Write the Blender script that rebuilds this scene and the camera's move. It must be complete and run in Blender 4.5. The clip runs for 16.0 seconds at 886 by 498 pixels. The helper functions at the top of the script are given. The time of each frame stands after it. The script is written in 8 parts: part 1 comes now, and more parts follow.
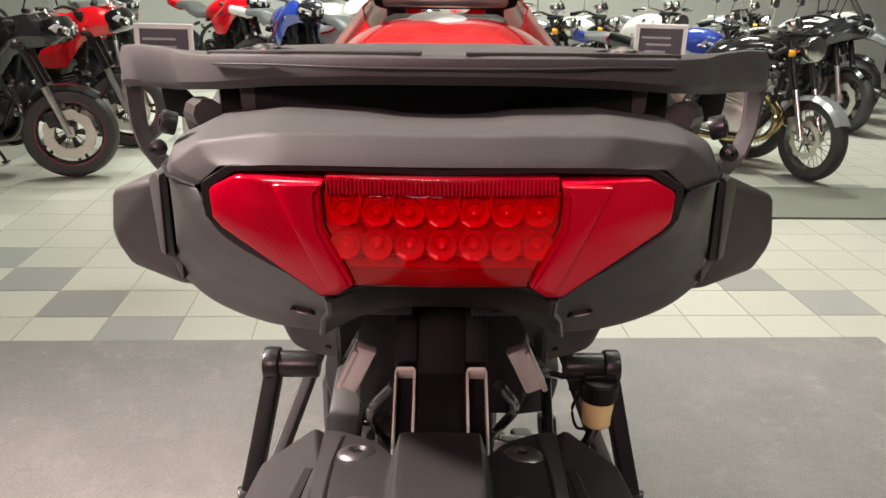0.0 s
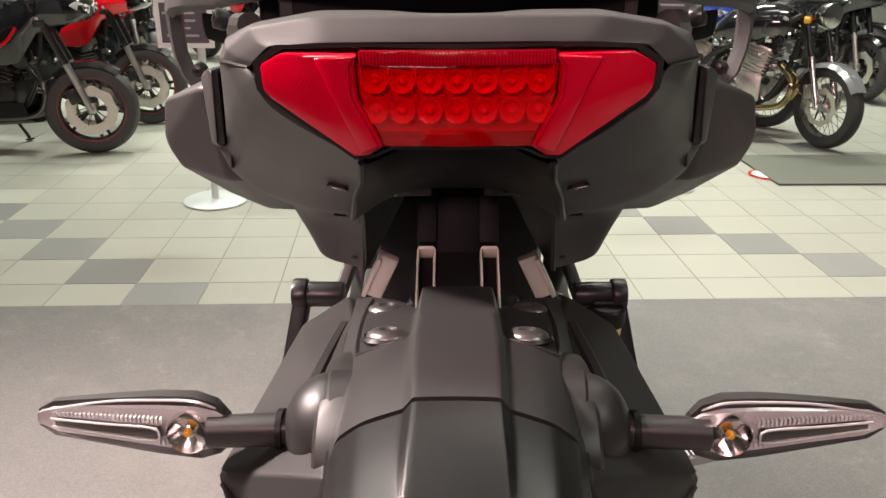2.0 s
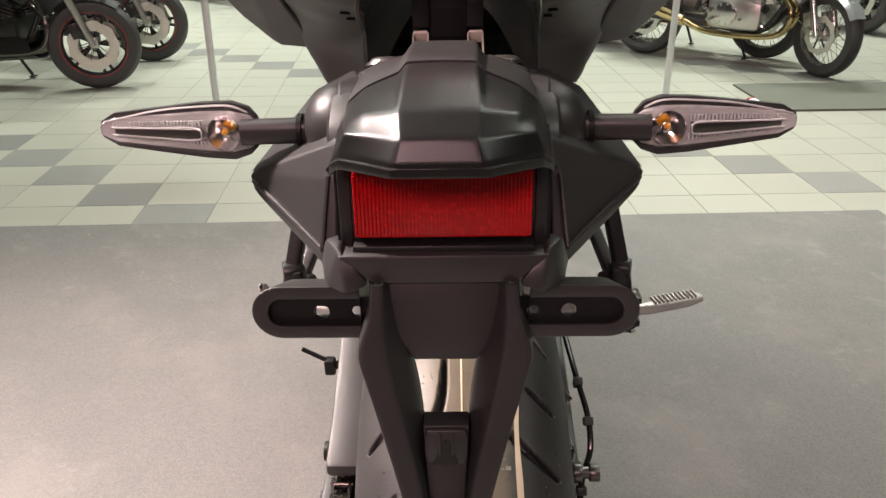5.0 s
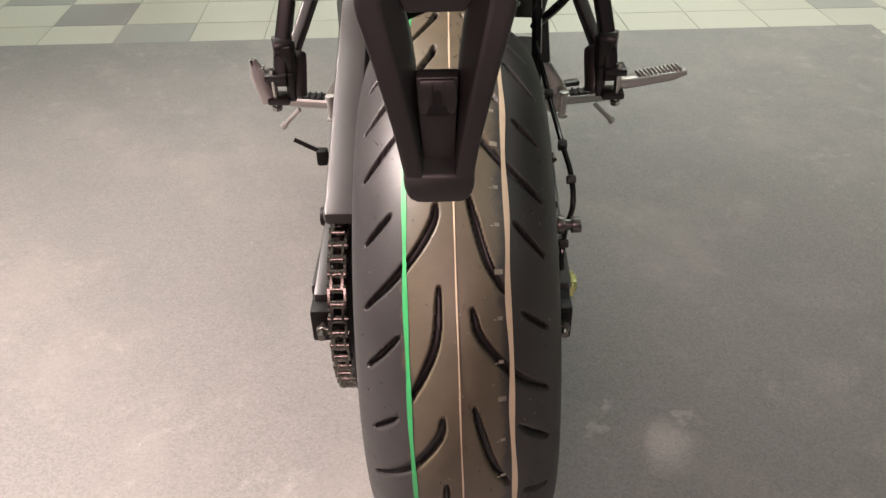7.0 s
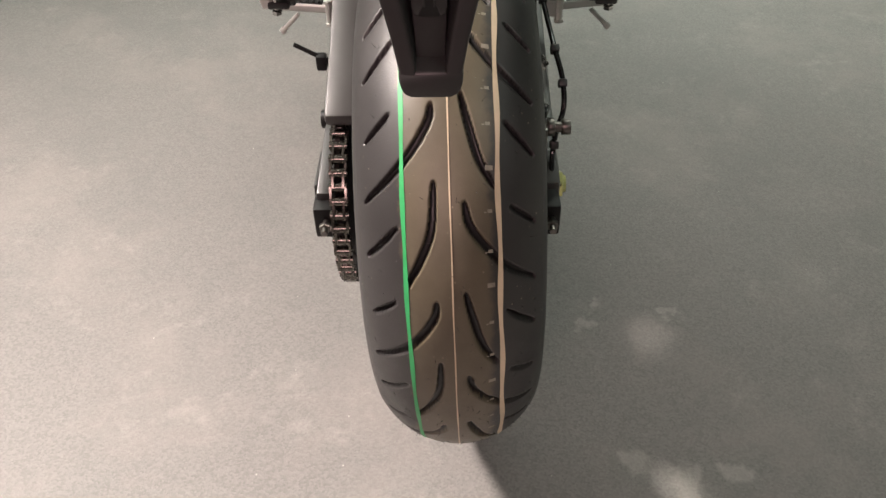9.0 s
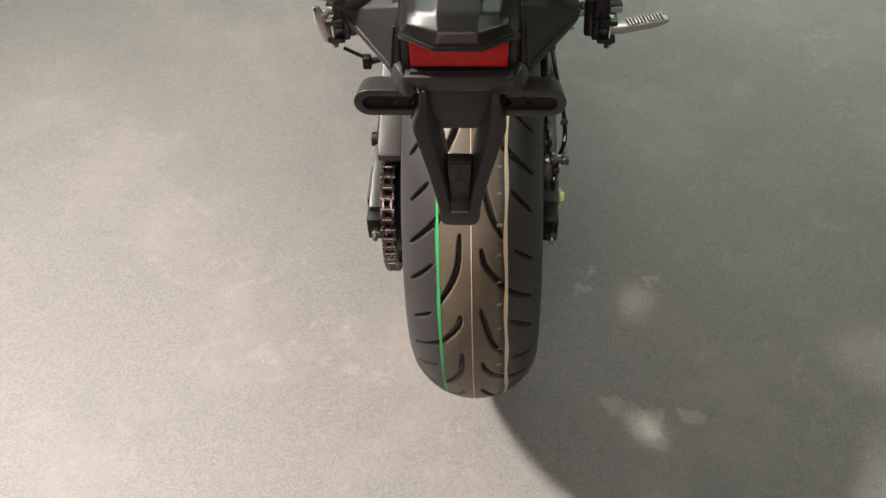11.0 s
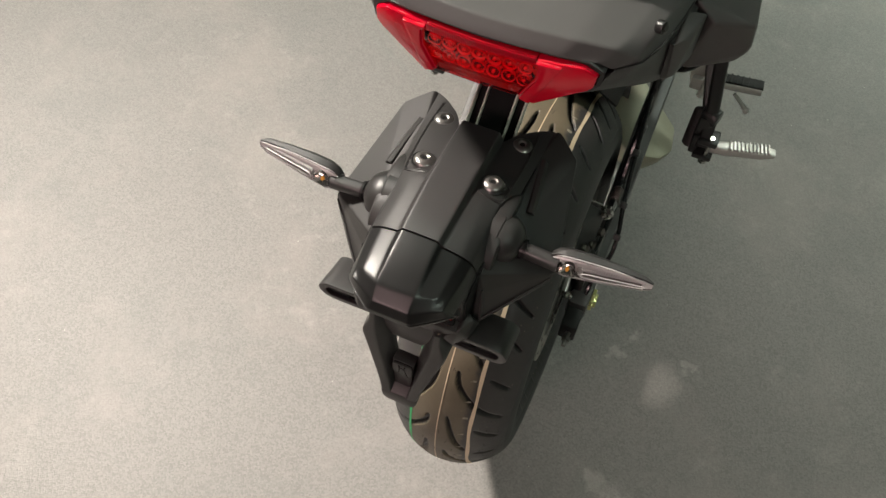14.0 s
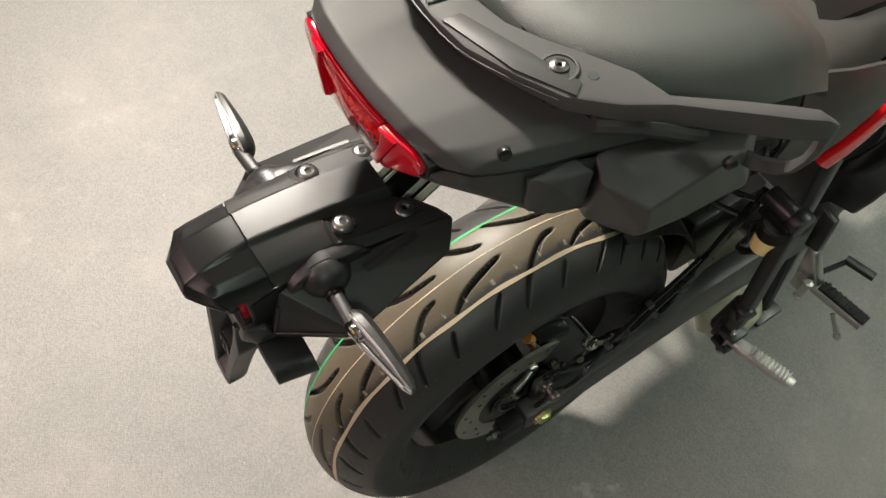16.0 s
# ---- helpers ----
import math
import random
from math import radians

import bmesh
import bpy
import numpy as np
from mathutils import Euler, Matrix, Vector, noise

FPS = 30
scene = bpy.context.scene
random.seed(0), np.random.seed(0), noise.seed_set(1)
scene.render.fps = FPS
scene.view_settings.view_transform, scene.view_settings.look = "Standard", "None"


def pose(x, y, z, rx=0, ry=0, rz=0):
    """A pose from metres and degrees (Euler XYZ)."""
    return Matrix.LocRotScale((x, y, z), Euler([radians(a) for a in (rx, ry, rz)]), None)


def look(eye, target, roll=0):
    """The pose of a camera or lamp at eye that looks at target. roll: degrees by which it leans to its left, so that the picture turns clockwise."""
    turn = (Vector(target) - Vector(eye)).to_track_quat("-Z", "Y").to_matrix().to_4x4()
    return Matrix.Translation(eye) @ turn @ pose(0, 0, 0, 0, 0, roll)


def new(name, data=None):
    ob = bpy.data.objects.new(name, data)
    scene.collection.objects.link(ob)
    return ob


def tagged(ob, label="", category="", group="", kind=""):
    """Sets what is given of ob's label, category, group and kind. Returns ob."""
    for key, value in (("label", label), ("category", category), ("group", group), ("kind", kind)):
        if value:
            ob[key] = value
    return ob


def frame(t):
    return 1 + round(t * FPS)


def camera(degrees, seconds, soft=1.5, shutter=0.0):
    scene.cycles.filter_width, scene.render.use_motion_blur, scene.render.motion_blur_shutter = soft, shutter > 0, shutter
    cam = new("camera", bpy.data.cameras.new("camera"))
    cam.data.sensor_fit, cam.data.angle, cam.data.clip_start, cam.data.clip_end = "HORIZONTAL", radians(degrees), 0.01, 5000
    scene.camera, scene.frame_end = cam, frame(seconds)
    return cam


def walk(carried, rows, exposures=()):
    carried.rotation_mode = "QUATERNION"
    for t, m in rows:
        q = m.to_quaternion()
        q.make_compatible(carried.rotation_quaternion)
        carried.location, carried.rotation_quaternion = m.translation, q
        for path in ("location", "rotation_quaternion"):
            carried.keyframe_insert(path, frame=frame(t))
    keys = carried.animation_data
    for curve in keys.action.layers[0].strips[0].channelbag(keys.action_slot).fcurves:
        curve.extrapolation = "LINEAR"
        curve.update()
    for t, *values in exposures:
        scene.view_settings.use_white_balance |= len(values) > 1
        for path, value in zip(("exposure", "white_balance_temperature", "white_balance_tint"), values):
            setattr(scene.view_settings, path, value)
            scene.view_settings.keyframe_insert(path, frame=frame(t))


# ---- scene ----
cam = camera(58.5, 16.0)
PATH = [
    (0, (0.0, -0.48, 1.142), (0.013, 1.4, 0.459), 1.8),
    (0.5, (-0.001, -0.491, 1.13), (0.0, 1.385, 0.437), 1.5),
    (1, (0.0, -0.501, 1.115), (-0.011, 1.371, 0.411), 1.2),
    (1.5, (-0.002, -0.522, 1.109), (-0.021, 1.345, 0.391), 0.9),
    (2, (0.001, -0.55, 1.112), (-0.026, 1.312, 0.382), 0.8),
    (2.5, (0.008, -0.57, 1.112), (-0.02, 1.288, 0.373), 0.7),
    (3, (0.013, -0.588, 1.109), (-0.014, 1.267, 0.362), 0.6),
    (3.2, (0.011, -0.594, 1.104), (-0.014, 1.26, 0.355), 0.6),
    (5.3, (0.01, -0.676, 1.015), (-0.023, 1.118, 0.131), -0.0),
    (5.5, (0.009, -0.683, 1.002), (-0.023, 1.094, 0.084), -0.1),
    (6, (0.008, -0.701, 0.984), (-0.012, 1.027, -0.023), -0.1),
    (6.5, (0.007, -0.723, 0.972), (-0.002, 0.952, -0.121), -0.0),
    (7, (0.01, -0.741, 0.965), (0.009, 0.881, -0.205), 0.1),
    (7.5, (0.014, -0.758, 0.949), (0.016, 0.818, -0.283), 0.2),
    (8, (0.015, -0.767, 0.941), (0.016, 0.77, -0.338), 0.2),
    (8.2, (0.014, -0.767, 0.941), (0.015, 0.759, -0.352), 0.2),
    (10.3, (0.022, -0.87, 1.17), (-0.003, 0.504, -0.283), -0.1),
    (10.5, (0.023, -0.878, 1.203), (-0.011, 0.471, -0.272), -0.2),
    (11, (0.014, -0.872, 1.294), (-0.043, 0.408, -0.243), -0.4),
    (11.5, (0.03, -0.861, 1.361), (-0.07, 0.343, -0.233), -1.4),
    (12, (0.044, -0.871, 1.409), (-0.096, 0.256, -0.236), -2.1),
    (12.5, (0.012, -0.825, 1.44), (-0.136, 0.218, -0.26), -2.5),
    (13, (-0.01, -0.759, 1.476), (-0.145, 0.259, -0.24), -0.4),
    (13.5, (0.028, -0.689, 1.481), (-0.151, 0.321, -0.236), 2.0),
    (14, (0.131, -0.594, 1.501), (-0.214, 0.314, -0.247), 2.9),
    (14.5, (0.207, -0.525, 1.506), (-0.289, 0.209, -0.287), 3.0),
    (15, (0.26, -0.459, 1.502), (-0.285, 0.214, -0.301), 6.9),
    (15.5, (0.309, -0.419, 1.525), (-0.328, 0.224, -0.258), 7.2),
    (16, (0.371, -0.377, 1.524), (-0.433, 0.238, -0.201), 5.2),
]
walk(cam, [(t, look(eye, target, roll)) for t, eye, target, roll in PATH], [(0.0, 0.53, 6850, 25), (3.2, 0.54, 6850, 25), (5.5, 0.50, 6750, 22), (8.0, 0.32, 6700, 18), (10.5, 0.22, 6550, 11), (12.0, 0.12, 6550, 10), (13.5, 0.10, 6550, 8), (15.5, 0.18, 6600, 7), (16.0, 0.20, 6600, 7)])

from mathutils.bvhtree import BVHTree

# ---- light ----
world = bpy.data.worlds.new("showroom_world")
scene.world = world
world.use_nodes = True
world.node_tree.nodes["Background"].inputs[0].default_value = (0.80, 0.90, 0.82, 1)
world.node_tree.nodes["Background"].inputs[1].default_value = 0.003
scene.view_settings.exposure = 0.0


def area_lamp(name, m, sx, sy, watts, colour):
    data = bpy.data.lights.new(name, "AREA")
    data.shape, data.size, data.size_y, data.energy, data.color = "RECTANGLE", sx, sy, watts, colour
    ob = new(name, data)
    ob.matrix_world = m
    return ob


CEILING = 4.6
KEY = (-3.62, 0.80, 4.25)
REAR = (-1.1, -4.4, 3.7)
spot = area_lamp("spot_lamp", look(KEY, (-0.45, -0.68, 0.0)), 0.45, 0.45, 74, (1.0, 0.91, 0.83))
spot.data.spread = radians(52)
shopfront = area_lamp("shopfront_lamp", look(REAR, (0.0, 0.3, 1.7)), 2.6, 1.4, 32, (1.0, 0.66, 0.66))
shopfront.data.spread = radians(74)
# Unseen fill lamp, added to brighten the floor ahead on the right.
AHEAD = (1.00, 3.6, 4.30)
front = area_lamp("track_lamp", look(AHEAD, (1.10, 1.90, 0.1)), 2.0, 1.1, 22, (0.94, 1.0, 0.89))
front.data.spread = radians(64)
PANELS = [(-2.6, 3.4), (2.6, 3.4), (-0.9, 1.5), (1.1, 1.5), (3.4, -1.6), (-2.4, -1.6), (-1.6, 6.4), (1.8, 6.4)]
for px, py in PANELS:
    tube_lamp = area_lamp("ceiling_lamp", pose(px, py, CEILING - 0.06), 1.4, 0.34, 115 if py > 5 else (40 if px > 1.5 else 66) if py > 3 else 6 if py > 0 else 54 if px > 0 else 3, (0.84, 1.0, 0.88))
    tube_lamp.data.spread = radians(116 if py > 5 else 136 if py > 3 else 180)

# ---- materials ----


def mat(name, colour, rough=0.5, metal=0.0, vary=0.12, scale=18.0, bump=0.0, bump_scale=300.0, coat=0.0, spec=0.5, rvar=0.06):
    """A procedural surface: base colour with blotches at two scales, roughness that varies, and fine relief."""
    m = bpy.data.materials.new(name)
    m.use_nodes = True
    nt = m.node_tree
    bsdf = nt.nodes["Principled BSDF"]
    bsdf.inputs["Metallic"].default_value = metal
    bsdf.inputs["Specular IOR Level"].default_value = spec
    bsdf.inputs["Coat Weight"].default_value = coat
    bsdf.inputs["Coat Roughness"].default_value = 0.06
    co = nt.nodes.new("ShaderNodeTexCoord")
    n1 = nt.nodes.new("ShaderNodeTexNoise")
    n1.inputs["Scale"].default_value, n1.inputs["Detail"].default_value = scale, 6
    n2 = nt.nodes.new("ShaderNodeTexNoise")
    n2.inputs["Scale"].default_value, n2.inputs["Detail"].default_value = scale * 9, 3
    nt.links.new(co.outputs["Object"], n1.inputs["Vector"])
    nt.links.new(co.outputs["Object"], n2.inputs["Vector"])
    add = nt.nodes.new("ShaderNodeMath")
    add.operation = "MULTIPLY_ADD"
    add.inputs[1].default_value = 0.4
    nt.links.new(n2.outputs["Fac"], add.inputs[0])
    nt.links.new(n1.outputs["Fac"], add.inputs[2])
    ramp = nt.nodes.new("ShaderNodeMapRange")
    ramp.inputs["From Min"].default_value, ramp.inputs["From Max"].default_value = 0.30, 1.10
    ramp.inputs["To Min"].default_value, ramp.inputs["To Max"].default_value = 1 - vary, 1 + vary
    nt.links.new(add.outputs[0], ramp.inputs["Value"])
    mul = nt.nodes.new("ShaderNodeVectorMath")
    mul.operation = "SCALE"
    mul.inputs[0].default_value = colour[:3]
    nt.links.new(ramp.outputs[0], mul.inputs["Scale"])
    nt.links.new(mul.outputs[0], bsdf.inputs["Base Color"])
    rr = nt.nodes.new("ShaderNodeMapRange")
    rr.inputs["From Min"].default_value, rr.inputs["From Max"].default_value = 0.3, 0.7
    rr.inputs["To Min"].default_value, rr.inputs["To Max"].default_value = max(0.02, rough - rvar), min(1, rough + rvar)
    nt.links.new(n1.outputs["Fac"], rr.inputs["Value"])
    nt.links.new(rr.outputs[0], bsdf.inputs["Roughness"])
    if bump:
        n3 = nt.nodes.new("ShaderNodeTexNoise")
        n3.inputs["Scale"].default_value, n3.inputs["Detail"].default_value = bump_scale, 2
        nt.links.new(co.outputs["Object"], n3.inputs["Vector"])
        b = nt.nodes.new("ShaderNodeBump")
        b.inputs["Strength"].default_value, b.inputs["Distance"].default_value = bump, 0.001
        nt.links.new(n3.outputs["Fac"], b.inputs["Height"])
        nt.links.new(b.outputs[0], bsdf.inputs["Normal"])
    return m


def glass(name, colour, rough=0.03, ior=1.45):
    m = bpy.data.materials.new(name)
    m.use_nodes = True
    b = m.node_tree.nodes["Principled BSDF"]
    b.inputs["Base Color"].default_value = (*colour, 1)
    b.inputs["Transmission Weight"].default_value = 1
    b.inputs["Roughness"].default_value = rough
    b.inputs["IOR"].default_value = ior
    return m


M_COWL = mat("grey_textured_plastic", (0.056, 0.0545, 0.0535), 0.60, spec=0.42, vary=0.06, bump=0.12, bump_scale=2200)
M_PANEL = mat("dark_textured_plastic", (0.045, 0.0435, 0.042), 0.46, vary=0.06, bump=0.12, bump_scale=2200, spec=0.46)
M_BLACK = mat("black_plastic", (0.009, 0.009, 0.009), 0.46, vary=0.1, bump=0.06, bump_scale=2000, spec=0.20)
M_SATIN = mat("satin_black_plastic", (0.024, 0.023, 0.0228), 0.44, vary=0.08, bump=0.07, bump_scale=2200, spec=0.55)
M_MATT = mat("matt_black_plastic", (0.021, 0.020, 0.0195), 0.44, vary=0.08, bump=0.06, bump_scale=2200, spec=0.50)
M_LID = mat("smooth_black_plastic", (0.009, 0.009, 0.009), 0.34, vary=0.06, bump=0.10, bump_scale=1500, spec=0.42, rvar=0.03)
M_BOLT = mat("dull_zinc_bolt", (0.27, 0.26, 0.25), 0.34, metal=0.9, vary=0.15)
M_GLOSS = mat("gloss_black_paint", (0.012, 0.012, 0.013), 0.16, vary=0.06, coat=0.4)
M_FRAME = mat("black_powder_coat", (0.013, 0.013, 0.013), 0.34, vary=0.1, bump=0.1, bump_scale=900)
M_SWING = mat("dark_grey_painted_aluminium", (0.050, 0.048, 0.047), 0.40, vary=0.06)
M_STEEL = mat("polished_steel", (0.55, 0.54, 0.52), 0.22, metal=1.0, vary=0.12)
M_ALU = mat("cast_aluminium", (0.50, 0.48, 0.46), 0.36, metal=1.0, vary=0.12)
M_DARKSTEEL = mat("dark_steel", (0.16, 0.15, 0.14), 0.35, metal=1.0, vary=0.2)
M_CHAIN = mat("chain_steel", (0.14, 0.130, 0.115), 0.28, metal=1.0, vary=0.25, scale=120)
M_GOLD = mat("yellow_zinc_plating", (0.62, 0.60, 0.27), 0.30, metal=1.0, vary=0.15)
M_COPPER = mat("orange_anodised_metal", (0.62, 0.27, 0.09), 0.42, metal=0.5)
M_EXHAUST = mat("pale_bare_stainless", (0.40, 0.38, 0.29), 0.50, metal=0.35, vary=0.14, scale=12)
M_RUBBER = mat("tread_rubber", (0.036, 0.034, 0.034), 0.50, vary=0.10, scale=30, bump=0.2, bump_scale=700)
# Darker than the other black plastics, to put shade into sheltered parts.
M_SHADEBLACK = mat("shade_black_plastic", (0.006, 0.006, 0.006), 0.60, spec=0.12)
# Near-black for black parts; on grooves, slots and holes it paints in shade.
M_GROOVE = mat("groove_shade_black", (0.010, 0.010, 0.010), 0.40)
M_SIDEWALL = mat("sidewall_rubber", (0.030, 0.029, 0.029), 0.55, vary=0.1)
M_GREEN = mat("green_paint_line", (0.03, 0.34, 0.11), 0.5, vary=0.15, scale=60)
M_CREAM = mat("cream_paint_line", (0.58, 0.47, 0.33), 0.5, vary=0.12, scale=60)
M_FAINT = mat("faded_tyre_print", (0.215, 0.195, 0.155), 0.6, vary=0.35, scale=160)
M_REDPAINT = mat("red_tank_paint", (0.78, 0.006, 0.012), 0.10, vary=0.02, coat=1.0)
M_SEAT = mat("charcoal_vinyl", (0.075, 0.078, 0.074), 0.42, vary=0.06, bump=0.5, bump_scale=1100)
M_LENS = mat("red_lens_plastic", (0.50, 0.002, 0.018), 0.12, vary=0.04, coat=0.4, spec=0.42)
M_PLATE = mat("bare_aluminium_plate", (0.52, 0.47, 0.45), 0.38, metal=0.3, vary=0.10)
M_EDGE = mat("pale_bare_edge", (0.62, 0.60, 0.52), 0.45, vary=0.12)
M_BRIGHT = mat("bright_zinc", (0.44, 0.43, 0.41), 0.34, metal=0.5, vary=0.12)
M_RIBLENS = mat("pale_ribbed_plastic", (0.66, 0.66, 0.66), 0.12, metal=0.25, vary=0.10)
M_RIBTRAY = mat("silvered_lamp_tray", (0.52, 0.52, 0.52), 0.28, metal=0.15, vary=0.12)
M_DISC = mat("brake_disc_steel", (0.40, 0.38, 0.34), 0.38, metal=0.8, vary=0.15)
M_LED = mat("red_led_bowl", (0.78, 0.003, 0.026), 0.14, metal=0.0, vary=0.06, coat=0.6)
M_LEDDARK = mat("dark_red_housing", (0.66, 0.003, 0.020), 0.26)
M_DEEPRED = mat("deep_red_plastic", (0.30, 0.003, 0.010), 0.14, coat=0.3)
M_REFLECT = mat("red_reflector_prism", (0.36, 0.004, 0.005), 0.12, vary=0.25, scale=30, spec=0.35)


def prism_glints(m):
    """Glints of corner-cube cells, painted in bright red over a dark red reflector."""
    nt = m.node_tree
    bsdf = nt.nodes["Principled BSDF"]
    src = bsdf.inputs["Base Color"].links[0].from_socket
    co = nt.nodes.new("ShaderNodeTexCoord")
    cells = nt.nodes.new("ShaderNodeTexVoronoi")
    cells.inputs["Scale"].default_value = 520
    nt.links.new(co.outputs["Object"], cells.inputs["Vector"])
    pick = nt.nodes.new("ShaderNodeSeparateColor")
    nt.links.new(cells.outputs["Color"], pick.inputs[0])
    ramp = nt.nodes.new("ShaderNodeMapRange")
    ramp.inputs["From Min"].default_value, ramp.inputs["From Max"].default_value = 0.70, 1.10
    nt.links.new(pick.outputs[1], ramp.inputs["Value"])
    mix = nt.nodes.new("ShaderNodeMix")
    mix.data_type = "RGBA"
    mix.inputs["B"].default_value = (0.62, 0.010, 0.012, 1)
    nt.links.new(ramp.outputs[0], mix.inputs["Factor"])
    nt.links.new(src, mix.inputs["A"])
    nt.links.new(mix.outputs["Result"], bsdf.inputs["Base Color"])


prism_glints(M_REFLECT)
M_CLEAR = glass("clear_lamp_plastic", (0.96, 0.96, 0.96), 0.02)
M_CHROME = mat("lamp_reflector_chrome", (0.80, 0.77, 0.75), 0.12, metal=1.0, vary=0.1)
M_AMBER = mat("amber_led", (0.90, 0.42, 0.03), 0.3)
M_FLUID = mat("brake_fluid_reservoir", (0.86, 0.66, 0.30), 0.30, vary=0.06)
M_WHITE = mat("white_card", (0.80, 0.80, 0.78), 0.5, vary=0.03)
M_PRINT = mat("dark_print", (0.10, 0.09, 0.11), 0.4, vary=0.2)
M_GREYPRINT = mat("grey_print", (0.45, 0.43, 0.44), 0.5)
M_BASE = mat("brushed_base_metal", (0.62, 0.66, 0.64), 0.4, metal=0.3)
# For walls out of view, dark so that they throw back little light.
M_WALL = mat("dark_unseen_wall", (0.10, 0.105, 0.10), 0.6, vary=0.06, scale=3)
M_PALEWALL = mat("pale_painted_wall", (0.50, 0.52, 0.48), 0.6, vary=0.06, scale=3)
M_CEIL = mat("white_ceiling", (0.45, 0.46, 0.44), 0.7, vary=0.04, scale=3)
M_TILE = mat("cream_tile", (0.39, 0.388, 0.332), 0.30, vary=0.015, scale=9, rvar=0.008)
M_TILEGREY = mat("grey_tile", (0.24, 0.24, 0.225), 0.30, vary=0.02, scale=9, rvar=0.008)
M_GROUT = mat("grout", (0.27, 0.25, 0.21), 0.8, vary=0.1, scale=10)


def piece_shade(m, span):
    """Lets each piece of a floor be a little lighter or darker than the next."""
    nt = m.node_tree
    bsdf = nt.nodes["Principled BSDF"]
    src = bsdf.inputs["Base Color"].links[0].from_socket
    info = nt.nodes.new("ShaderNodeObjectInfo")
    ramp = nt.nodes.new("ShaderNodeMapRange")
    ramp.inputs["To Min"].default_value, ramp.inputs["To Max"].default_value = 1 - span, 1 + span
    nt.links.new(info.outputs["Random"], ramp.inputs["Value"])
    mul = nt.nodes.new("ShaderNodeVectorMath")
    mul.operation = "SCALE"
    nt.links.new(src, mul.inputs[0])
    nt.links.new(ramp.outputs[0], mul.inputs["Scale"])
    nt.links.new(mul.outputs[0], bsdf.inputs["Base Color"])


piece_shade(M_TILE, 0.05)
piece_shade(M_TILEGREY, 0.08)
M_DARKMAT = mat("green_grey_carpet", (0.12, 0.125, 0.10), 0.85, vary=0.1, scale=20)


# (x, y, radius) of dusty smudges on the mat, beside the tyre
SMUDGES = [(1.200, -1.901, 0.017), (1.345, -1.882, 0.017), (1.232, -1.854, 0.014), (1.221, -2.168, 0.026), (1.285, -2.204, 0.032), (1.360, -2.194, 0.027)]


def mat_vinyl():
    """Dark speckled vinyl: grey chips in a charcoal ground, a grained skin, large worn patches, faint scuffs, dust and specks."""
    m = mat("speckled_vinyl", (0.168, 0.161, 0.153), 0.62, vary=0.05, scale=1.1, spec=0.30, rvar=0.06)
    nt = m.node_tree
    bsdf = nt.nodes["Principled BSDF"]
    co = nt.nodes.new("ShaderNodeTexCoord")

    def noise_at(scale, detail, rough=0.55, stretch=None, turn=0.0):
        n = nt.nodes.new("ShaderNodeTexNoise")
        n.inputs["Scale"].default_value, n.inputs["Detail"].default_value, n.inputs["Roughness"].default_value = scale, detail, rough
        if stretch:
            mp = nt.nodes.new("ShaderNodeMapping")
            mp.inputs["Scale"].default_value, mp.inputs["Rotation"].default_value = stretch, (0, 0, radians(turn))
            nt.links.new(co.outputs["Object"], mp.inputs["Vector"])
            nt.links.new(mp.outputs[0], n.inputs["Vector"])
        else:
            nt.links.new(co.outputs["Object"], n.inputs["Vector"])
        return n.outputs["Fac"]

    def span(value, lo, hi, to_lo, to_hi):
        r = nt.nodes.new("ShaderNodeMapRange")
        for key, v in zip(("From Min", "From Max", "To Min", "To Max"), (lo, hi, to_lo, to_hi)):
            r.inputs[key].default_value = v
        nt.links.new(value, r.inputs["Value"])
        return r.outputs[0]

    def maths(op, a, b):
        k = nt.nodes.new("ShaderNodeMath")
        k.operation = op
        nt.links.new(a, k.inputs[0])
        nt.links.new(b, k.inputs[1])
        return k.outputs[0]

    def over(base, colour, factor):
        x = nt.nodes.new("ShaderNodeMix")
        x.data_type = "RGBA"
        x.inputs["B"].default_value = (*colour, 1)
        nt.links.new(factor, x.inputs["Factor"])
        nt.links.new(base, x.inputs["A"])
        return x.outputs["Result"]

    src = bsdf.inputs["Base Color"].links[0].from_socket
    # chips in the ground
    vor = nt.nodes.new("ShaderNodeTexVoronoi")
    vor.inputs["Scale"].default_value = 330
    nt.links.new(co.outputs["Object"], vor.inputs["Vector"])
    sep = nt.nodes.new("ShaderNodeSeparateColor")
    nt.links.new(vor.outputs["Color"], sep.inputs[0])
    mul = nt.nodes.new("ShaderNodeVectorMath")
    mul.operation = "SCALE"
    nt.links.new(src, mul.inputs[0])
    nt.links.new(span(sep.outputs[0], 0, 1, 0.86, 1.16), mul.inputs["Scale"])
    col = mul.outputs[0]
    # large patches, some worn paler and warmer, some left darker
    col = over(col, (0.235, 0.212, 0.200), span(noise_at(2.6, 9, 0.70), 0.49, 0.64, 0.0, 0.46))
    col = over(col, (0.120, 0.124, 0.118), span(noise_at(3.4, 9, 0.72), 0.50, 0.68, 0.0, 0.36))
    # cloudy dust, broken up finely
    dusty = maths("MULTIPLY", span(noise_at(9.0, 12, 0.80), 0.54, 0.72, 0.0, 0.58), span(noise_at(1.3, 2), 0.42, 0.62, 0.15, 1.0))
    col = over(col, (0.33, 0.31, 0.29), dusty)
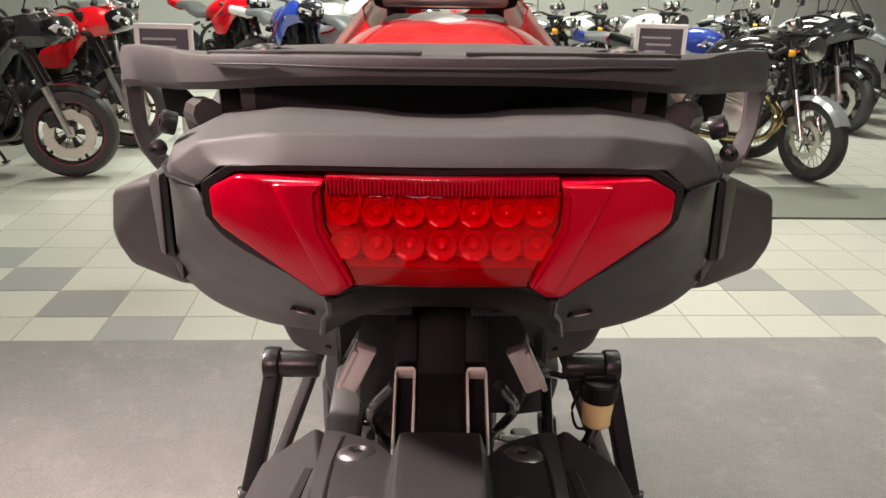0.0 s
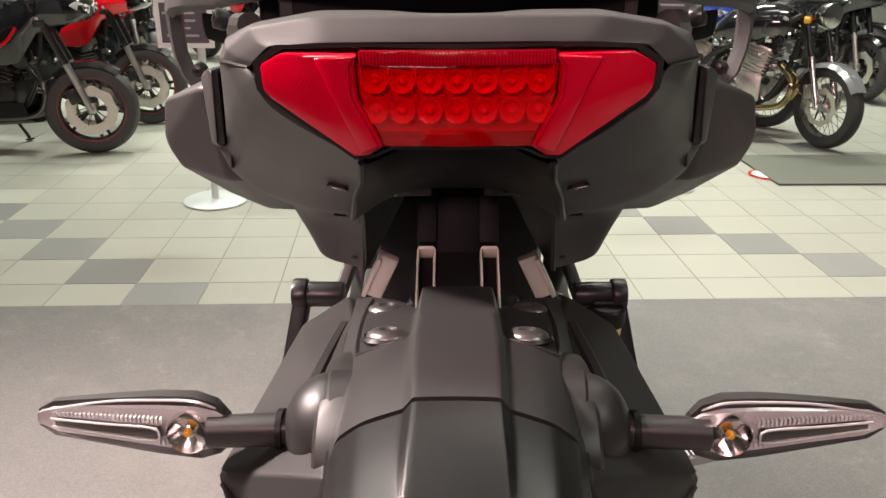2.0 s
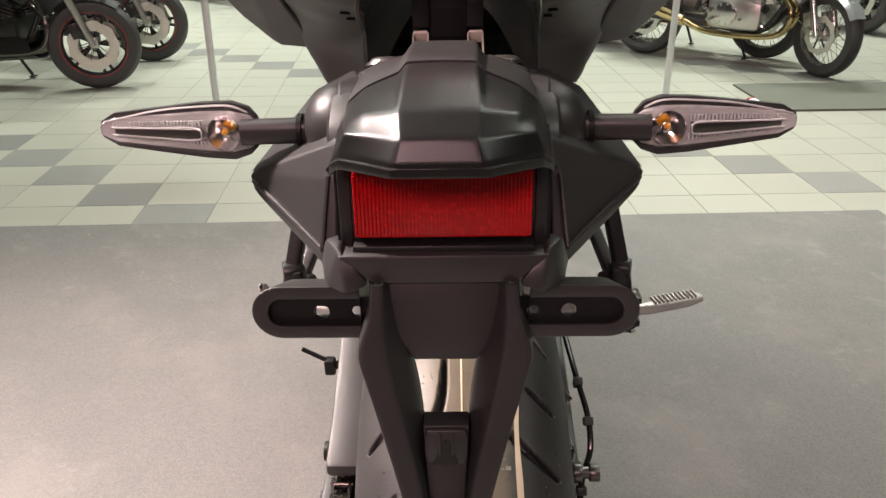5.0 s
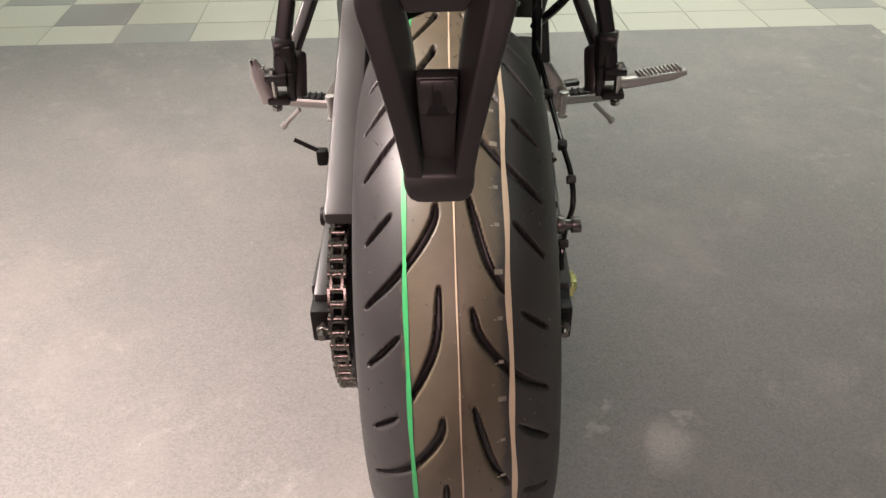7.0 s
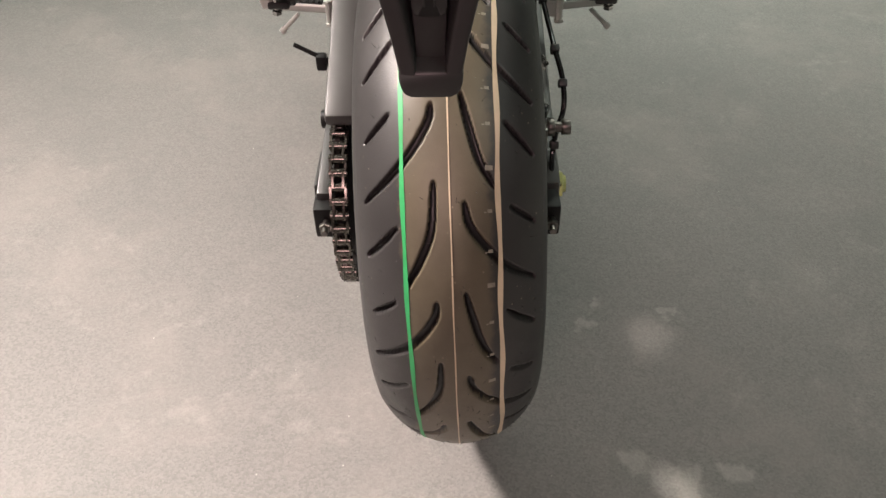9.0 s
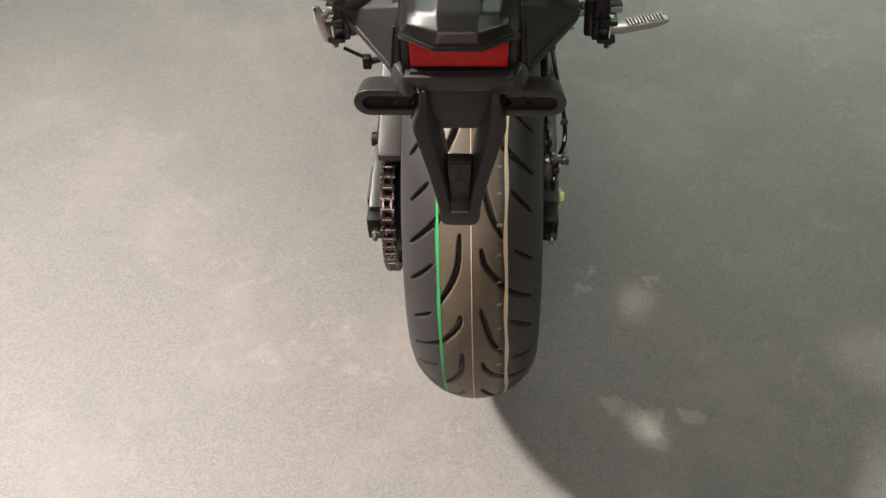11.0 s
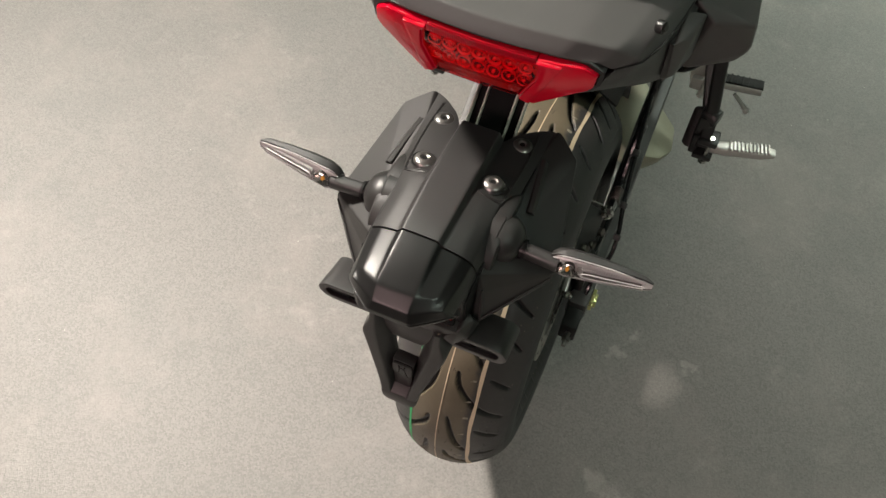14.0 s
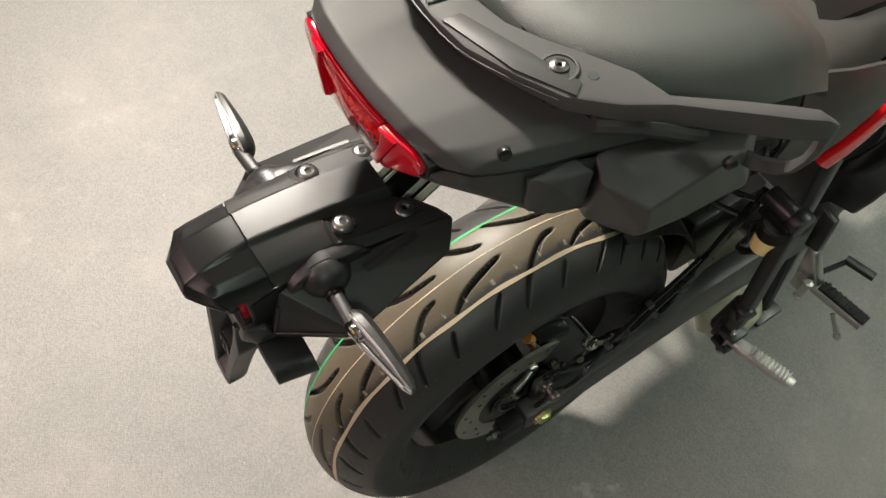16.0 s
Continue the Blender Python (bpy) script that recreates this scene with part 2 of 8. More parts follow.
    # long faint scuffs
    for turn, sx in ((24, 90), (-58, 110)):
        scuff = maths("MULTIPLY", span(noise_at(1.0, 4, 0.6, (sx, 3.2, 1), turn), 0.68, 0.80, 0.0, 0.30), span(noise_at(2.2, 3), 0.52, 0.66, 0.0, 1.0))
        col = over(col, (0.42, 0.40, 0.37), scuff)
    # dusty smudges where something was set down
    warp = nt.nodes.new("ShaderNodeTexNoise")
    warp.inputs["Scale"].default_value, warp.inputs["Detail"].default_value = 30, 8
    nt.links.new(co.outputs["Object"], warp.inputs["Vector"])
    wsc = nt.nodes.new("ShaderNodeVectorMath")
    wsc.operation = "MULTIPLY_ADD"
    wsc.inputs[1].default_value = (0.075, 0.075, 0)
    nt.links.new(warp.outputs["Color"], wsc.inputs[0])
    nt.links.new(co.outputs["Object"], wsc.inputs[2])
    last = None
    for sx, sy, r in SMUDGES:
        d = nt.nodes.new("ShaderNodeVectorMath")
        d.operation = "DISTANCE"
        d.inputs[1].default_value = (sx + 0.037, sy + 0.037, 0.004)
        nt.links.new(wsc.outputs[0], d.inputs[0])
        f = span(d.outputs["Value"], r, r * 0.55, 0.0, 0.20)
        last = f if last is None else maths("MAXIMUM", last, f)
    # tiny pale specks, of two sizes
    for scale, lo in ((9, 0.020), (23, 0.026)):
        dots = nt.nodes.new("ShaderNodeTexVoronoi")
        dots.inputs["Scale"].default_value = scale
        nt.links.new(co.outputs["Object"], dots.inputs["Vector"])
        pick = nt.nodes.new("ShaderNodeSeparateColor")
        nt.links.new(dots.outputs["Color"], pick.inputs[0])
        last = maths("MAXIMUM", last, maths("MULTIPLY", span(dots.outputs["Distance"], lo, lo * 0.6, 0.0, 0.9), span(pick.outputs[1], 0.42, 0.47, 0.0, 1.0)))
    col = over(col, (0.52, 0.50, 0.46), last)
    nt.links.new(col, bsdf.inputs["Base Color"])
    # grained skin
    b = nt.nodes.new("ShaderNodeBump")
    b.inputs["Strength"].default_value, b.inputs["Distance"].default_value = 0.38, 0.0008
    nt.links.new(maths("ADD", vor.outputs["Distance"], noise_at(620, 2)), b.inputs["Height"])
    nt.links.new(b.outputs[0], bsdf.inputs["Normal"])
    return m


M_VINYL = mat_vinyl()


def mat_tread():
    """Tread rubber with a brown coat of mould wax round the middle of the crown, worn ragged at its edges."""
    m = mat("waxed_tread_rubber", (0.030, 0.028, 0.028), 0.47, vary=0.10, scale=30, bump=0.2, bump_scale=700)
    nt = m.node_tree
    bsdf = nt.nodes["Principled BSDF"]
    src = bsdf.inputs["Base Color"].links[0].from_socket
    co = nt.nodes.new("ShaderNodeTexCoord")
    sep = nt.nodes.new("ShaderNodeSeparateXYZ")
    nt.links.new(co.outputs["Object"], sep.inputs[0])
    n = nt.nodes.new("ShaderNodeTexNoise")
    n.inputs["Scale"].default_value, n.inputs["Detail"].default_value, n.inputs["Roughness"].default_value = 26, 6, 0.65
    nt.links.new(co.outputs["Object"], n.inputs["Vector"])
    shift = nt.nodes.new("ShaderNodeMath")
    shift.operation = "MULTIPLY_ADD"
    shift.inputs[1].default_value = 0.030
    nt.links.new(n.outputs["Fac"], shift.inputs[0])
    nt.links.new(sep.outputs["X"], shift.inputs[2])
    left = nt.nodes.new("ShaderNodeMapRange")
    left.interpolation_type = "SMOOTHSTEP"
    left.inputs["From Min"].default_value, left.inputs["From Max"].default_value = -0.030, -0.022
    nt.links.new(shift.outputs[0], left.inputs["Value"])
    right = nt.nodes.new("ShaderNodeMapRange")
    right.interpolation_type = "SMOOTHSTEP"
    right.inputs["From Min"].default_value, right.inputs["From Max"].default_value = 0.056, 0.046
    nt.links.new(shift.outputs[0], right.inputs["Value"])
    both_ = nt.nodes.new("ShaderNodeMath")
    both_.operation = "MULTIPLY"
    nt.links.new(left.outputs[0], both_.inputs[0])
    nt.links.new(right.outputs[0], both_.inputs[1])
    wax = nt.nodes.new("ShaderNodeMix")
    wax.data_type = "RGBA"
    wax.inputs["A"].default_value = (0.062, 0.052, 0.035, 1)
    wax.inputs["B"].default_value = (0.128, 0.105, 0.070, 1)
    nt.links.new(n.outputs["Fac"], wax.inputs["Factor"])
    mix = nt.nodes.new("ShaderNodeMix")
    mix.data_type = "RGBA"
    nt.links.new(both_.outputs[0], mix.inputs["Factor"])
    nt.links.new(src, mix.inputs["A"])
    nt.links.new(wax.outputs["Result"], mix.inputs["B"])
    # dust flecks in the rubber
    vor = nt.nodes.new("ShaderNodeTexVoronoi")
    vor.inputs["Scale"].default_value = 110
    nt.links.new(co.outputs["Object"], vor.inputs["Vector"])
    fl = nt.nodes.new("ShaderNodeMapRange")
    fl.inputs["From Min"].default_value, fl.inputs["From Max"].default_value = 0.13, 0.07
    fl.inputs["To Max"].default_value = 0.55
    nt.links.new(vor.outputs["Distance"], fl.inputs["Value"])
    patch = nt.nodes.new("ShaderNodeMapRange")
    patch.inputs["From Min"].default_value, patch.inputs["From Max"].default_value = 0.50, 0.62
    nt.links.new(n.outputs["Fac"], patch.inputs["Value"])
    few = nt.nodes.new("ShaderNodeMath")
    few.operation = "MULTIPLY"
    nt.links.new(fl.outputs[0], few.inputs[0])
    nt.links.new(patch.outputs[0], few.inputs[1])
    fleck = nt.nodes.new("ShaderNodeMix")
    fleck.data_type = "RGBA"
    fleck.inputs["B"].default_value = (0.34, 0.29, 0.21, 1)
    nt.links.new(few.outputs[0], fleck.inputs["Factor"])
    nt.links.new(mix.outputs["Result"], fleck.inputs["A"])
    nt.links.new(fleck.outputs["Result"], bsdf.inputs["Base Color"])
    return m


M_TREAD = mat_tread()


def thin_pane(name, tint, gloss=0.03):
    """A thin clear pane: light passes, tinted, with a mirror sheen that grows at grazing angles."""
    m = bpy.data.materials.new(name)
    m.use_nodes = True
    nt = m.node_tree
    nt.nodes.remove(nt.nodes["Principled BSDF"])
    tr = nt.nodes.new("ShaderNodeBsdfTransparent")
    tr.inputs[0].default_value = (*tint, 1)
    gl = nt.nodes.new("ShaderNodeBsdfGlossy")
    gl.inputs["Roughness"].default_value = gloss
    fr = nt.nodes.new("ShaderNodeFresnel")
    fr.inputs["IOR"].default_value = 1.45
    mx = nt.nodes.new("ShaderNodeMixShader")
    nt.links.new(fr.outputs[0], mx.inputs[0])
    nt.links.new(tr.outputs[0], mx.inputs[1])
    nt.links.new(gl.outputs[0], mx.inputs[2])
    nt.links.new(mx.outputs[0], nt.nodes["Material Output"].inputs["Surface"])
    return m


M_WINDOW = thin_pane("thin_red_window", (0.94, 0.12, 0.15))
M_THINCLEAR = thin_pane("thin_clear_plastic", (0.93, 0.93, 0.92))

# ---- mesh tools ----


def finish(bm, name, material, smooth=35):
    bmesh.ops.recalc_face_normals(bm, faces=bm.faces)
    me = bpy.data.meshes.new(name)
    bm.to_mesh(me)
    bm.free()
    for m in material if isinstance(material, (list, tuple)) else [material]:
        me.materials.append(m)
    if smooth:
        me.shade_smooth()
        me.set_sharp_from_angle(angle=radians(smooth))
    return me


def weigh(ob):
    """Smooth shading in which large faces stay flat and only the narrow ones beside creases turn."""
    me = ob.data
    me.shade_smooth()
    acc = [Vector((0, 0, 0)) for _ in me.vertices]
    for f in me.polygons:
        for v in f.vertices:
            acc[v] += f.normal * f.area ** 1.5
    me.normals_split_custom_set_from_vertices([v.normalized() for v in acc])
    return ob


def part(name, bm, material, parent, label="", smooth=35):
    """Links a bmesh as one mesh object under a thing or a part."""
    ob = new(name, finish(bm, name, material, smooth))
    ob.parent = parent
    if label:
        ob["label"] = label
    return ob


def thing(name, m, label, category, group="", kind=""):
    ob = new(name)
    ob.empty_display_size = 0.1
    ob.matrix_world = m
    return tagged(ob, label, category, group, kind)


def join(*bms):
    """Puts several bmeshes into the first one."""
    first = bms[0]
    for other in bms[1:]:
        me = bpy.data.meshes.new("tmp")
        other.to_mesh(me)
        other.free()
        first.from_mesh(me)
        bpy.data.meshes.remove(me)
    return first


def box(cx, cy, cz, sx, sy, sz, bevel=0.0, turn=(0, 0, 0), seg=2):
    bm = bmesh.new()
    bmesh.ops.create_cube(bm, size=1)
    bmesh.ops.scale(bm, vec=(sx, sy, sz), verts=bm.verts)
    if bevel:
        bmesh.ops.bevel(bm, geom=bm.edges[:], offset=bevel, segments=seg, affect="EDGES", profile=0.5)
    bmesh.ops.transform(bm, matrix=pose(cx, cy, cz, *turn), verts=bm.verts)
    return bm


def rod(a, b, r, r2=None, seg=14, caps=True, bevel=0.0):
    a, b = Vector(a), Vector(b)
    bm = bmesh.new()
    bmesh.ops.create_cone(bm, cap_ends=caps, segments=seg, radius1=r, radius2=r if r2 is None else r2, depth=(b - a).length)
    if bevel:
        rim = [e for e in bm.edges if abs(e.verts[0].co.z - e.verts[1].co.z) < 1e-6]
        bmesh.ops.bevel(bm, geom=rim, offset=bevel, segments=2, affect="EDGES", profile=0.5)
    m = Matrix.Translation((a + b) / 2) @ (b - a).to_track_quat("Z", "Y").to_matrix().to_4x4()
    bmesh.ops.transform(bm, matrix=m, verts=bm.verts)
    return bm


def smooth_path(points, n=6):
    """Points along a Catmull-Rom curve through the given ones."""
    p = [Vector(q) for q in points]
    p = [2 * p[0] - p[1], *p, 2 * p[-1] - p[-2]]
    out = []
    for k in range(1, len(p) - 2):
        for s in range(n):
            t = s / n
            a, b, c, d = p[k - 1:k + 3]
            out.append(0.5 * ((2 * b) + (c - a) * t + (2 * a - 5 * b + 4 * c - d) * t * t + (3 * b - a - 3 * c + d) * t ** 3))
    out.append(p[-2])
    return out


def sweep(points, ring, up=(0, 0, 1), closed=False):
    """Sweeps a closed 2D ring (side, up) along points; ring may be a function of 0..1 along the way."""
    pts = [Vector(p) for p in points]
    bm, rows = bmesh.new(), []
    for k, p in enumerate(pts):
        d = (pts[min(k + 1, len(pts) - 1)] - pts[max(k - 1, 0)]).normalized()
        if closed:
            d = (pts[(k + 1) % len(pts)] - pts[k - 1]).normalized()
        side = d.cross(Vector(up)).normalized()
        top = side.cross(d)
        shape = ring(k / (len(pts) - 1)) if callable(ring) else ring
        rows.append([bm.verts.new(p + side * a + top * b) for a, b in shape])
    n = len(rows[0])
    for k in range(len(rows) if closed else len(rows) - 1):
        for j in range(n):
            bm.faces.new((rows[k][j], rows[k][(j + 1) % n], rows[(k + 1) % len(rows)][(j + 1) % n], rows[(k + 1) % len(rows)][j]))
    if not closed:
        bm.faces.new(rows[0][::-1])
        bm.faces.new(rows[-1])
    return bm


def circle(r, n=10, ry=None):
    return [(r * math.cos(2 * math.pi * k / n), (ry or r) * math.sin(2 * math.pi * k / n)) for k in range(n)]


def round_rect(w, h, r, n=3):
    out = []
    for cx, cy, a0 in ((w / 2 - r, h / 2 - r, 0), (-w / 2 + r, h / 2 - r, 90), (-w / 2 + r, -h / 2 + r, 180), (w / 2 - r, -h / 2 + r, 270)):
        out += [(cx + r * math.cos(radians(a0 + 90 * k / n)), cy + r * math.sin(radians(a0 + 90 * k / n))) for k in range(n + 1)]
    return out


def tube(points, r, n=6, seg=10):
    return sweep(smooth_path(points, n), circle(r, seg))


def prism(outline, y0, y1, bevel=0.0, seg=2, shape=None):
    """An outline of (x, z), extruded from y0 to y1. shape(x, y, z) may move the points."""
    bm = bmesh.new()
    a = [bm.verts.new((x, y0, z)) for x, z in outline]
    b = [bm.verts.new((x, y1, z)) for x, z in outline]
    n = len(outline)
    bm.faces.new(a)
    bm.faces.new(b[::-1])
    for k in range(n):
        bm.faces.new((a[k], b[k], b[(k + 1) % n], a[(k + 1) % n]))
    bmesh.ops.recalc_face_normals(bm, faces=bm.faces)
    if bevel:
        bmesh.ops.bevel(bm, geom=bm.edges[:], offset=bevel, segments=seg, affect="EDGES", profile=0.5, clamp_overlap=True)
    if shape:
        for v in bm.verts:
            v.co = Vector(shape(*v.co))
    return bm


def side_prism(outline, x0, x1, bevel=0.0, seg=2):
    """An outline of (y, z), extruded from x0 to x1."""
    bm = prism(outline, x0, x1, bevel, seg)
    for v in bm.verts:
        v.co = Vector((v.co.y, v.co.x, v.co.z))
    return bm


def grid(rows, thick=0.0, mirror=False, sub=0, soft=0.0, along_x=0):
    """A sheet through rows of points, smoothed sub times, given a thickness inwards. mirror: each row is a half from x = 0 outwards, made whole."""
    rows = [[Vector(p) for p in r] for r in rows]
    if mirror:
        rows = [[Vector((-p.x, p.y, p.z)) for p in r[:0:-1]] + r for r in rows]
    for _ in range(along_x):
        rows = [finer(r) for r in rows]
    for _ in range(sub):
        rows = [finer(r) for r in rows]
        cols = [finer([r[k] for r in rows]) for k in range(len(rows[0]))]
        rows = [[c[k] for c in cols] for k in range(len(cols[0]))]
    bm = bmesh.new()
    vs = [[bm.verts.new(p) for p in r] for r in rows]
    for a, b in zip(vs, vs[1:]):
        for k in range(len(a) - 1):
            bm.faces.new((a[k], a[k + 1], b[k + 1], b[k]))
    if soft:
        bmesh.ops.recalc_face_normals(bm, faces=bm.faces)
        crease = [e for e in bm.edges if len(e.link_faces) == 2 and e.calc_face_angle(0) > radians(9)]
        bmesh.ops.bevel(bm, geom=crease, offset=soft, segments=2, affect="EDGES", profile=0.5, clamp_overlap=True)
    if thick:
        bmesh.ops.recalc_face_normals(bm, faces=bm.faces)
        bmesh.ops.solidify(bm, geom=bm.faces[:], thickness=thick)
    return bm


def finer(line):
    """A row of points with a softly rounded midpoint between each two."""
    p = [2 * line[0] - line[1], *line, 2 * line[-1] - line[-2]]
    out = []
    for k in range(1, len(p) - 2):
        out += [p[k], (9 * (p[k] + p[k + 1]) - p[k - 1] - p[k + 2]) / 16]
    return out + [p[-2]]


def lathe(profile, seg=48, axis="x", closed=True):
    """Turns a profile of (along, radius) about an axis."""
    bm, rows = bmesh.new(), []
    for k in range(seg):
        a = 2 * math.pi * k / seg
        c, s = math.cos(a), math.sin(a)
        rows.append([bm.verts.new({"x": (u, r * c, r * s), "y": (r * c, u, r * s), "z": (r * c, r * s, u)}[axis]) for u, r in profile])
    n = len(profile)
    for k in range(seg):
        for j in range(n if closed else n - 1):
            bm.faces.new((rows[k][j], rows[k][(j + 1) % n], rows[(k + 1) % seg][(j + 1) % n], rows[(k + 1) % seg][j]))
    return bm


def moved(bm, m):
    bmesh.ops.transform(bm, matrix=m, verts=bm.verts)
    return bm


def mirrored(bm):
    bmesh.ops.scale(bm, vec=(-1, 1, 1), verts=bm.verts)
    bmesh.ops.reverse_faces(bm, faces=bm.faces)
    return bm


def hexnut(a, b, r, bevel=0.0012):
    return rod(a, b, r, seg=6, bevel=bevel)



def skin(rows):
    """A closed skin through rings of points, with flat ends."""
    bm = bmesh.new()
    vs = [[bm.verts.new(p) for p in r] for r in rows]
    n = len(vs[0])
    for a, b in zip(vs, vs[1:]):
        for k in range(n):
            bm.faces.new((a[k], a[(k + 1) % n], b[(k + 1) % n], b[k]))
    bm.faces.new(vs[0][::-1])
    bm.faces.new(vs[-1])
    return bm


def moulded(name, rows, material, parent, label="", thick=0.003, mirror=False, row_crease=(), col_crease=(), levels=3):
    """A moulded shell: a cage of points, rounded by subdivision, with the rows and columns named kept as firmer edges."""
    rows = [[Vector(p) for p in r] for r in rows]
    half = len(rows[0])
    if mirror:
        rows = [[Vector((-p.x, p.y, p.z)) for p in r[:0:-1]] + r for r in rows]
    rc, cc = dict(row_crease), dict(col_crease)
    bm = bmesh.new()
    vs = [[bm.verts.new(p) for p in r] for r in rows]
    for a, b in zip(vs, vs[1:]):
        for k in range(len(a) - 1):
            bm.faces.new((a[k], a[k + 1], b[k + 1], b[k]))
    bmesh.ops.recalc_face_normals(bm, faces=bm.faces)
    layer = bm.edges.layers.float.new("crease_edge")
    for i, r in enumerate(vs):
        for k in range(len(r)):
            col = abs(k - half + 1) if mirror else k
            if i in rc and k + 1 < len(r):
                bm.edges.get((r[k], r[k + 1]))[layer] = rc[i]
            if col in cc and i + 1 < len(vs):
                bm.edges.get((r[k], vs[i + 1][k]))[layer] = cc[col]
    me = bpy.data.meshes.new(name)
    bm.to_mesh(me)
    bm.free()
    ob = new(name, me)
    sub = ob.modifiers.new("round", "SUBSURF")
    sub.levels = sub.render_levels = levels
    sub.boundary_smooth = "PRESERVE_CORNERS"
    wall = ob.modifiers.new("wall", "SOLIDIFY")
    wall.thickness, wall.offset = thick, -1
    bpy.context.view_layer.update()
    solid = bpy.data.meshes.new_from_object(ob.evaluated_get(bpy.context.evaluated_depsgraph_get()))
    ob.modifiers.clear()
    ob.data = solid
    solid.name = name
    bpy.data.meshes.remove(me)
    solid.materials.append(material)
    solid.shade_smooth()
    solid.set_sharp_from_angle(angle=radians(48))
    ob.parent = parent
    if label:
        ob["label"] = label
    return ob


def hull(points, bevel=0.003):
    bm = bmesh.new()
    for p in points:
        bm.verts.new(p)
    out = bmesh.ops.convex_hull(bm, input=bm.verts[:])
    bmesh.ops.delete(bm, geom=list({g for g in out["geom_interior"] + out["geom_unused"] if isinstance(g, bmesh.types.BMVert)}), context="VERTS")
    bmesh.ops.dissolve_limit(bm, angle_limit=radians(6), verts=bm.verts[:], edges=bm.edges[:])
    if bevel:
        bmesh.ops.bevel(bm, geom=bm.edges[:], offset=bevel, segments=2, affect="EDGES", profile=0.5, clamp_overlap=True)
    return bm


def lathe_at(a, b, profile, seg=28):
    a, b = Vector(a), Vector(b)
    bm = lathe(profile, seg, "z")
    return moved(bm, Matrix.Translation(a) @ (b - a).to_track_quat("Z", "Y").to_matrix().to_4x4())

# ---- setting ----
YAW = 4.2  # the tiles, mat and walls stand at this angle to the motorcycle
ROOM = pose(-1.085, 1.915, 0, 0, 0, YAW)


def setting(name, bm, material, label, category, m=None, smooth=0):
    ob = new(name, finish(bm, name, material, smooth))
    if m is not None:
        ob.matrix_world = m
    return tagged(ob, label, category, kind="structure")


TW, TD = 0.2450, 0.2230
floor = setting("floor", box(0, 0, -0.0545, 18, 18, 0.1), M_GROUT, "pale grout bed under cream and grey floor tiles", "floor", ROOM)
vinyl = setting("display_mat", side_prism([(-0.185, -0.0045), (-0.185, 0.0025), (-0.188, 0.004), (-6.0, 0.004), (-6.0, -0.0045)], -4.2, 2.555), M_VINYL,
                "large dark grey speckled vinyl mat laid over the tiles", "mat", ROOM)
carpet = setting("carpet_strip", box(3.55, 1.40, 0.004, 1.55, 0.56, 0.011, 0.002), M_DARKMAT, "green-grey carpet strip lying on the tiled floor", "carpet", ROOM)
wall_back = setting("wall_back", box(0, 7.2, 2.30, 14.2, 0.15, 4.8), M_PALEWALL, "plain pale painted showroom wall", "wall", ROOM)
wall_front = setting("wall_front", box(0, -6.8, 2.30, 14.2, 0.15, 4.8), M_WALL, "unseen showroom wall kept dark to cut bounced light", "wall", ROOM)
wall_left = setting("wall_left", box(-7.0, 0.2, 2.30, 0.15, 13.8, 4.8), M_WALL, "unseen showroom wall kept dark to cut bounced light", "wall", ROOM)
wall_right = setting("wall_right", box(7.2, 0.2, 2.30, 0.15, 13.8, 4.8), M_WALL, "unseen showroom wall kept dark to cut bounced light", "wall", ROOM)
ceiling = setting("ceiling", box(0, 0.2, CEILING + 0.06, 14.2, 14, 0.12), M_CEIL, "plain white showroom ceiling", "ceiling", ROOM)


def ceiling_fitting(x, y):
    t = thing("ceiling_light", pose(x, y, CEILING), "long white fluorescent fitting fixed to the ceiling", "ceiling light", "ceiling lights")
    part("housing", join(box(0, 0.185, -0.03, 1.46, 0.02, 0.06), box(0, -0.185, -0.03, 1.46, 0.02, 0.06), box(0.72, 0, -0.03, 0.02, 0.35, 0.06),
                         box(-0.72, 0, -0.03, 0.02, 0.35, 0.06), box(0, 0, -0.008, 1.46, 0.39, 0.012)), M_WHITE, t)


for px, py in PANELS:
    ceiling_fitting(px, py)
t = thing("spot_light", look(KEY, (-0.50, -0.30, 0.0)), "white square spotlight hanging below the ceiling", "spotlight")
part("housing", join(box(0.40, 0, 0.02, 0.02, 0.82, 0.08), box(-0.40, 0, 0.02, 0.02, 0.82, 0.08), box(0, 0.40, 0.02, 0.78, 0.02, 0.08),
                     box(0, -0.40, 0.02, 0.78, 0.02, 0.08), box(0, 0, 0.055, 0.82, 0.82, 0.01)), M_WHITE, t)
part("stem", rod((0, 0, 0.06), tuple(t.matrix_world.inverted() @ Vector((KEY[0], KEY[1], CEILING))), 0.012), M_WHITE, t)
# Made-up housing round the added fill lamp.
t = thing("track_light", look(AHEAD, (1.10, 1.50, 0.1)), "added white rectangular fill light hanging below the ceiling", "floodlight")
part("housing", join(box(1.02, 0, 0.02, 0.02, 1.14, 0.08), box(-1.02, 0, 0.02, 0.02, 1.14, 0.08), box(0, 0.57, 0.02, 2.02, 0.02, 0.08),
                     box(0, -0.57, 0.02, 2.02, 0.02, 0.08), box(0, 0, 0.055, 2.06, 1.16, 0.01)), M_WHITE, t)
part("stem", rod((0, 0, 0.06), tuple(t.matrix_world.inverted() @ Vector((AHEAD[0], AHEAD[1], CEILING))), 0.012), M_WHITE, t)
t = thing("shopfront_light", look(REAR, (0.0, 0.2, 0.5)), "wide white light box hanging below the ceiling", "light box")
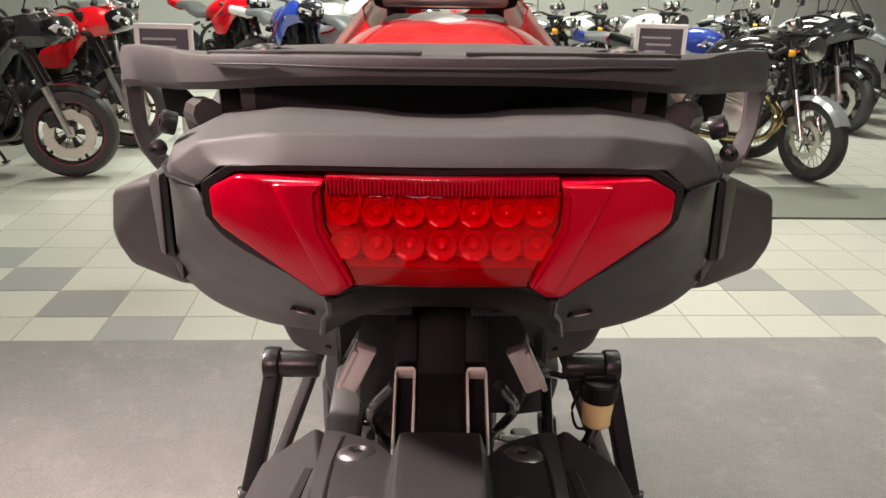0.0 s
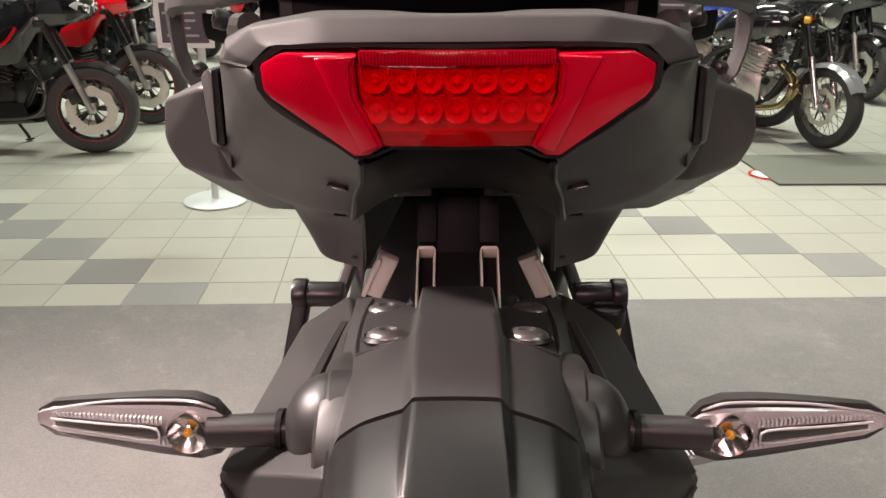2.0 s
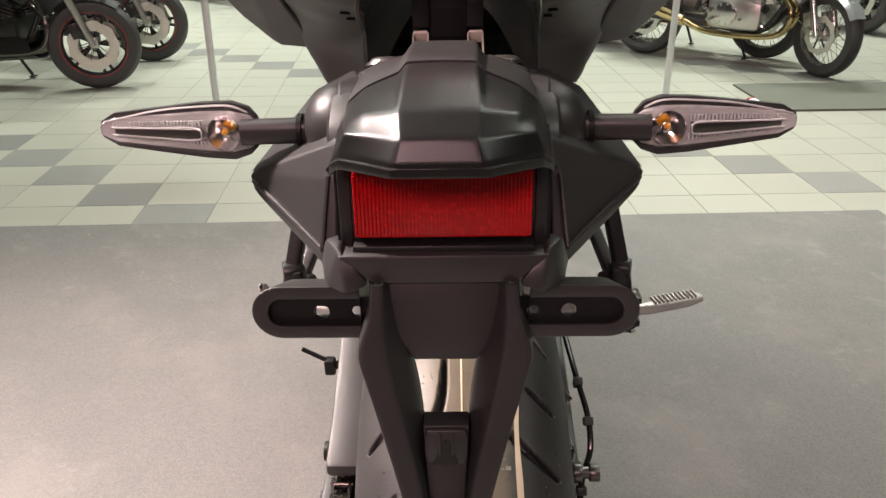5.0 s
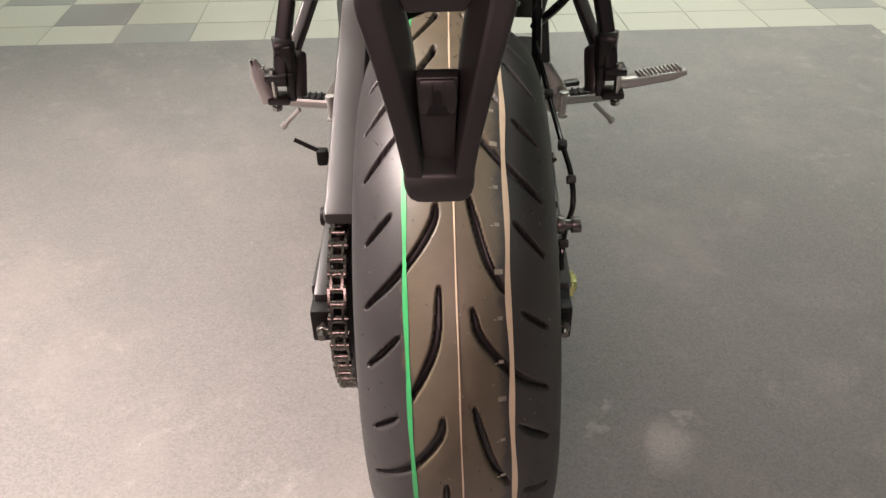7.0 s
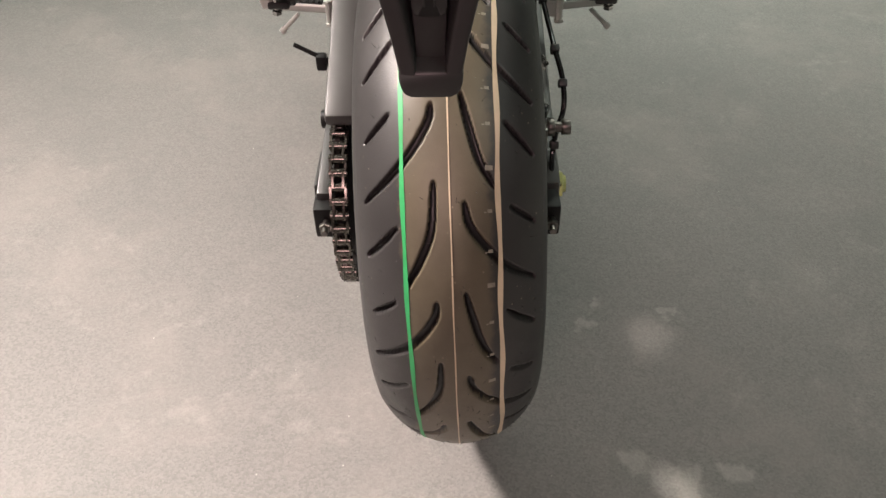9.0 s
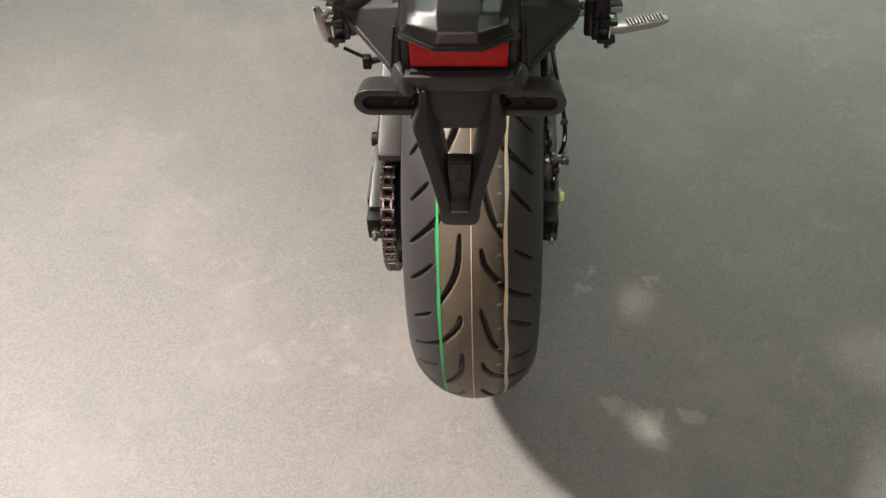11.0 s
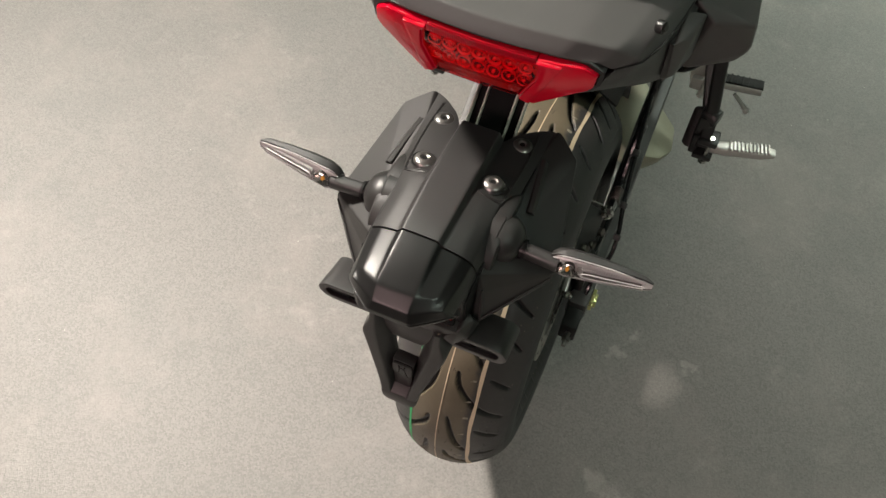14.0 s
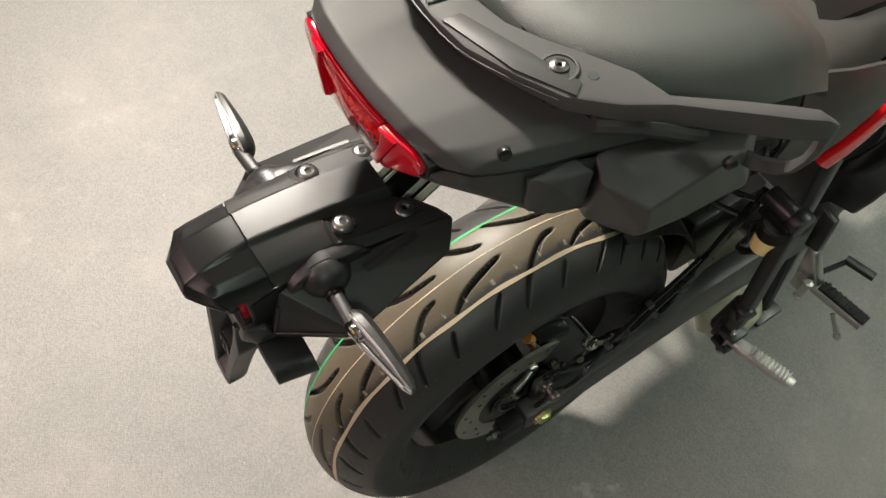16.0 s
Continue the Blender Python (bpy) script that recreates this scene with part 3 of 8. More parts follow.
part("housing", join(box(1.32, 0, 0.02, 0.03, 1.46, 0.10), box(-1.32, 0, 0.02, 0.03, 1.46, 0.10), box(0, 0.72, 0.02, 2.64, 0.03, 0.10), box(0, -0.72, 0.02, 2.64, 0.03, 0.10), box(0, 0, 0.065, 2.66, 1.46, 0.01)), M_WHITE, t)
for sx in (-1, 1):
    part("cable", rod((sx * 1.2, 0, 0.06), tuple(t.matrix_world.inverted() @ (Vector((0, 0, CEILING - (t.matrix_world @ Vector((sx * 1.2, 0, 0.06))).z)) + t.matrix_world @ Vector((sx * 1.2, 0, 0.06)))), 0.004), M_DARKSTEEL, t)

# ---- the motorcycle ----
LEAN_SIDE = 1.2
OFF = 0.0125  # the wheel stands a little out of the line of the tail
AX = 0.378  # height of the rear axle
bike = thing("motorcycle", pose(0.0232, 0, 0, 0, -LEAN_SIDE, 0), "red and black touring motorcycle on its stand on the dark mat", "motorcycle")


def both(name, make, material, parent, label="", smooth=35):
    a = part(name, make(), material, parent, label, smooth)
    b = part(name, mirrored(make()), material, parent, label, smooth)
    return a, b


# -- rear wheel --
R_TYRE, CROWN = 0.315, 0.100


def tyre_profile():
    """(lateral, radius) from the left bead over the crown to the right bead, with the flag of each stretch."""
    pts = []
    top = np.linspace(-0.0865, 0.0865, 132)
    crown = [(float(x), R_TYRE - (CROWN - math.sqrt(CROWN ** 2 - x * x))) for x in top]
    side = [(-0.0905, 0.254), (-0.0915, 0.246), (-0.0905, 0.236), (-0.087, 0.227), (-0.081, 0.219), (-0.074, 0.214)]
    pts = [*side[::-1], *crown, *[(-x, r) for x, r in side]]
    return pts


GROOVES = []  # (points of (degrees, lateral), half width)
for k in range(11):
    a = k * 360 / 11
    GROOVES += [
        ([(50.5, -0.014), (47.5, -0.017), (41.7, -0.038), (34.8, -0.076)], 0.0033), ([(38, -0.013), (30.6, -0.016), (25.5, -0.026), (20.5, -0.040)], 0.0033),
        ([(49.6, -0.052), (45.7, -0.074)], 0.0022), ([(30.5, -0.047), (24.6, -0.076)], 0.0024),
        ([(34.7, 0.013), (30.4, 0.019), (24.4, 0.044), (19.5, 0.076)], 0.0033), ([(52.2, 0.012), (47.4, 0.018), (41.4, 0.027), (36.9, 0.040)], 0.0033),
        ([(47.7, 0.050), (42.5, 0.076)], 0.0023), ([(33.6, 0.054), (30.4, 0.076)], 0.0022)]
    GROOVES[-8:] = [([(d + a, x) for d, x in g], w) for g, w in GROOVES[-8:]]


def tyre_mesh():
    seg, prof = 1080, tyre_profile()
    lat = np.array([p[0] for p in prof])
    rad = np.array([p[1] for p in prof])
    ang = np.radians(np.arange(seg) * 360 / seg)
    depth = np.zeros((seg, len(prof)))
    on_crown = np.abs(lat) <= 0.0866
    for pts, w in GROOVES:
        pts = [p.to_2d() for p in smooth_path([(d, x * 1000, 0) for d, x in pts], 5)]
        n = len(pts)
        lo, hi = min(p.x for p in pts) - 3, max(p.x for p in pts) + 3
        idx = np.arange(int(lo * seg / 360) - 1, int(hi * seg / 360) + 2)
        dd = idx * 360 / seg
        best = np.full((len(idx), len(lat)), 1e9)
        for k in range(n - 1):
            a, b = pts[k], pts[k + 1]
            sc = math.radians(1) * R_TYRE
            ax, ay, bx, by = a.x * sc, a.y / 1000, b.x * sc, b.y / 1000
            px, py = (dd * sc)[:, None], lat[None, :]
            L = (bx - ax) ** 2 + (by - ay) ** 2
            s = np.clip(((px - ax) * (bx - ax) + (py - ay) * (by - ay)) / L, 0, 1)
            d = np.hypot(px - ax - s * (bx - ax), py - ay - s * (by - ay))
            f = (k + s) / (n - 1)
            width = w * (0.35 + 0.65 * np.sqrt(np.clip(4 * f * (1 - f), 0, 1)))
            best = np.minimum(best, d / width)
        depth[idx % seg] = np.maximum(depth[idx % seg], np.where(on_crown, np.clip((1.22 - best) / 0.40, 0, 1), 0))
    r = rad[None, :] - 0.0072 * depth
    verts = np.stack([np.broadcast_to(lat, r.shape), -r * np.cos(ang)[:, None], r * np.sin(ang)[:, None]], -1).reshape(-1, 3)
    m = len(prof)
    i, j = np.meshgrid(np.arange(seg), np.arange(m - 1), indexing="ij")
    nxt = (i + 1) % seg
    faces = np.stack([i * m + j, i * m + j + 1, nxt * m + j + 1, nxt * m + j], -1).reshape(-1, 4)
    me = bpy.data.meshes.new("tyre")
    me.from_pydata(verts.tolist(), [], faces.tolist())
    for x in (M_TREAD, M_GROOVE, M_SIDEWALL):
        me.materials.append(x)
    mid = (lat[:-1] + lat[1:]) / 2
    idx = np.broadcast_to(np.where(np.abs(mid)[None, :] > 0.0866, 2, 0), (seg, len(mid)))
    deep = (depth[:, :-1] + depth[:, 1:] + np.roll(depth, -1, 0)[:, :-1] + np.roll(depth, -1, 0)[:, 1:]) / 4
    # Groove faces turn near-black: their shade is put into the colour.
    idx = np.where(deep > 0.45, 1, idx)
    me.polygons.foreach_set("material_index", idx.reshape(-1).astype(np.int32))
    me.shade_smooth()
    return me


wheel = new("rear_wheel")
wheel.parent, wheel.location, wheel.rotation_euler = bike, (OFF, 0, AX), (0, radians(-1.26), 0)
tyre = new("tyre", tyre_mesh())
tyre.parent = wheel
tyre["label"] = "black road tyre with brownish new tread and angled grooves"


def crown_radius(x):
    return R_TYRE - (CROWN - math.sqrt(CROWN ** 2 - x * x))


def stripe(x, half, wander):
    """A paint line round the tread."""
    bm, seg = bmesh.new(), 240
    rows = []
    for k in range(seg):
        a = 2 * math.pi * k / seg
        c = x + wander * (math.sin(3 * a + x * 60) + 0.4 * math.sin(17 * a)) / 1.4
        h = half * (1 + 0.18 * math.sin(23 * a))
        rows.append([bm.verts.new((u, -(crown_radius(u) + lift) * math.cos(a), (crown_radius(u) + lift) * math.sin(a)))
                     for u, lift in ((c - h, -0.0004), (c - h, 0.0005), (c + h, 0.0005), (c + h, -0.0004))])
    for k in range(seg):
        for j in range(3):
            bm.faces.new((rows[k][j], rows[k][j + 1], rows[(k + 1) % seg][j + 1], rows[(k + 1) % seg][j]))
    return bm


part("paint_line", stripe(-0.0405, 0.0019, 0.0008), M_GREEN, wheel, "bright green painted line round the tread")
part("paint_line", stripe(0.0445, 0.0022, 0.0022), M_CREAM, wheel, "cream painted line round the tread")
part("mould_line", stripe(0.0005, 0.0006, 0.0004), M_CREAM, wheel, "thin moulding line round the tread")


def crown_point(x, a, up=0.0):
    r = crown_radius(x) + up
    return Vector((x, -r * math.cos(a), r * math.sin(a)))


# worn print beside the cream line: bars of its size
hairs_rng = random.Random(31)
bars = bmesh.new()
for k in range(54):
    a = k * 2 * math.pi / 54 + hairs_rng.uniform(-0.01, 0.01)
    for x0, x1, da in ((0.0330, 0.0372, 0.010), (0.0300, 0.0322, 0.004)) if k % 3 else ((0.0318, 0.0385, 0.014),):
        n = 4
        row = [[bars.verts.new(crown_point(x, a + da * (i / n), 0.00025)) for i in range(n + 1)] for x in (x0, x1)]
        for i in range(n):
            bars.faces.new((row[0][i], row[0][i + 1], row[1][i + 1], row[1][i]))
part("worn_print", bars, M_FAINT, wheel, "faded print on the tread")["kind"] = "stuff"
hair = bmesh.new()
for k in range(260):
    x = hairs_rng.choice((-0.078, -0.062, -0.052, -0.030, -0.018, 0.002, 0.012, 0.026, 0.052, 0.066, 0.080)) + hairs_rng.uniform(-0.004, 0.004)
    a = hairs_rng.uniform(0, 2 * math.pi)
    p, q = crown_point(x, a, -0.0005), crown_point(x + hairs_rng.uniform(-0.0025, 0.0025), a + hairs_rng.uniform(-0.008, 0.008), hairs_rng.uniform(0.0022, 0.0042))
    side = (q - p).cross(Vector((1, 0, 0))).normalized() * 0.00045
    ox = Vector((0.00045, 0, 0))
    ring = [hair.verts.new(p + o) for o in (side, ox, -side, -ox)]
    tip = hair.verts.new(q)
    for i in range(4):
        hair.faces.new((ring[i], ring[(i + 1) % 4], tip))
part("rubber_hairs", hair, M_GROOVE, wheel, "tiny moulding hairs on the rubber")["kind"] = "stuff"


def spew_hairs():
    """Fine rubber hairs that stand out of a new tread."""
    rnd, bm = random.Random(4), bmesh.new()
    for _ in range(420):
        a, x = rnd.uniform(0, 2 * math.pi), rnd.choice((-0.062, -0.05, -0.02, 0.005, 0.02, 0.033, 0.06, 0.072)) + rnd.uniform(-0.004, 0.004)
        r, ln = crown_radius(x) - 0.0005, rnd.uniform(0.003, 0.008)
        d = Vector((rnd.uniform(-1, 1), 0, 0)) + Vector((0, math.sin(a), math.cos(a))) * rnd.uniform(-1, 1) + Vector((0, -math.cos(a), math.sin(a))) * 0.5
        p = Vector((x, -r * math.cos(a), r * math.sin(a)))
        q = p + d.normalized() * ln
        s = d.cross(Vector((1, 0.3, 0.2))).normalized() * 0.00035
        u = s.cross(d.normalized())
        b0, b1, b2, tip = (bm.verts.new(v) for v in (p + s, p - s * 0.5 + u, p - s * 0.5 - u, q))
        for f in ((b0, b1, tip), (b1, b2, tip), (b2, b0, tip)):
            bm.faces.new(f)
    return bm


tagged(part("tyre_hairs", spew_hairs(), M_GROOVE, wheel), kind="stuff")
part("rim", lathe([(-0.078, 0.2145), (-0.076, 0.222), (-0.072, 0.222), (-0.070, 0.209), (-0.045, 0.192), (0.045, 0.192), (0.070, 0.209), (0.072, 0.222), (0.076, 0.222),
                   (0.078, 0.2145), (0.070, 0.203), (0.050, 0.183), (-0.050, 0.183), (-0.070, 0.203)], 96), M_SATIN, wheel, "black cast rim")
part("hub", lathe([(-0.07, 0.010), (-0.07, 0.040), (-0.05, 0.055), (0.05, 0.055), (0.08, 0.045), (0.08, 0.010)], 32), M_FRAME, wheel)
for k in range(5):
    a = 2 * math.pi * k / 5 + 0.35
    for da in (-0.13, 0.13):
        p0 = (0.0, 0.048 * math.cos(a + da * 1.5), 0.048 * math.sin(a + da * 1.5))
        p1 = (0.0, 0.19 * math.cos(a + da), 0.19 * math.sin(a + da))
        part("spoke", sweep([p0, [(u + v) / 2 for u, v in zip(p0, p1)], p1], lambda f: round_rect(0.020, 0.060 - 0.010 * f, 0.005), up=(1, 0, 0)), M_SATIN, wheel)

# brake disc with holes round it, on the right
disc = part("brake_disc", lathe([(0.078, 0.082), (0.078, 0.1225), (0.083, 0.1225), (0.083, 0.082)], 96), M_DISC, wheel, "drilled steel brake disc")
part("disc_carrier", lathe([(0.076, 0.040), (0.076, 0.084), (0.081, 0.084), (0.081, 0.040)], 48), M_FRAME, wheel)
for k in range(24):
    a = 2 * math.pi * k / 24
    r = 0.097 + 0.014 * (k % 2)
    part("disc_hole", rod((0.0772, r * math.cos(a), r * math.sin(a)), (0.0836, r * math.cos(a), r * math.sin(a)), 0.0030, seg=10), M_GROOVE, disc)
part("abs_ring", lathe([(0.084, 0.046), (0.084, 0.062), (0.086, 0.062), (0.086, 0.046)], 60), M_DARKSTEEL, wheel, "thin slotted sensor ring")
for k in range(30):
    a = 2 * math.pi * k / 30
    part("ring_slot", box(0.0855, 0.055 * math.cos(a), 0.055 * math.sin(a), 0.0022, 0.009, 0.003, turn=(math.degrees(a), 0, 0)), M_GROOVE, wheel)

# sprocket and chain, on the left
CHX = -0.128
teeth, pitch = 45, 0.015875
R_SP = pitch * teeth / (2 * math.pi)
outl = []
for k in range(teeth * 4):
    a = 2 * math.pi * k / (teeth * 4)
    outl.append(((R_SP + (0.004, 0.0, -0.005, 0.0)[k % 4]) * math.cos(a), (R_SP + (0.004, 0.0, -0.005, 0.0)[k % 4]) * math.sin(a)))
part("sprocket", side_prism(outl, CHX - 0.003, CHX + 0.003), M_DARKSTEEL, wheel, "dark toothed steel sprocket")
part("sprocket_carrier", lathe([(CHX + 0.004, 0.03), (CHX + 0.004, 0.085), (CHX + 0.035, 0.075), (CHX + 0.04, 0.03)], 40), M_FRAME, wheel)


def link_mesh(outer):
    bm = bmesh.new()
    parts_ = []
    off = 0.0085 if outer else 0.0058
    shape = [(pitch / 2 + 0.0062 * math.cos(t_), 0.0062 * math.sin(t_)) for t_ in np.linspace(-1.45, 1.45, 7)]
    waist = [(0, 0.0045)]
    ring = shape + waist + [(-y, z) for y, z in shape[::-1]] + [(0, -0.0045)]
    ring = shape + [(0, 0.0046)] + [(-u, v) for u, v in shape[::-1]] + [(0, -0.0046)]
    for s in (-1, 1):
        parts_.append(side_prism([(u, v) for u, v in ring], s * off - 0.0013, s * off + 0.0013))
    for e in (-1, 1):
        if outer:
            parts_.append(rod((-0.0108, e * pitch / 2, 0), (0.0108, e * pitch / 2, 0), 0.0026, seg=8))
        else:
            parts_.append(rod((-0.0050, e * pitch / 2, 0), (0.0050, e * pitch / 2, 0), 0.0058, seg=10))
    bm = join(*parts_)
    return finish(bm, "link", M_CHAIN, 40)


chain = new("drive_chain")
chain.parent, chain.location = bike, (OFF, 0, 0)
chain["label"] = "bare steel drive chain round the rear sprocket"
LINKS = (link_mesh(True), link_mesh(False))
# the chain's way: over the sprocket, forward to the front sprocket and back
FS = Vector((0.66, 0.42))
R_FS = 0.040
cpts = []
for k in range(121):
    a = radians(83 + 190 * k / 120)
    cpts.append(Vector((R_SP * math.cos(a), AX + R_SP * math.sin(a))))
for k in range(61):
    a = radians(-87 + 170 * k / 60)
    cpts.append(FS + Vector((R_FS * math.cos(a), R_FS * math.sin(a))))
cpts.append(cpts[0])
run = [0.0]
for a, b in zip(cpts, cpts[1:]):
    run.append(run[-1] + (b - a).length)
count = int(run[-1] / pitch) // 2 * 2


def along(s):
    s %= run[-1]
    k = max(i for i in range(len(run) - 1) if run[i] <= s)
    f = (s - run[k]) / (run[k + 1] - run[k])
    return cpts[k].lerp(cpts[k + 1], f)


for k in range(count):
    s = k * run[-1] / count
    a, b = along(s - pitch / 2), along(s + pitch / 2)
    m, d = (a + b) / 2, b - a
    ob = new("link", LINKS[k % 2])
    ob.parent = chain
    ob.matrix_local = pose(CHX, m.x, m.y, math.degrees(math.atan2(d.y, d.x)), 0, 0)

# -- swingarm, axle, adjusters --
swing = new("swingarm")
swing.parent, swing.location = bike, (OFF, 0, 0)
swing["label"] = "dark grey box-section swingarm"


def arm_outline(top_bulge):
    return [(-0.030, AX - 0.026), (-0.030, AX + 0.024), (0.10, AX + 0.048), (0.30, AX + 0.085 + top_bulge), (0.50, AX + 0.095 + top_bulge), (0.62, AX + 0.060),
            (0.64, AX + 0.01), (0.60, AX - 0.03), (0.30, AX - 0.005), (0.08, AX - 0.034)]


part("arm", side_prism(arm_outline(0.02), 0.098, 0.130, 0.007), M_SWING, swing)
part("arm", side_prism([(0.085, AX + 0.045), (0.10, AX + 0.075), (0.30, AX + 0.125), (0.50, AX + 0.125), (0.62, AX + 0.07), (0.64, AX + 0.01), (0.60, AX - 0.060), (0.44, AX - 0.076), (0.34, AX - 0.070), (0.27, AX - 0.046), (0.20, AX - 0.018), (0.10, AX - 0.018)],
                       -0.155, -0.118, 0.007), M_SWING, swing)
part("arm_end", side_prism([(-0.050, AX - 0.030), (-0.050, AX + 0.028), (0.06, AX + 0.045), (0.14, AX + 0.05), (0.14, AX - 0.02), (0.04, AX - 0.036)], -0.164, -0.144, 0.004), M_SATIN, swing)
part("cross_tube", rod((-0.13, 0.50, AX + 0.06), (0.11, 0.50, AX + 0.06), 0.045, seg=24), M_SWING, swing)
for s, x0 in ((1, 0.100), (-1, -0.168)):
    part("chain_adjuster", box(x0 + 0.014, -0.050, AX - 0.004, 0.026, 0.036, 0.044, 0.003), M_BLACK, swing)
    part("adjuster_bolt", join(rod((x0 + 0.016, -0.06, AX), (x0 + 0.016, -0.092, AX), 0.004), hexnut((x0 + 0.016, -0.076, AX), (x0 + 0.016, -0.083, AX), 0.0075)), M_DARKSTEEL, swing)
part("adjuster_plate", box(-0.166, 0.005, AX + 0.004, 0.006, 0.072, 0.044, 0.002), M_SATIN, swing)
part("axle", rod((-0.172, 0, AX), (0.134, 0, AX), 0.010, seg=20), M_DARKSTEEL, swing)
axle_nut = part("axle_nut", join(lathe([(0.131, 0.004), (0.131, 0.0200), (0.1335, 0.0200), (0.1335, 0.004)], 24), hexnut((-0.001, 0, 0), (0.0, 0, 0), 0.0001)), M_GOLD, swing)
axle_nut.location = (-0.008, 0, AX)
part("nut_body", join(hexnut((0.1335, 0, 0), (0.1435, 0, 0), 0.0172), rod((0.1435, 0, 0), (0.1475, 0, 0), 0.012, 0.0105, seg=18)), M_GOLD, axle_nut, "gold zinc-plated hexagon nut")
part("bobbin", join(rod((0.104, 0.006, AX + 0.080), (0.138, 0.006, AX + 0.080), 0.0065, seg=16), rod((0.112, 0.006, AX + 0.080), (0.121, 0.006, AX + 0.080), 0.011, seg=16, bevel=0.001),
                    rod((0.129, 0.006, AX + 0.080), (0.140, 0.006, AX + 0.080), 0.0095, seg=16, bevel=0.001), box(0.106, 0.006, AX + 0.055, 0.012, 0.03, 0.06, 0.003)), M_DARKSTEEL, swing, "dark steel bolt with a collar")
part("arm_bolt", rod((-0.17, 0.085, AX + 0.045), (-0.14, 0.085, AX + 0.045), 0.012, seg=18, bevel=0.002), M_BLACK, swing)
part("chain_guard", side_prism([(-0.046, 0.496), (-0.048, 0.512), (0.018, 0.537), (0.163, 0.602), (0.320, 0.660), (0.46, 0.690), (0.46, 0.640), (0.30, 0.610), (0.10, 0.545)], -0.142, -0.106, 0.005), M_PANEL, swing,
     "dark plastic chain guard")

# caliper with orange pins, hose and sensor cable
cal = new("rear_caliper")
cal.parent = bike
cal["label"] = "dark grey rear brake caliper with orange pins"
part("body", hull([(0.053, 0.012, 0.500), (0.080, 0.069, 0.530), (0.118, 0.083, 0.500), (0.116, 0.038, 0.432), (0.093, 0.026, 0.450), (0.060, 0.020, 0.452), (0.075, 0.075, 0.470), (0.112, 0.098, 0.452), (0.062, 0.050, 0.522), (0.117, 0.062, 0.422)], 0.006), M_SWING, cal)
part("bridge", hull([(0.058, 0.018, 0.506), (0.078, 0.058, 0.532), (0.094, 0.062, 0.524), (0.082, 0.022, 0.492), (0.058, 0.018, 0.490), (0.078, 0.058, 0.510), (0.094, 0.062, 0.505), (0.082, 0.022, 0.478)], 0.003), M_FRAME, cal)
part("bracket", hull([(0.096, 0.020, 0.440), (0.112, 0.044, 0.428), (0.108, -0.020, 0.398), (0.122, 0.010, 0.380), (0.090, 0.020, 0.430), (0.104, 0.044, 0.418), (0.100, -0.020, 0.392), (0.114, 0.010, 0.374)], 0.003), M_FRAME, cal)
for a, b in (((0.0770, -0.002, 0.5336), (0.0800, 0.005, 0.5250)), ((0.0835, 0.015, 0.4860), (0.0865, 0.024, 0.4740))):
    part("pin", join(rod(a, b, 0.0066, seg=14, bevel=0.001), rod(Vector(a).lerp(Vector(b), -0.25), Vector(a).lerp(Vector(b), 0.05), 0.0085, seg=14, bevel=0.001)), M_COPPER, cal, "orange anodised pin")
part("pin_shaft", rod((0.079, 0.002, 0.529), (0.0850, 0.019, 0.480), 0.0034, seg=10), M_ALU, cal)
part("block", hull([(x, y, z) for x in (0.086, 0.098) for y, z in ((0.000, 0.4600), (0.014, 0.4580), (0.016, 0.4440), (0.002, 0.4430))], 0.002), M_ALU, cal, "bare metal slider block")
slider = part("slider", sweep(smooth_path([(0.094, 0.006, 0.447), (0.099, -0.008, 0.438), (0.101, -0.028, 0.4262)], 4), round_rect(0.012, 0.010, 0.003), up=(1, 0, 0)), M_ALU, cal, "bare metal slider")
part("slider_bolt", join(hexnut((0.104, -0.030, 0.424), (0.110, -0.031, 0.422), 0.0075), rod((0.110, -0.031, 0.422), (0.114, -0.031, 0.421), 0.004, seg=10)), M_STEEL, slider)
part("spring_clip", sweep(smooth_path([(0.083, 0.071, 0.532), (0.100, 0.079, 0.519), (0.118, 0.086, 0.503)], 4), round_rect(0.0018, 0.0050, 0.0006)), M_STEEL, cal, "bright spring clip")
part("banjo_bolt", join(hexnut((0.118, 0.080, 0.500), (0.127, 0.083, 0.506), 0.0085), rod((0.116, 0.080, 0.498), (0.121, 0.081, 0.502), 0.0105, seg=16)), M_STEEL, cal)
for q in ((0.112, 0.050, 0.452), (0.117, 0.070, 0.462), (0.104, 0.036, 0.458)):
    part("body_bolt", hexnut(q, Vector(q) + Vector((0.008, -0.002, 0.004)), 0.0068), M_DARKSTEEL, cal)
part("brake_hose", tube([(0.122, 0.083, 0.504), (0.123, 0.105, 0.488), (0.123, 0.164, 0.456), (0.122, 0.198, 0.482), (0.122, 0.226, 0.510), (0.122, 0.2625, 0.545), (0.122, 0.290, 0.620), (0.120, 0.330, 0.690)], 0.0066), M_GLOSS, bike, "black rubber brake hose")
for k in range(6):
    part("hose_coil", lathe_at((0.123, 0.118 + 0.0065 * k, 0.4815 - 0.0036 * k), (0.123, 0.1225 + 0.0065 * k, 0.4790 - 0.0036 * k), [(0, 0.005), (0.0010, 0.0084), (0.0036, 0.0084), (0.0046, 0.005)], 14), M_DARKSTEEL, bike)
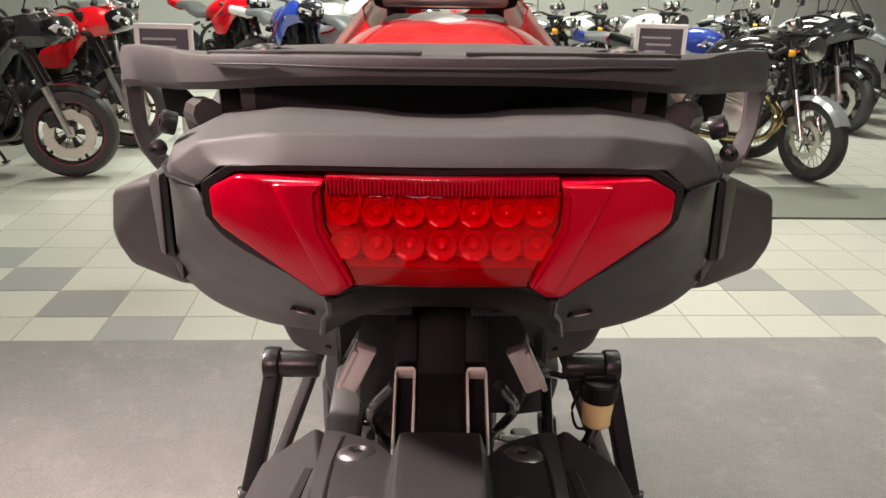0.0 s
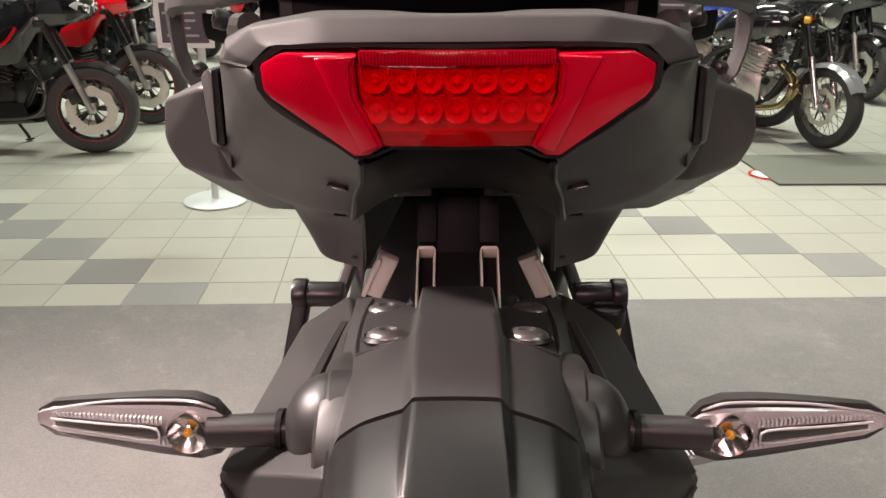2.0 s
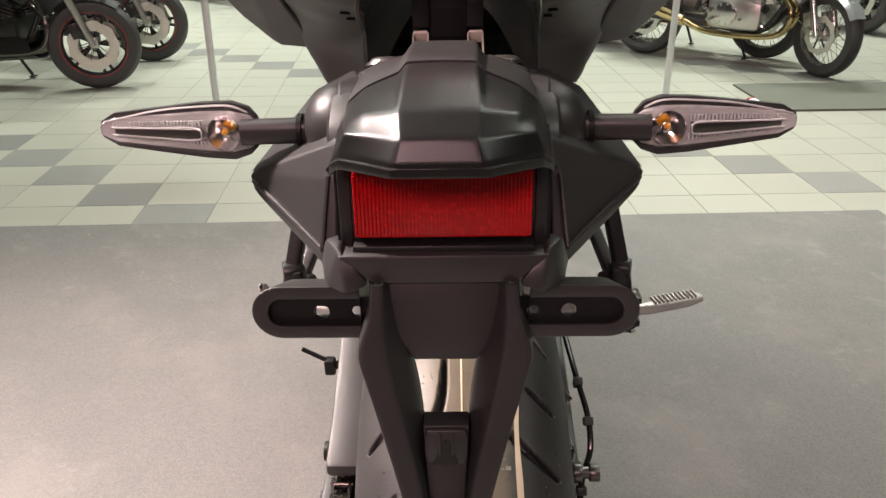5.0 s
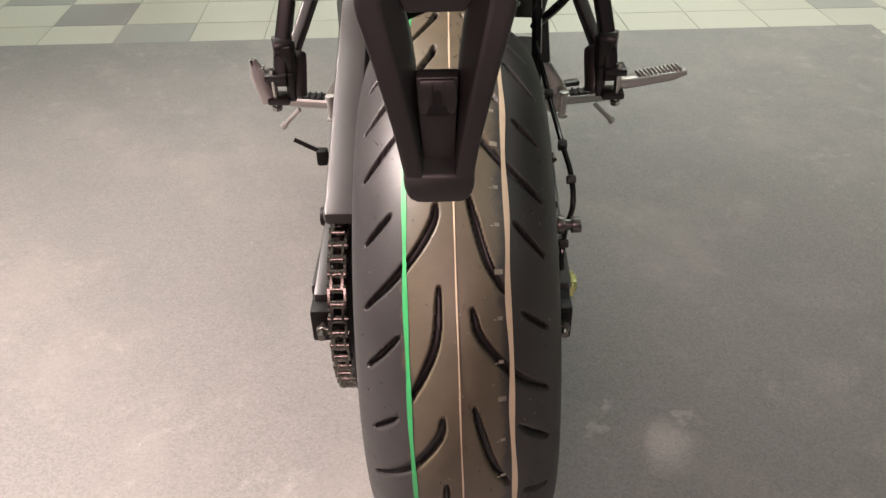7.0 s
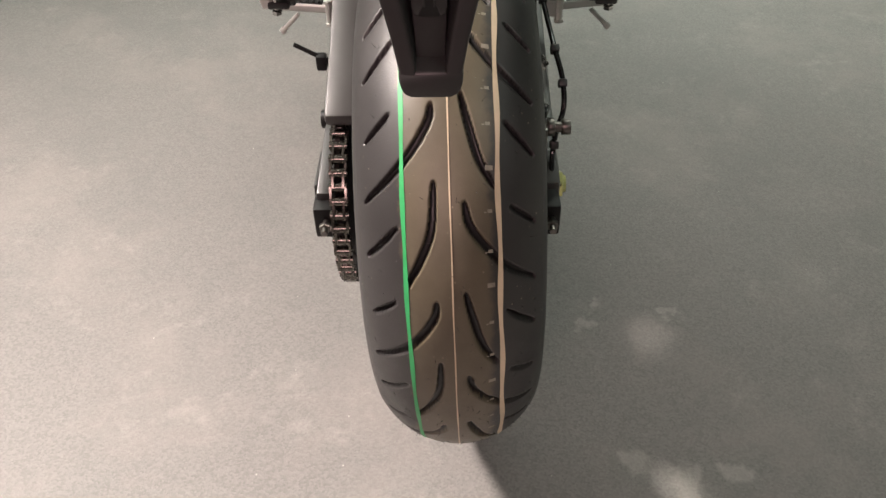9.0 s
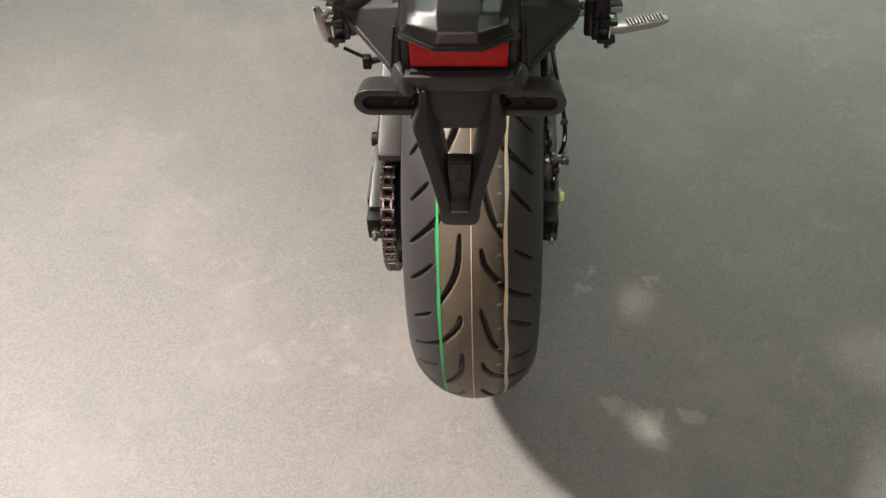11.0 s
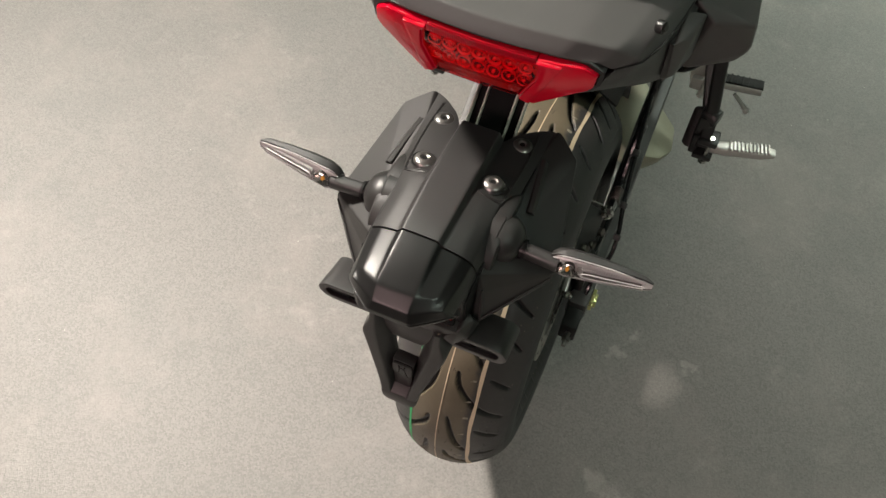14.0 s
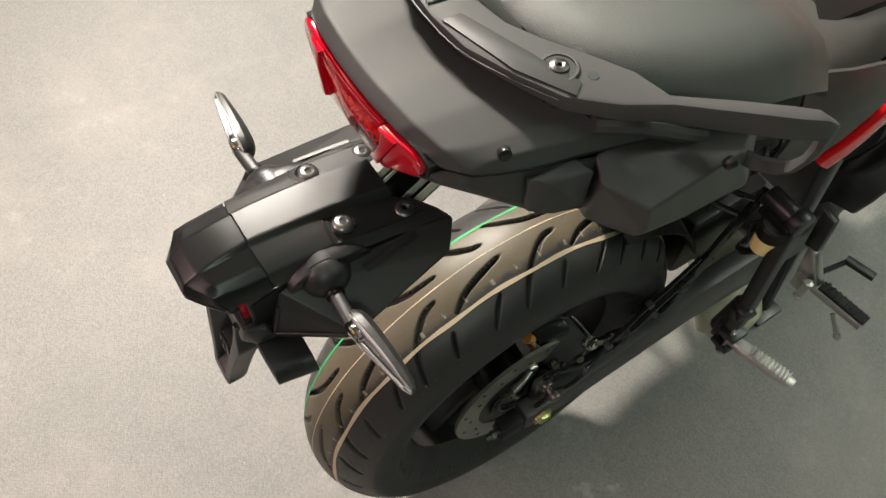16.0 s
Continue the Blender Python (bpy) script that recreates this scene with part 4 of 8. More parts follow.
part("sensor_cable", tube([(0.118, 0.010, 0.462), (0.124, 0.0235, 0.4745), (0.126, 0.0655, 0.452), (0.126, 0.110, 0.443), (0.126, 0.169, 0.432), (0.125, 0.217, 0.4545), (0.124, 0.248, 0.492), (0.124, 0.283, 0.566)], 0.0042), M_GLOSS, bike)
for y, z, turn in ((0.150, 0.448, 0), (0.205, 0.470, 40), (0.245, 0.512, 50)):
    part("hose_clip", box(0.123, y, z, 0.016, 0.012, 0.026, 0.003, turn=(turn, 0, 0)), M_SATIN, bike)
part("sensor_cable", tube([(0.120, 0.26, 0.575), (0.128, 0.18, 0.545), (0.138, 0.10, 0.515), (0.146, 0.06, 0.492), (0.147, 0.035, 0.466), (0.138, 0.02, 0.440), (0.134, 0.005, 0.415), (0.132, -0.02, 0.395)], 0.0034), M_GLOSS, bike, "thin black sensor cable")
for q, turn in (((0.129, 0.17, 0.543), 25), ((0.139, 0.095, 0.512), 28), ((0.146, 0.055, 0.488), 50), ((0.136, 0.012, 0.428), 65)):
    part("cable_clip", box(*q, 0.011, 0.010, 0.012, 0.002, turn=(turn, 0, 0)), M_SATIN, bike)
# -- tail unit --
tail = new("tail_unit")
tail.parent = bike
tail["label"] = "matt grey plastic tail with a wide red light"


def bulge(x):
    """How far the light and its rim stand out behind the flat of the tail."""
    return -0.008 * max(0.0, 1 - (x / 0.095) ** 2)


# top cowl: from the rim over the light, over the top, forward under the grab rail
moulded("cowl", [
    [(0, -0.194, 1.0704), (0.0221, -0.1936, 1.0704), (0.0301, -0.1932, 1.0704), (0.0599, -0.1903, 1.0699), (0.086, -0.1829, 1.0678), (0.0954, -0.177, 1.0599), (0.0982, -0.1737, 1.0572)],
    [(0, -0.192, 1.0738), (0.0222, -0.1916, 1.0738), (0.0302, -0.1912, 1.0738), (0.0611, -0.1882, 1.0732), (0.0923, -0.1784, 1.0685), (0.1041, -0.171, 1.0606), (0.106, -0.1675, 1.058)],
    [(0, -0.1845, 1.0806), (0.0226, -0.1842, 1.0806), (0.0307, -0.1838, 1.0810), (0.0668, -0.1805, 1.0804), (0.0957, -0.1725, 1.0752), (0.1112, -0.1635, 1.0639), (0.1142, -0.16, 1.0585)],
    [(0, -0.1608, 1.0792), (0.0235, -0.1606, 1.0795), (0.032, -0.1605, 1.0803), (0.0728, -0.1572, 1.0794), (0.1031, -0.15, 1.0730), (0.1167, -0.145, 1.0682), (0.1225, -0.14, 1.0570)],
    [(0, -0.12, 1.0765), (0.024, -0.12, 1.0770), (0.0315, -0.12, 1.0790), (0.073, -0.118, 1.0785), (0.1075, -0.112, 1.0725), (0.1225, -0.108, 1.0660), (0.13, -0.108, 1.0530)],
    [(0, -0.07, 1.0680), (0.024, -0.07, 1.0690), (0.031, -0.07, 1.0720), (0.074, -0.07, 1.0735), (0.114, -0.07, 1.0675), (0.129, -0.07, 1.0580), (0.135, -0.065, 1.0440)],
    [(0, 0.06, 1.04), (0.024, 0.06, 1.042), (0.031, 0.06, 1.05), (0.08, 0.06, 1.056), (0.126, 0.06, 1.052), (0.143, 0.06, 1.035), (0.149, 0.07, 1.012)]], M_COWL, tail, "matt grey tail cowl", 0.004, True, ((2, 0.9), (0, 1.0)), ((3, 0.65), (4, 0.8), (5, 0.7)))
# side panels that sweep forward and down to a skirt
SIDE = [
    [(0.0464, -0.1830, 1.0141), (0.0524, -0.1850, 1.0187), (0.0693, -0.1855, 1.0282), (0.0905, -0.1850, 1.0412), (0.0942, -0.1830, 1.0537), (0.0983, -0.1745, 1.0562)],
    [(0.0486, -0.1660, 1.0007), (0.0568, -0.1690, 1.0060), (0.0756, -0.1705, 1.0169), (0.0986, -0.1700, 1.0303), (0.1069, -0.1670, 1.0447), (0.1139, -0.1600, 1.0575)],
    [(0.0574, -0.1290, 0.9801), (0.0690, -0.1340, 0.9835), (0.0890, -0.1350, 0.9900), (0.1150, -0.1300, 1.0020), (0.1285, -0.1235, 1.0160), (0.1275, -0.1275, 1.0545)],
    [(0.0636, -0.0985, 0.9568), (0.0736, -0.1040, 0.9602), (0.0898, -0.1060, 0.9630), (0.1215, -0.0990, 0.9715), (0.1385, -0.0900, 0.9845), (0.1385, -0.0650, 1.0380)],
    [(0.0700, -0.0300, 0.9380), (0.0830, -0.0200, 0.9330), (0.1000, -0.0100, 0.9330), (0.1260, 0.0000, 0.9430), (0.1420, 0.0000, 0.9560), (0.1480, -0.0050, 1.0150)],
    [(0.0740, 0.0200, 0.9200), (0.0880, 0.0400, 0.9120), (0.1060, 0.0550, 0.9080), (0.1270, 0.0600, 0.9070), (0.1400, 0.0600, 0.9250), (0.1500, 0.0600, 0.9900)],
    [(0.0765, 0.0450, 0.9000), (0.0900, 0.0550, 0.8950), (0.1100, 0.0650, 0.8920), (0.1270, 0.0700, 0.8900), (0.1370, 0.0800, 0.8980), (0.1550, 0.1200, 0.9750)],
    [(0.0795, 0.0600, 0.8560), (0.0930, 0.0620, 0.8590), (0.1080, 0.0640, 0.8620), (0.1190, 0.0720, 0.8660), (0.1260, 0.0900, 0.8750), (0.1560, 0.1600, 0.9650)]]


for s in (1, -1):
    fx = (lambda bm: bm) if s == 1 else mirrored
    side = moulded("side_panel", [[(s * x, y, z) for x, y, z in r] for r in SIDE], M_PANEL, tail, "dark grey side panel with a faceted pannier mount", 0.004, False, ((1, 0.45), (3, 0.75)), ((4, 0.7),))
    panel_tree = BVHTree.FromPolygons([v.co for v in side.data.vertices], [tuple(f.vertices) for f in side.data.polygons])
    weigh(part("pannier_mount", fx(hull([(0.1350, -0.0600, 1.0430), (0.1495, 0.0720, 1.0115), (0.1560, -0.0680, 1.0300), (0.1900, -0.0430, 1.0175), (0.1935, -0.0430, 0.9900), (0.1845, -0.0420, 0.9725), (0.1480, -0.0640, 0.9690), (0.1300, -0.0600, 0.9680),
                                   (0.1300, 0.1600, 0.9850), (0.1820, 0.0690, 1.0080), (0.1860, 0.1000, 0.9450), (0.1780, 0.0300, 0.9330), (0.1650, 0.0980, 0.8960), (0.1300, 0.1100, 0.8900)], 0.003)), M_PANEL, side, smooth=20))
    part("rib", fx(hull([(0.1318, -0.1240, 1.0480), (0.1365, -0.1180, 1.0478), (0.1438, -0.1060, 1.0420), (0.1345, -0.1195, 1.0060), (0.1400, -0.1110, 1.0050), (0.1320, -0.0800, 1.0460), (0.1480, -0.0700, 1.0400), (0.1330, -0.0800, 0.9920), (0.1480, -0.0700, 0.9920)], 0.0016)), M_PANEL, side, smooth=24)
    part("gap", fx(hull([(0.1290, -0.1222, 1.0470), (0.1322, -0.1222, 1.0470), (0.1300, -0.1195, 1.0060), (0.1347, -0.1175, 1.0060), (0.1270, -0.0950, 1.0400), (0.1290, -0.0950, 1.0060), (0.1340, -0.0950, 1.0400), (0.1340, -0.0950, 1.0060)], 0.0)), M_GROOVE, side, smooth=0)
    part("ledge", fx(hull([(0.1290, -0.1120, 1.0060), (0.1420, -0.0980, 1.0040), (0.1320, -0.1060, 0.9880), (0.1300, -0.0700, 0.9850), (0.1480, -0.0700, 0.9900), (0.1300, -0.0700, 1.0060)], 0.0010)), M_PANEL, side, smooth=24)
    part("screw", join(rod((s * 0.1165, -0.137, 1.0745), (s * 0.1225, -0.1395, 1.0765), 0.0052, seg=16, bevel=0.0008), rod((s * 0.122, -0.1393, 1.0763), (s * 0.1232, -0.1398, 1.0767), 0.0028, seg=6)), M_FRAME, side, "small black screw")
    part("seam", sweep([Vector((s * 0.0985, -0.1740, 1.0568)), Vector((s * 0.1147, -0.1605, 1.0580)), Vector((s * 0.1232, -0.1400, 1.0568)), Vector((s * 0.1305, -0.108, 1.0530)), Vector((s * 0.1352, -0.060, 1.0430)), Vector((s * 0.1490, 0.072, 1.0110))], circle(0.0009, 6)), M_GROOVE, side)
    for nm, x, y, z, w, h, turn in (("slot", 0.0640, -0.1400, 0.9935, 0.0125, 0.0044, 25), ("mark", 0.0753, -0.0732, 0.9491, 0.0080, 0.0016, 6), ("mark", 0.0745, -0.0480, 0.9420, 0.0070, 0.0016, 6), ("mark", 0.0860, 0.0600, 0.8680, 0.0060, 0.0024, 0)):
        spot, normal = panel_tree.ray_cast(Vector((s * x, y, z)) + Vector((0, -0.06, -0.05)), Vector((0, 0.06, 0.05)).normalized())[:2]
        normal = normal if normal.dot(Vector((0, -1, -0.5))) > 0 else -normal
        m = Matrix.Translation(spot + normal * 0.0012) @ normal.to_track_quat("Z", "Y").to_matrix().to_4x4() @ pose(0, 0, 0, 0, 0, s * turn)
        slot = part(nm, moved(hull([(a * w / 2 * k, b * h / 2 * k, c) for c, k in ((0.0008, 1.0), (-0.002, 0.8)) for a, b in ((-1, 0), (-0.6, 1), (0.6, 1), (1, 0), (0.6, -1), (-0.6, -1))], 0), m), M_GROOVE, side, smooth=0)
        if nm == "slot":
            part("slot_rim", moved(box(0.0010, 0.0006, 0.0010, w * 0.62, 0.0011, 0.0010, 0.0003), m), M_DARKSTEEL, slot)
    part("inner_seam", sweep([Vector((s * (r[0][0] - 0.0006), r[0][1] - 0.0014, r[0][2] - 0.0008)) for r in SIDE], circle(0.0019, 6)), M_GROOVE, side)

# dark tray between the side panels, below the light
moulded("under_tray", [
    [(0, -0.1760, 1.0225), (0.0255, -0.1760, 1.0225), (0.0360, -0.1780, 1.0165), (0.0462, -0.1812, 1.0137)],
    [(0, -0.1620, 1.0050), (0.0260, -0.1620, 1.0040), (0.0390, -0.1640, 1.0000), (0.0484, -0.1657, 1.0003)],
    [(0, -0.1400, 0.9940), (0.0250, -0.1400, 0.9935), (0.0420, -0.1360, 0.9865), (0.0570, -0.1285, 0.9804)],
    [(0, -0.1180, 0.9830), (0.0240, -0.1180, 0.9830), (0.0450, -0.1080, 0.9720), (0.0632, -0.0982, 0.9572)],
    [(0, -0.1000, 1.0020), (0.0220, -0.0980, 1.0020), (0.0430, -0.0780, 0.9820), (0.0640, -0.0700, 0.9500)],
    [(0, -0.0300, 1.0000), (0.0220, -0.0300, 1.0000), (0.0480, -0.0300, 0.9700), (0.0696, -0.0295, 0.9378)],
    [(0, 0.0600, 0.9900), (0.0300, 0.0600, 0.9850), (0.0560, 0.0400, 0.9400), (0.0736, 0.0205, 0.9198)],
    [(0, 0.0900, 0.9500), (0.0400, 0.0900, 0.9300), (0.0600, 0.0700, 0.8900), (0.0790, 0.0600, 0.8560)]], M_BLACK, tail, "black inner tray", 0.003, True, ((3, 0.7), (4, 0.6)), ((2, 0.4),))
for s in (1, -1):
    part("tray_louvre", join(*[box(s * (0.0200 + 0.0085 * k), -0.1205 + 0.0012 * k, 0.9792 - 0.0008 * k, 0.0065, 0.0022, 0.0042, 0.0009, turn=(20, 0, s * 14)) for k in range(3)]), M_GLOSS, tail)
    part("tray_slit", box(s * 0.0285, -0.1185, 0.9790, 0.0280, 0.0040, 0.0062, 0.0012, turn=(0, s * 5, s * 12)), M_GROOVE, tail)

# -- tail light --
lamp = new("tail_light")
lamp.parent = tail
lamp["label"] = "wide red tail light with two rows of diodes"
OUT = [(0.0, 1.0690), (0.045, 1.0700), (0.082, 1.0685), (0.0935, 1.0610), (0.0925, 1.0480), (0.088, 1.0440), (0.0480, 1.0165), (0.0400, 1.0170), (0.0300, 1.0215), (0.0, 1.0215)]


def whole(half):
    return half + [(-x, z) for x, z in half[::-1] if x > 0]


part("lamp_body", prism(whole(OUT), -0.1720, -0.150, 0.0012), M_GROOVE, lamp, "black lamp body")


def ring_wall(outline, inner, y0, y1):
    """A raised rim between an outline and a smaller one inside it."""
    bm, n = bmesh.new(), len(outline)
    loops = [[bm.verts.new((x, y, z)) for x, z in o] for o, y in ((outline, y1), (outline, y0), (inner, y0), (inner, y1))]
    for a, b in zip(loops, loops[1:] + loops[:1]):
        for k in range(n):
            bm.faces.new((a[k], a[(k + 1) % n], b[(k + 1) % n], b[k]))
    return bm


part("backing", prism([(x * 0.965, 1.0445 + (z - 1.0445) * 0.92) for x, z in whole(OUT)], -0.1760, -0.1700), M_LEDDARK, lamp, "deep red lamp backing")
part("bezel", ring_wall(whole(OUT), [(x * 0.965, 1.0445 + (z - 1.0445) * 0.92) for x, z in whole(OUT)], -0.1845, -0.170), M_GROOVE, lamp, "black surround")


def lens_part(name, outline, y0, material, label="", thick=0.010, bevel=0.0016):
    bm = prism(outline, y0, y0 + thick, bevel)
    for v in bm.verts:
        v.co.y += 0.0040 * (v.co.x / 0.1) ** 2 + 0.05 * max(0, v.co.z - 1.050) * 2
    return part(name, bm, material, lamp, label)


for s in (1, -1):
    wing = [(0.0440, 1.0655), (0.0790, 1.0655), (0.0895, 1.0600), (0.0885, 1.0490), (0.0850, 1.0450), (0.0470, 1.0195), (0.0405, 1.0200), (0.0335, 1.0245), (0.0450, 1.0470), (0.0455, 1.0610)]
    lens = lens_part("side_lens", [(s * x, z) for x, z in wing], -0.1925, M_LENS, "solid red lens with fine ribs")
    ridge = [(0.0440, 1.0650), (0.0640, 1.0640), (0.0440, 1.0215), (0.0350, 1.0250), (0.0470, 1.0470), (0.0478, 1.0610)]
    bm = prism([(s * x, z) for x, z in ridge], -0.1955, -0.186, 0.0014)
    for v in bm.verts:
        v.co.y += 0.0040 * (v.co.x / 0.1) ** 2 + 0.1 * max(0, v.co.z - 1.050)
    part("ridge", bm, M_LENS, lens)
    ribs = []
    for k in range(20):
        u = 0.0500 + 0.0018 * k
        zt, zb = 1.0575 - 0.1 * (u - 0.05), 1.0300 + (u - 0.05) * 0.66
        if zt - zb > 0.004:
            ribs.append(box(s * (u + 0.004), -0.1910 + 0.0040 * ((u + .004) / 0.1) ** 2, (zt + zb) / 2, 0.0006, 0.0012, zt - zb, turn=(0, s * -28, 0)))
    part("lens_rib", join(*ribs), M_LENS, lens)
lens_part("top_lens", whole([(0.0, 1.0668), (0.0440, 1.0668), (0.0440, 1.0600), (0.0, 1.0600)]), -0.1905, M_DEEPRED, "ribbed red strip", 0.010, 0.001)
part("top_lens_rib", join(*[box(x, -0.1902 + 0.2 * abs(x) ** 2, 1.0640, 0.0007, 0.0010, 0.0065) for x in np.linspace(-0.043, 0.043, 58)]), M_LENS, lamp)
part("backing", prism(whole([(0.0, 1.0610), (0.0450, 1.0610), (0.0440, 1.0470), (0.0330, 1.0240), (0.0, 1.0240)]), -0.1862, -0.168), M_LEDDARK, lamp)
part("lower_strip", prism(whole([(0.0, 1.0305), (0.0360, 1.0305), (0.0330, 1.0235), (0.0, 1.0235)]), -0.1885, -0.172, 0.001), M_DEEPRED, lamp)


def bowl(square):
    """A diode's little reflector: a rim with a hollow and a dome in it."""
    bm = lathe([(-0.0065, 0.0001), (-0.0060, 0.0012), (-0.0040, 0.0020), (-0.0030, 0.0030), (-0.0052, 0.0050), (-0.0060, 0.0059), (-0.0050, 0.0061), (0.004, 0.0061), (0.004, 0.0001)], 10, "y")
    if square:
        bmesh.ops.scale(bm, vec=(1.0, 1.0, 0.92), verts=bm.verts)
    return bm


for row, z in enumerate((1.0535, 1.0405)):
    for k in range(7):
        x = (k - 3) * 0.01225
        part("diode", moved(bowl(row == 0), Matrix.Translation((x, -0.1838, z))), M_LED, lamp, "" if k or row else "red diode reflector bowl", smooth=12)
for k in range(6):
    for z in (1.0470, 1.0345):
        part("stud", rod(((k - 2.5) * 0.01225, -0.1890, z), ((k - 2.5) * 0.01225, -0.1790, z), 0.0011, 0.0020, seg=8), M_LENS, lamp)
for k in range(8):
    part("divider", box((k - 3.5) * 0.01225, -0.1840, 1.0560, 0.0010, 0.0090, 0.0085, 0.0002), M_LED, lamp)
window = prism(whole([(0.0, 1.0605), (0.0465, 1.0605), (0.0462, 1.0475), (0.0335, 1.0245), (0.0, 1.0245)]), -0.1915, -0.1895, 0.0005)
ob = part("window", window, M_WINDOW, lamp, "clear red window over the diodes")
ob.visible_shadow = False

for ob in lamp.children_recursive:
    for v in ob.data.vertices:
        v.co.y += bulge(v.co.x)

# -- plate carrier arm --
arm = new("carrier_arm")
arm.parent = bike
arm["label"] = "black arm between the tail and the rear mudguard"
ARM = [(-0.088, 0.990), (-0.100, 0.958), (-0.112, 0.941), (-0.140, 0.9235), (-0.178, 0.899)]


def arm_strip(x0, x1, first, sunk, deep, bevel=0.0006):
    """A strip of the arm between two widths, from one point of its back line down to the mudguard."""
    line = ARM[first:]
    face = [(y + 0.5 * sunk, z - 0.8 * sunk) for y, z in line]
    return side_prism(face + [(y + 0.5 * deep, z - 0.8 * deep) for y, z in face[::-1]], x0, x1, bevel)


# Core, slot floors and webs are blackened for the tail's shade on them.
part("core", arm_strip(-0.0128, 0.0128, 0, 0.004, 0.020), M_SHADEBLACK, arm)
for s in (1, -1):
    fx = (lambda bm: bm) if s == 1 else mirrored
    part("slot_floor", fx(arm_strip(0.0140, 0.0235, 1, 0.010, 0.008)), M_SHADEBLACK, arm)
    part("rail", fx(arm_strip(0.0130, 0.0146, 2, 0.0, 0.014)), M_EDGE, arm, "pale bare edge of a slot")
    part("rail", fx(arm_strip(0.0230, 0.0243, 2, 0.0, 0.014)), M_EDGE, arm, "pale bare edge of a slot")
    part("rail_top", fx(hull([(x, y + dy, z + dz) for x, y, z in ((0.0145, -0.1108, 0.9424), (0.0232, -0.1108, 0.9424), (0.0155, -0.1120, 0.9410), (0.0224, -0.1120, 0.9410), (0.0132, -0.1120, 0.9408), (0.0241, -0.1120, 0.9408)) for dy, dz in ((0, 0), (0.005, -0.008))], 0.0005)), M_EDGE, arm)
    part("web", fx(side_prism([(-0.088, 0.990), (-0.100, 0.958), (-0.1095, 0.9442), (-0.1020, 0.9360), (-0.080, 0.975)], 0.0125, 0.0243, 0.001)), M_SHADEBLACK, arm)

# -- rear mudguard --
fender = new("rear_mudguard")
fender.parent = bike
fender["label"] = "satin black rear mudguard with a bare plate holder"
FS0 = [
    [(0, -0.178, 0.9460), (0.0178, -0.178, 0.9458), (0.0215, -0.176, 0.9320), (0.0300, -0.160, 0.9290), (0.0480, -0.145, 0.9245), (0.0580, -0.138, 0.9205)],
    [(0, -0.200, 0.9515), (0.0176, -0.200, 0.9512), (0.0212, -0.200, 0.9400), (0.0320, -0.198, 0.9375), (0.0480, -0.195, 0.9345), (0.0560, -0.190, 0.9270)],
    [(0, -0.232, 0.9565), (0.0174, -0.232, 0.9562), (0.0205, -0.234, 0.9465), (0.0320, -0.234, 0.9445), (0.0460, -0.232, 0.9405), (0.0540, -0.230, 0.9310)],
    [(0, -0.246, 0.9580), (0.0172, -0.246, 0.9576), (0.0208, -0.248, 0.9530), (0.0330, -0.248, 0.9490), (0.0445, -0.247, 0.9425), (0.0525, -0.246, 0.9310)],
    [(0, -0.285, 0.9612), (0.0165, -0.285, 0.9608), (0.0200, -0.286, 0.9566), (0.0340, -0.285, 0.9514), (0.0440, -0.283, 0.9430), (0.0500, -0.283, 0.9300)],
    [(0, -0.309, 0.9622), (0.0155, -0.309, 0.9616), (0.0192, -0.310, 0.9574), (0.0348, -0.308, 0.9508), (0.0438, -0.307, 0.9430), (0.0485, -0.306, 0.9290)]]
guard = moulded("guard", FS0, M_SATIN, fender, "satin black moulded guard", 0.003, True, ((0, 1.0), (2, 0.35), (3, 0.35), (5, 1.0)), ((1, 0.55), (2, 0.55), (3, 0.25), (4, 0.45)))
LID = [
    [(0, -0.3105, 0.9614), (0.0155, -0.3105, 0.9608), (0.0192, -0.3115, 0.9566), (0.0348, -0.3100, 0.9500), (0.0438, -0.3085, 0.9422), (0.0480, -0.3080, 0.9330), (0.0490, -0.3080, 0.9250)],
    [(0, -0.332, 0.9598), (0.0158, -0.332, 0.9592), (0.0194, -0.332, 0.9555), (0.0342, -0.330, 0.9492), (0.0428, -0.328, 0.9415), (0.0468, -0.327, 0.9330), (0.0482, -0.326, 0.9250)],
    [(0, -0.357, 0.9522), (0.0160, -0.3565, 0.9520), (0.0190, -0.3555, 0.9510), (0.0317, -0.3490, 0.9486), (0.0400, -0.3445, 0.9430), (0.0440, -0.342, 0.9360), (0.0468, -0.340, 0.9290)],
    [(0, -0.3690, 0.9440), (0.0150, -0.3688, 0.9438), (0.0176, -0.3675, 0.9432), (0.0290, -0.3612, 0.9430), (0.0388, -0.3555, 0.9425), (0.0430, -0.351, 0.9355), (0.0458, -0.348, 0.9285)],
    [(0, -0.3730, 0.9352), (0.0165, -0.3730, 0.9352), (0.0195, -0.3722, 0.9350), (0.0310, -0.3640, 0.9346), (0.0422, -0.3550, 0.9336), (0.0462, -0.3500, 0.9300), (0.0478, -0.3470, 0.9260)],
    [(0, -0.3733, 0.9288), (0.0165, -0.3733, 0.9288), (0.0195, -0.3725, 0.9286), (0.0310, -0.3643, 0.9280), (0.0420, -0.3553, 0.9268), (0.0460, -0.3502, 0.9245), (0.0476, -0.3472, 0.9215)],
    [(0, -0.3600, 0.9275), (0.0165, -0.3600, 0.9275), (0.0195, -0.3590, 0.9273), (0.0300, -0.3520, 0.9268), (0.0400, -0.3450, 0.9258), (0.0435, -0.3410, 0.9238), (0.0455, -0.3390, 0.9210)]]
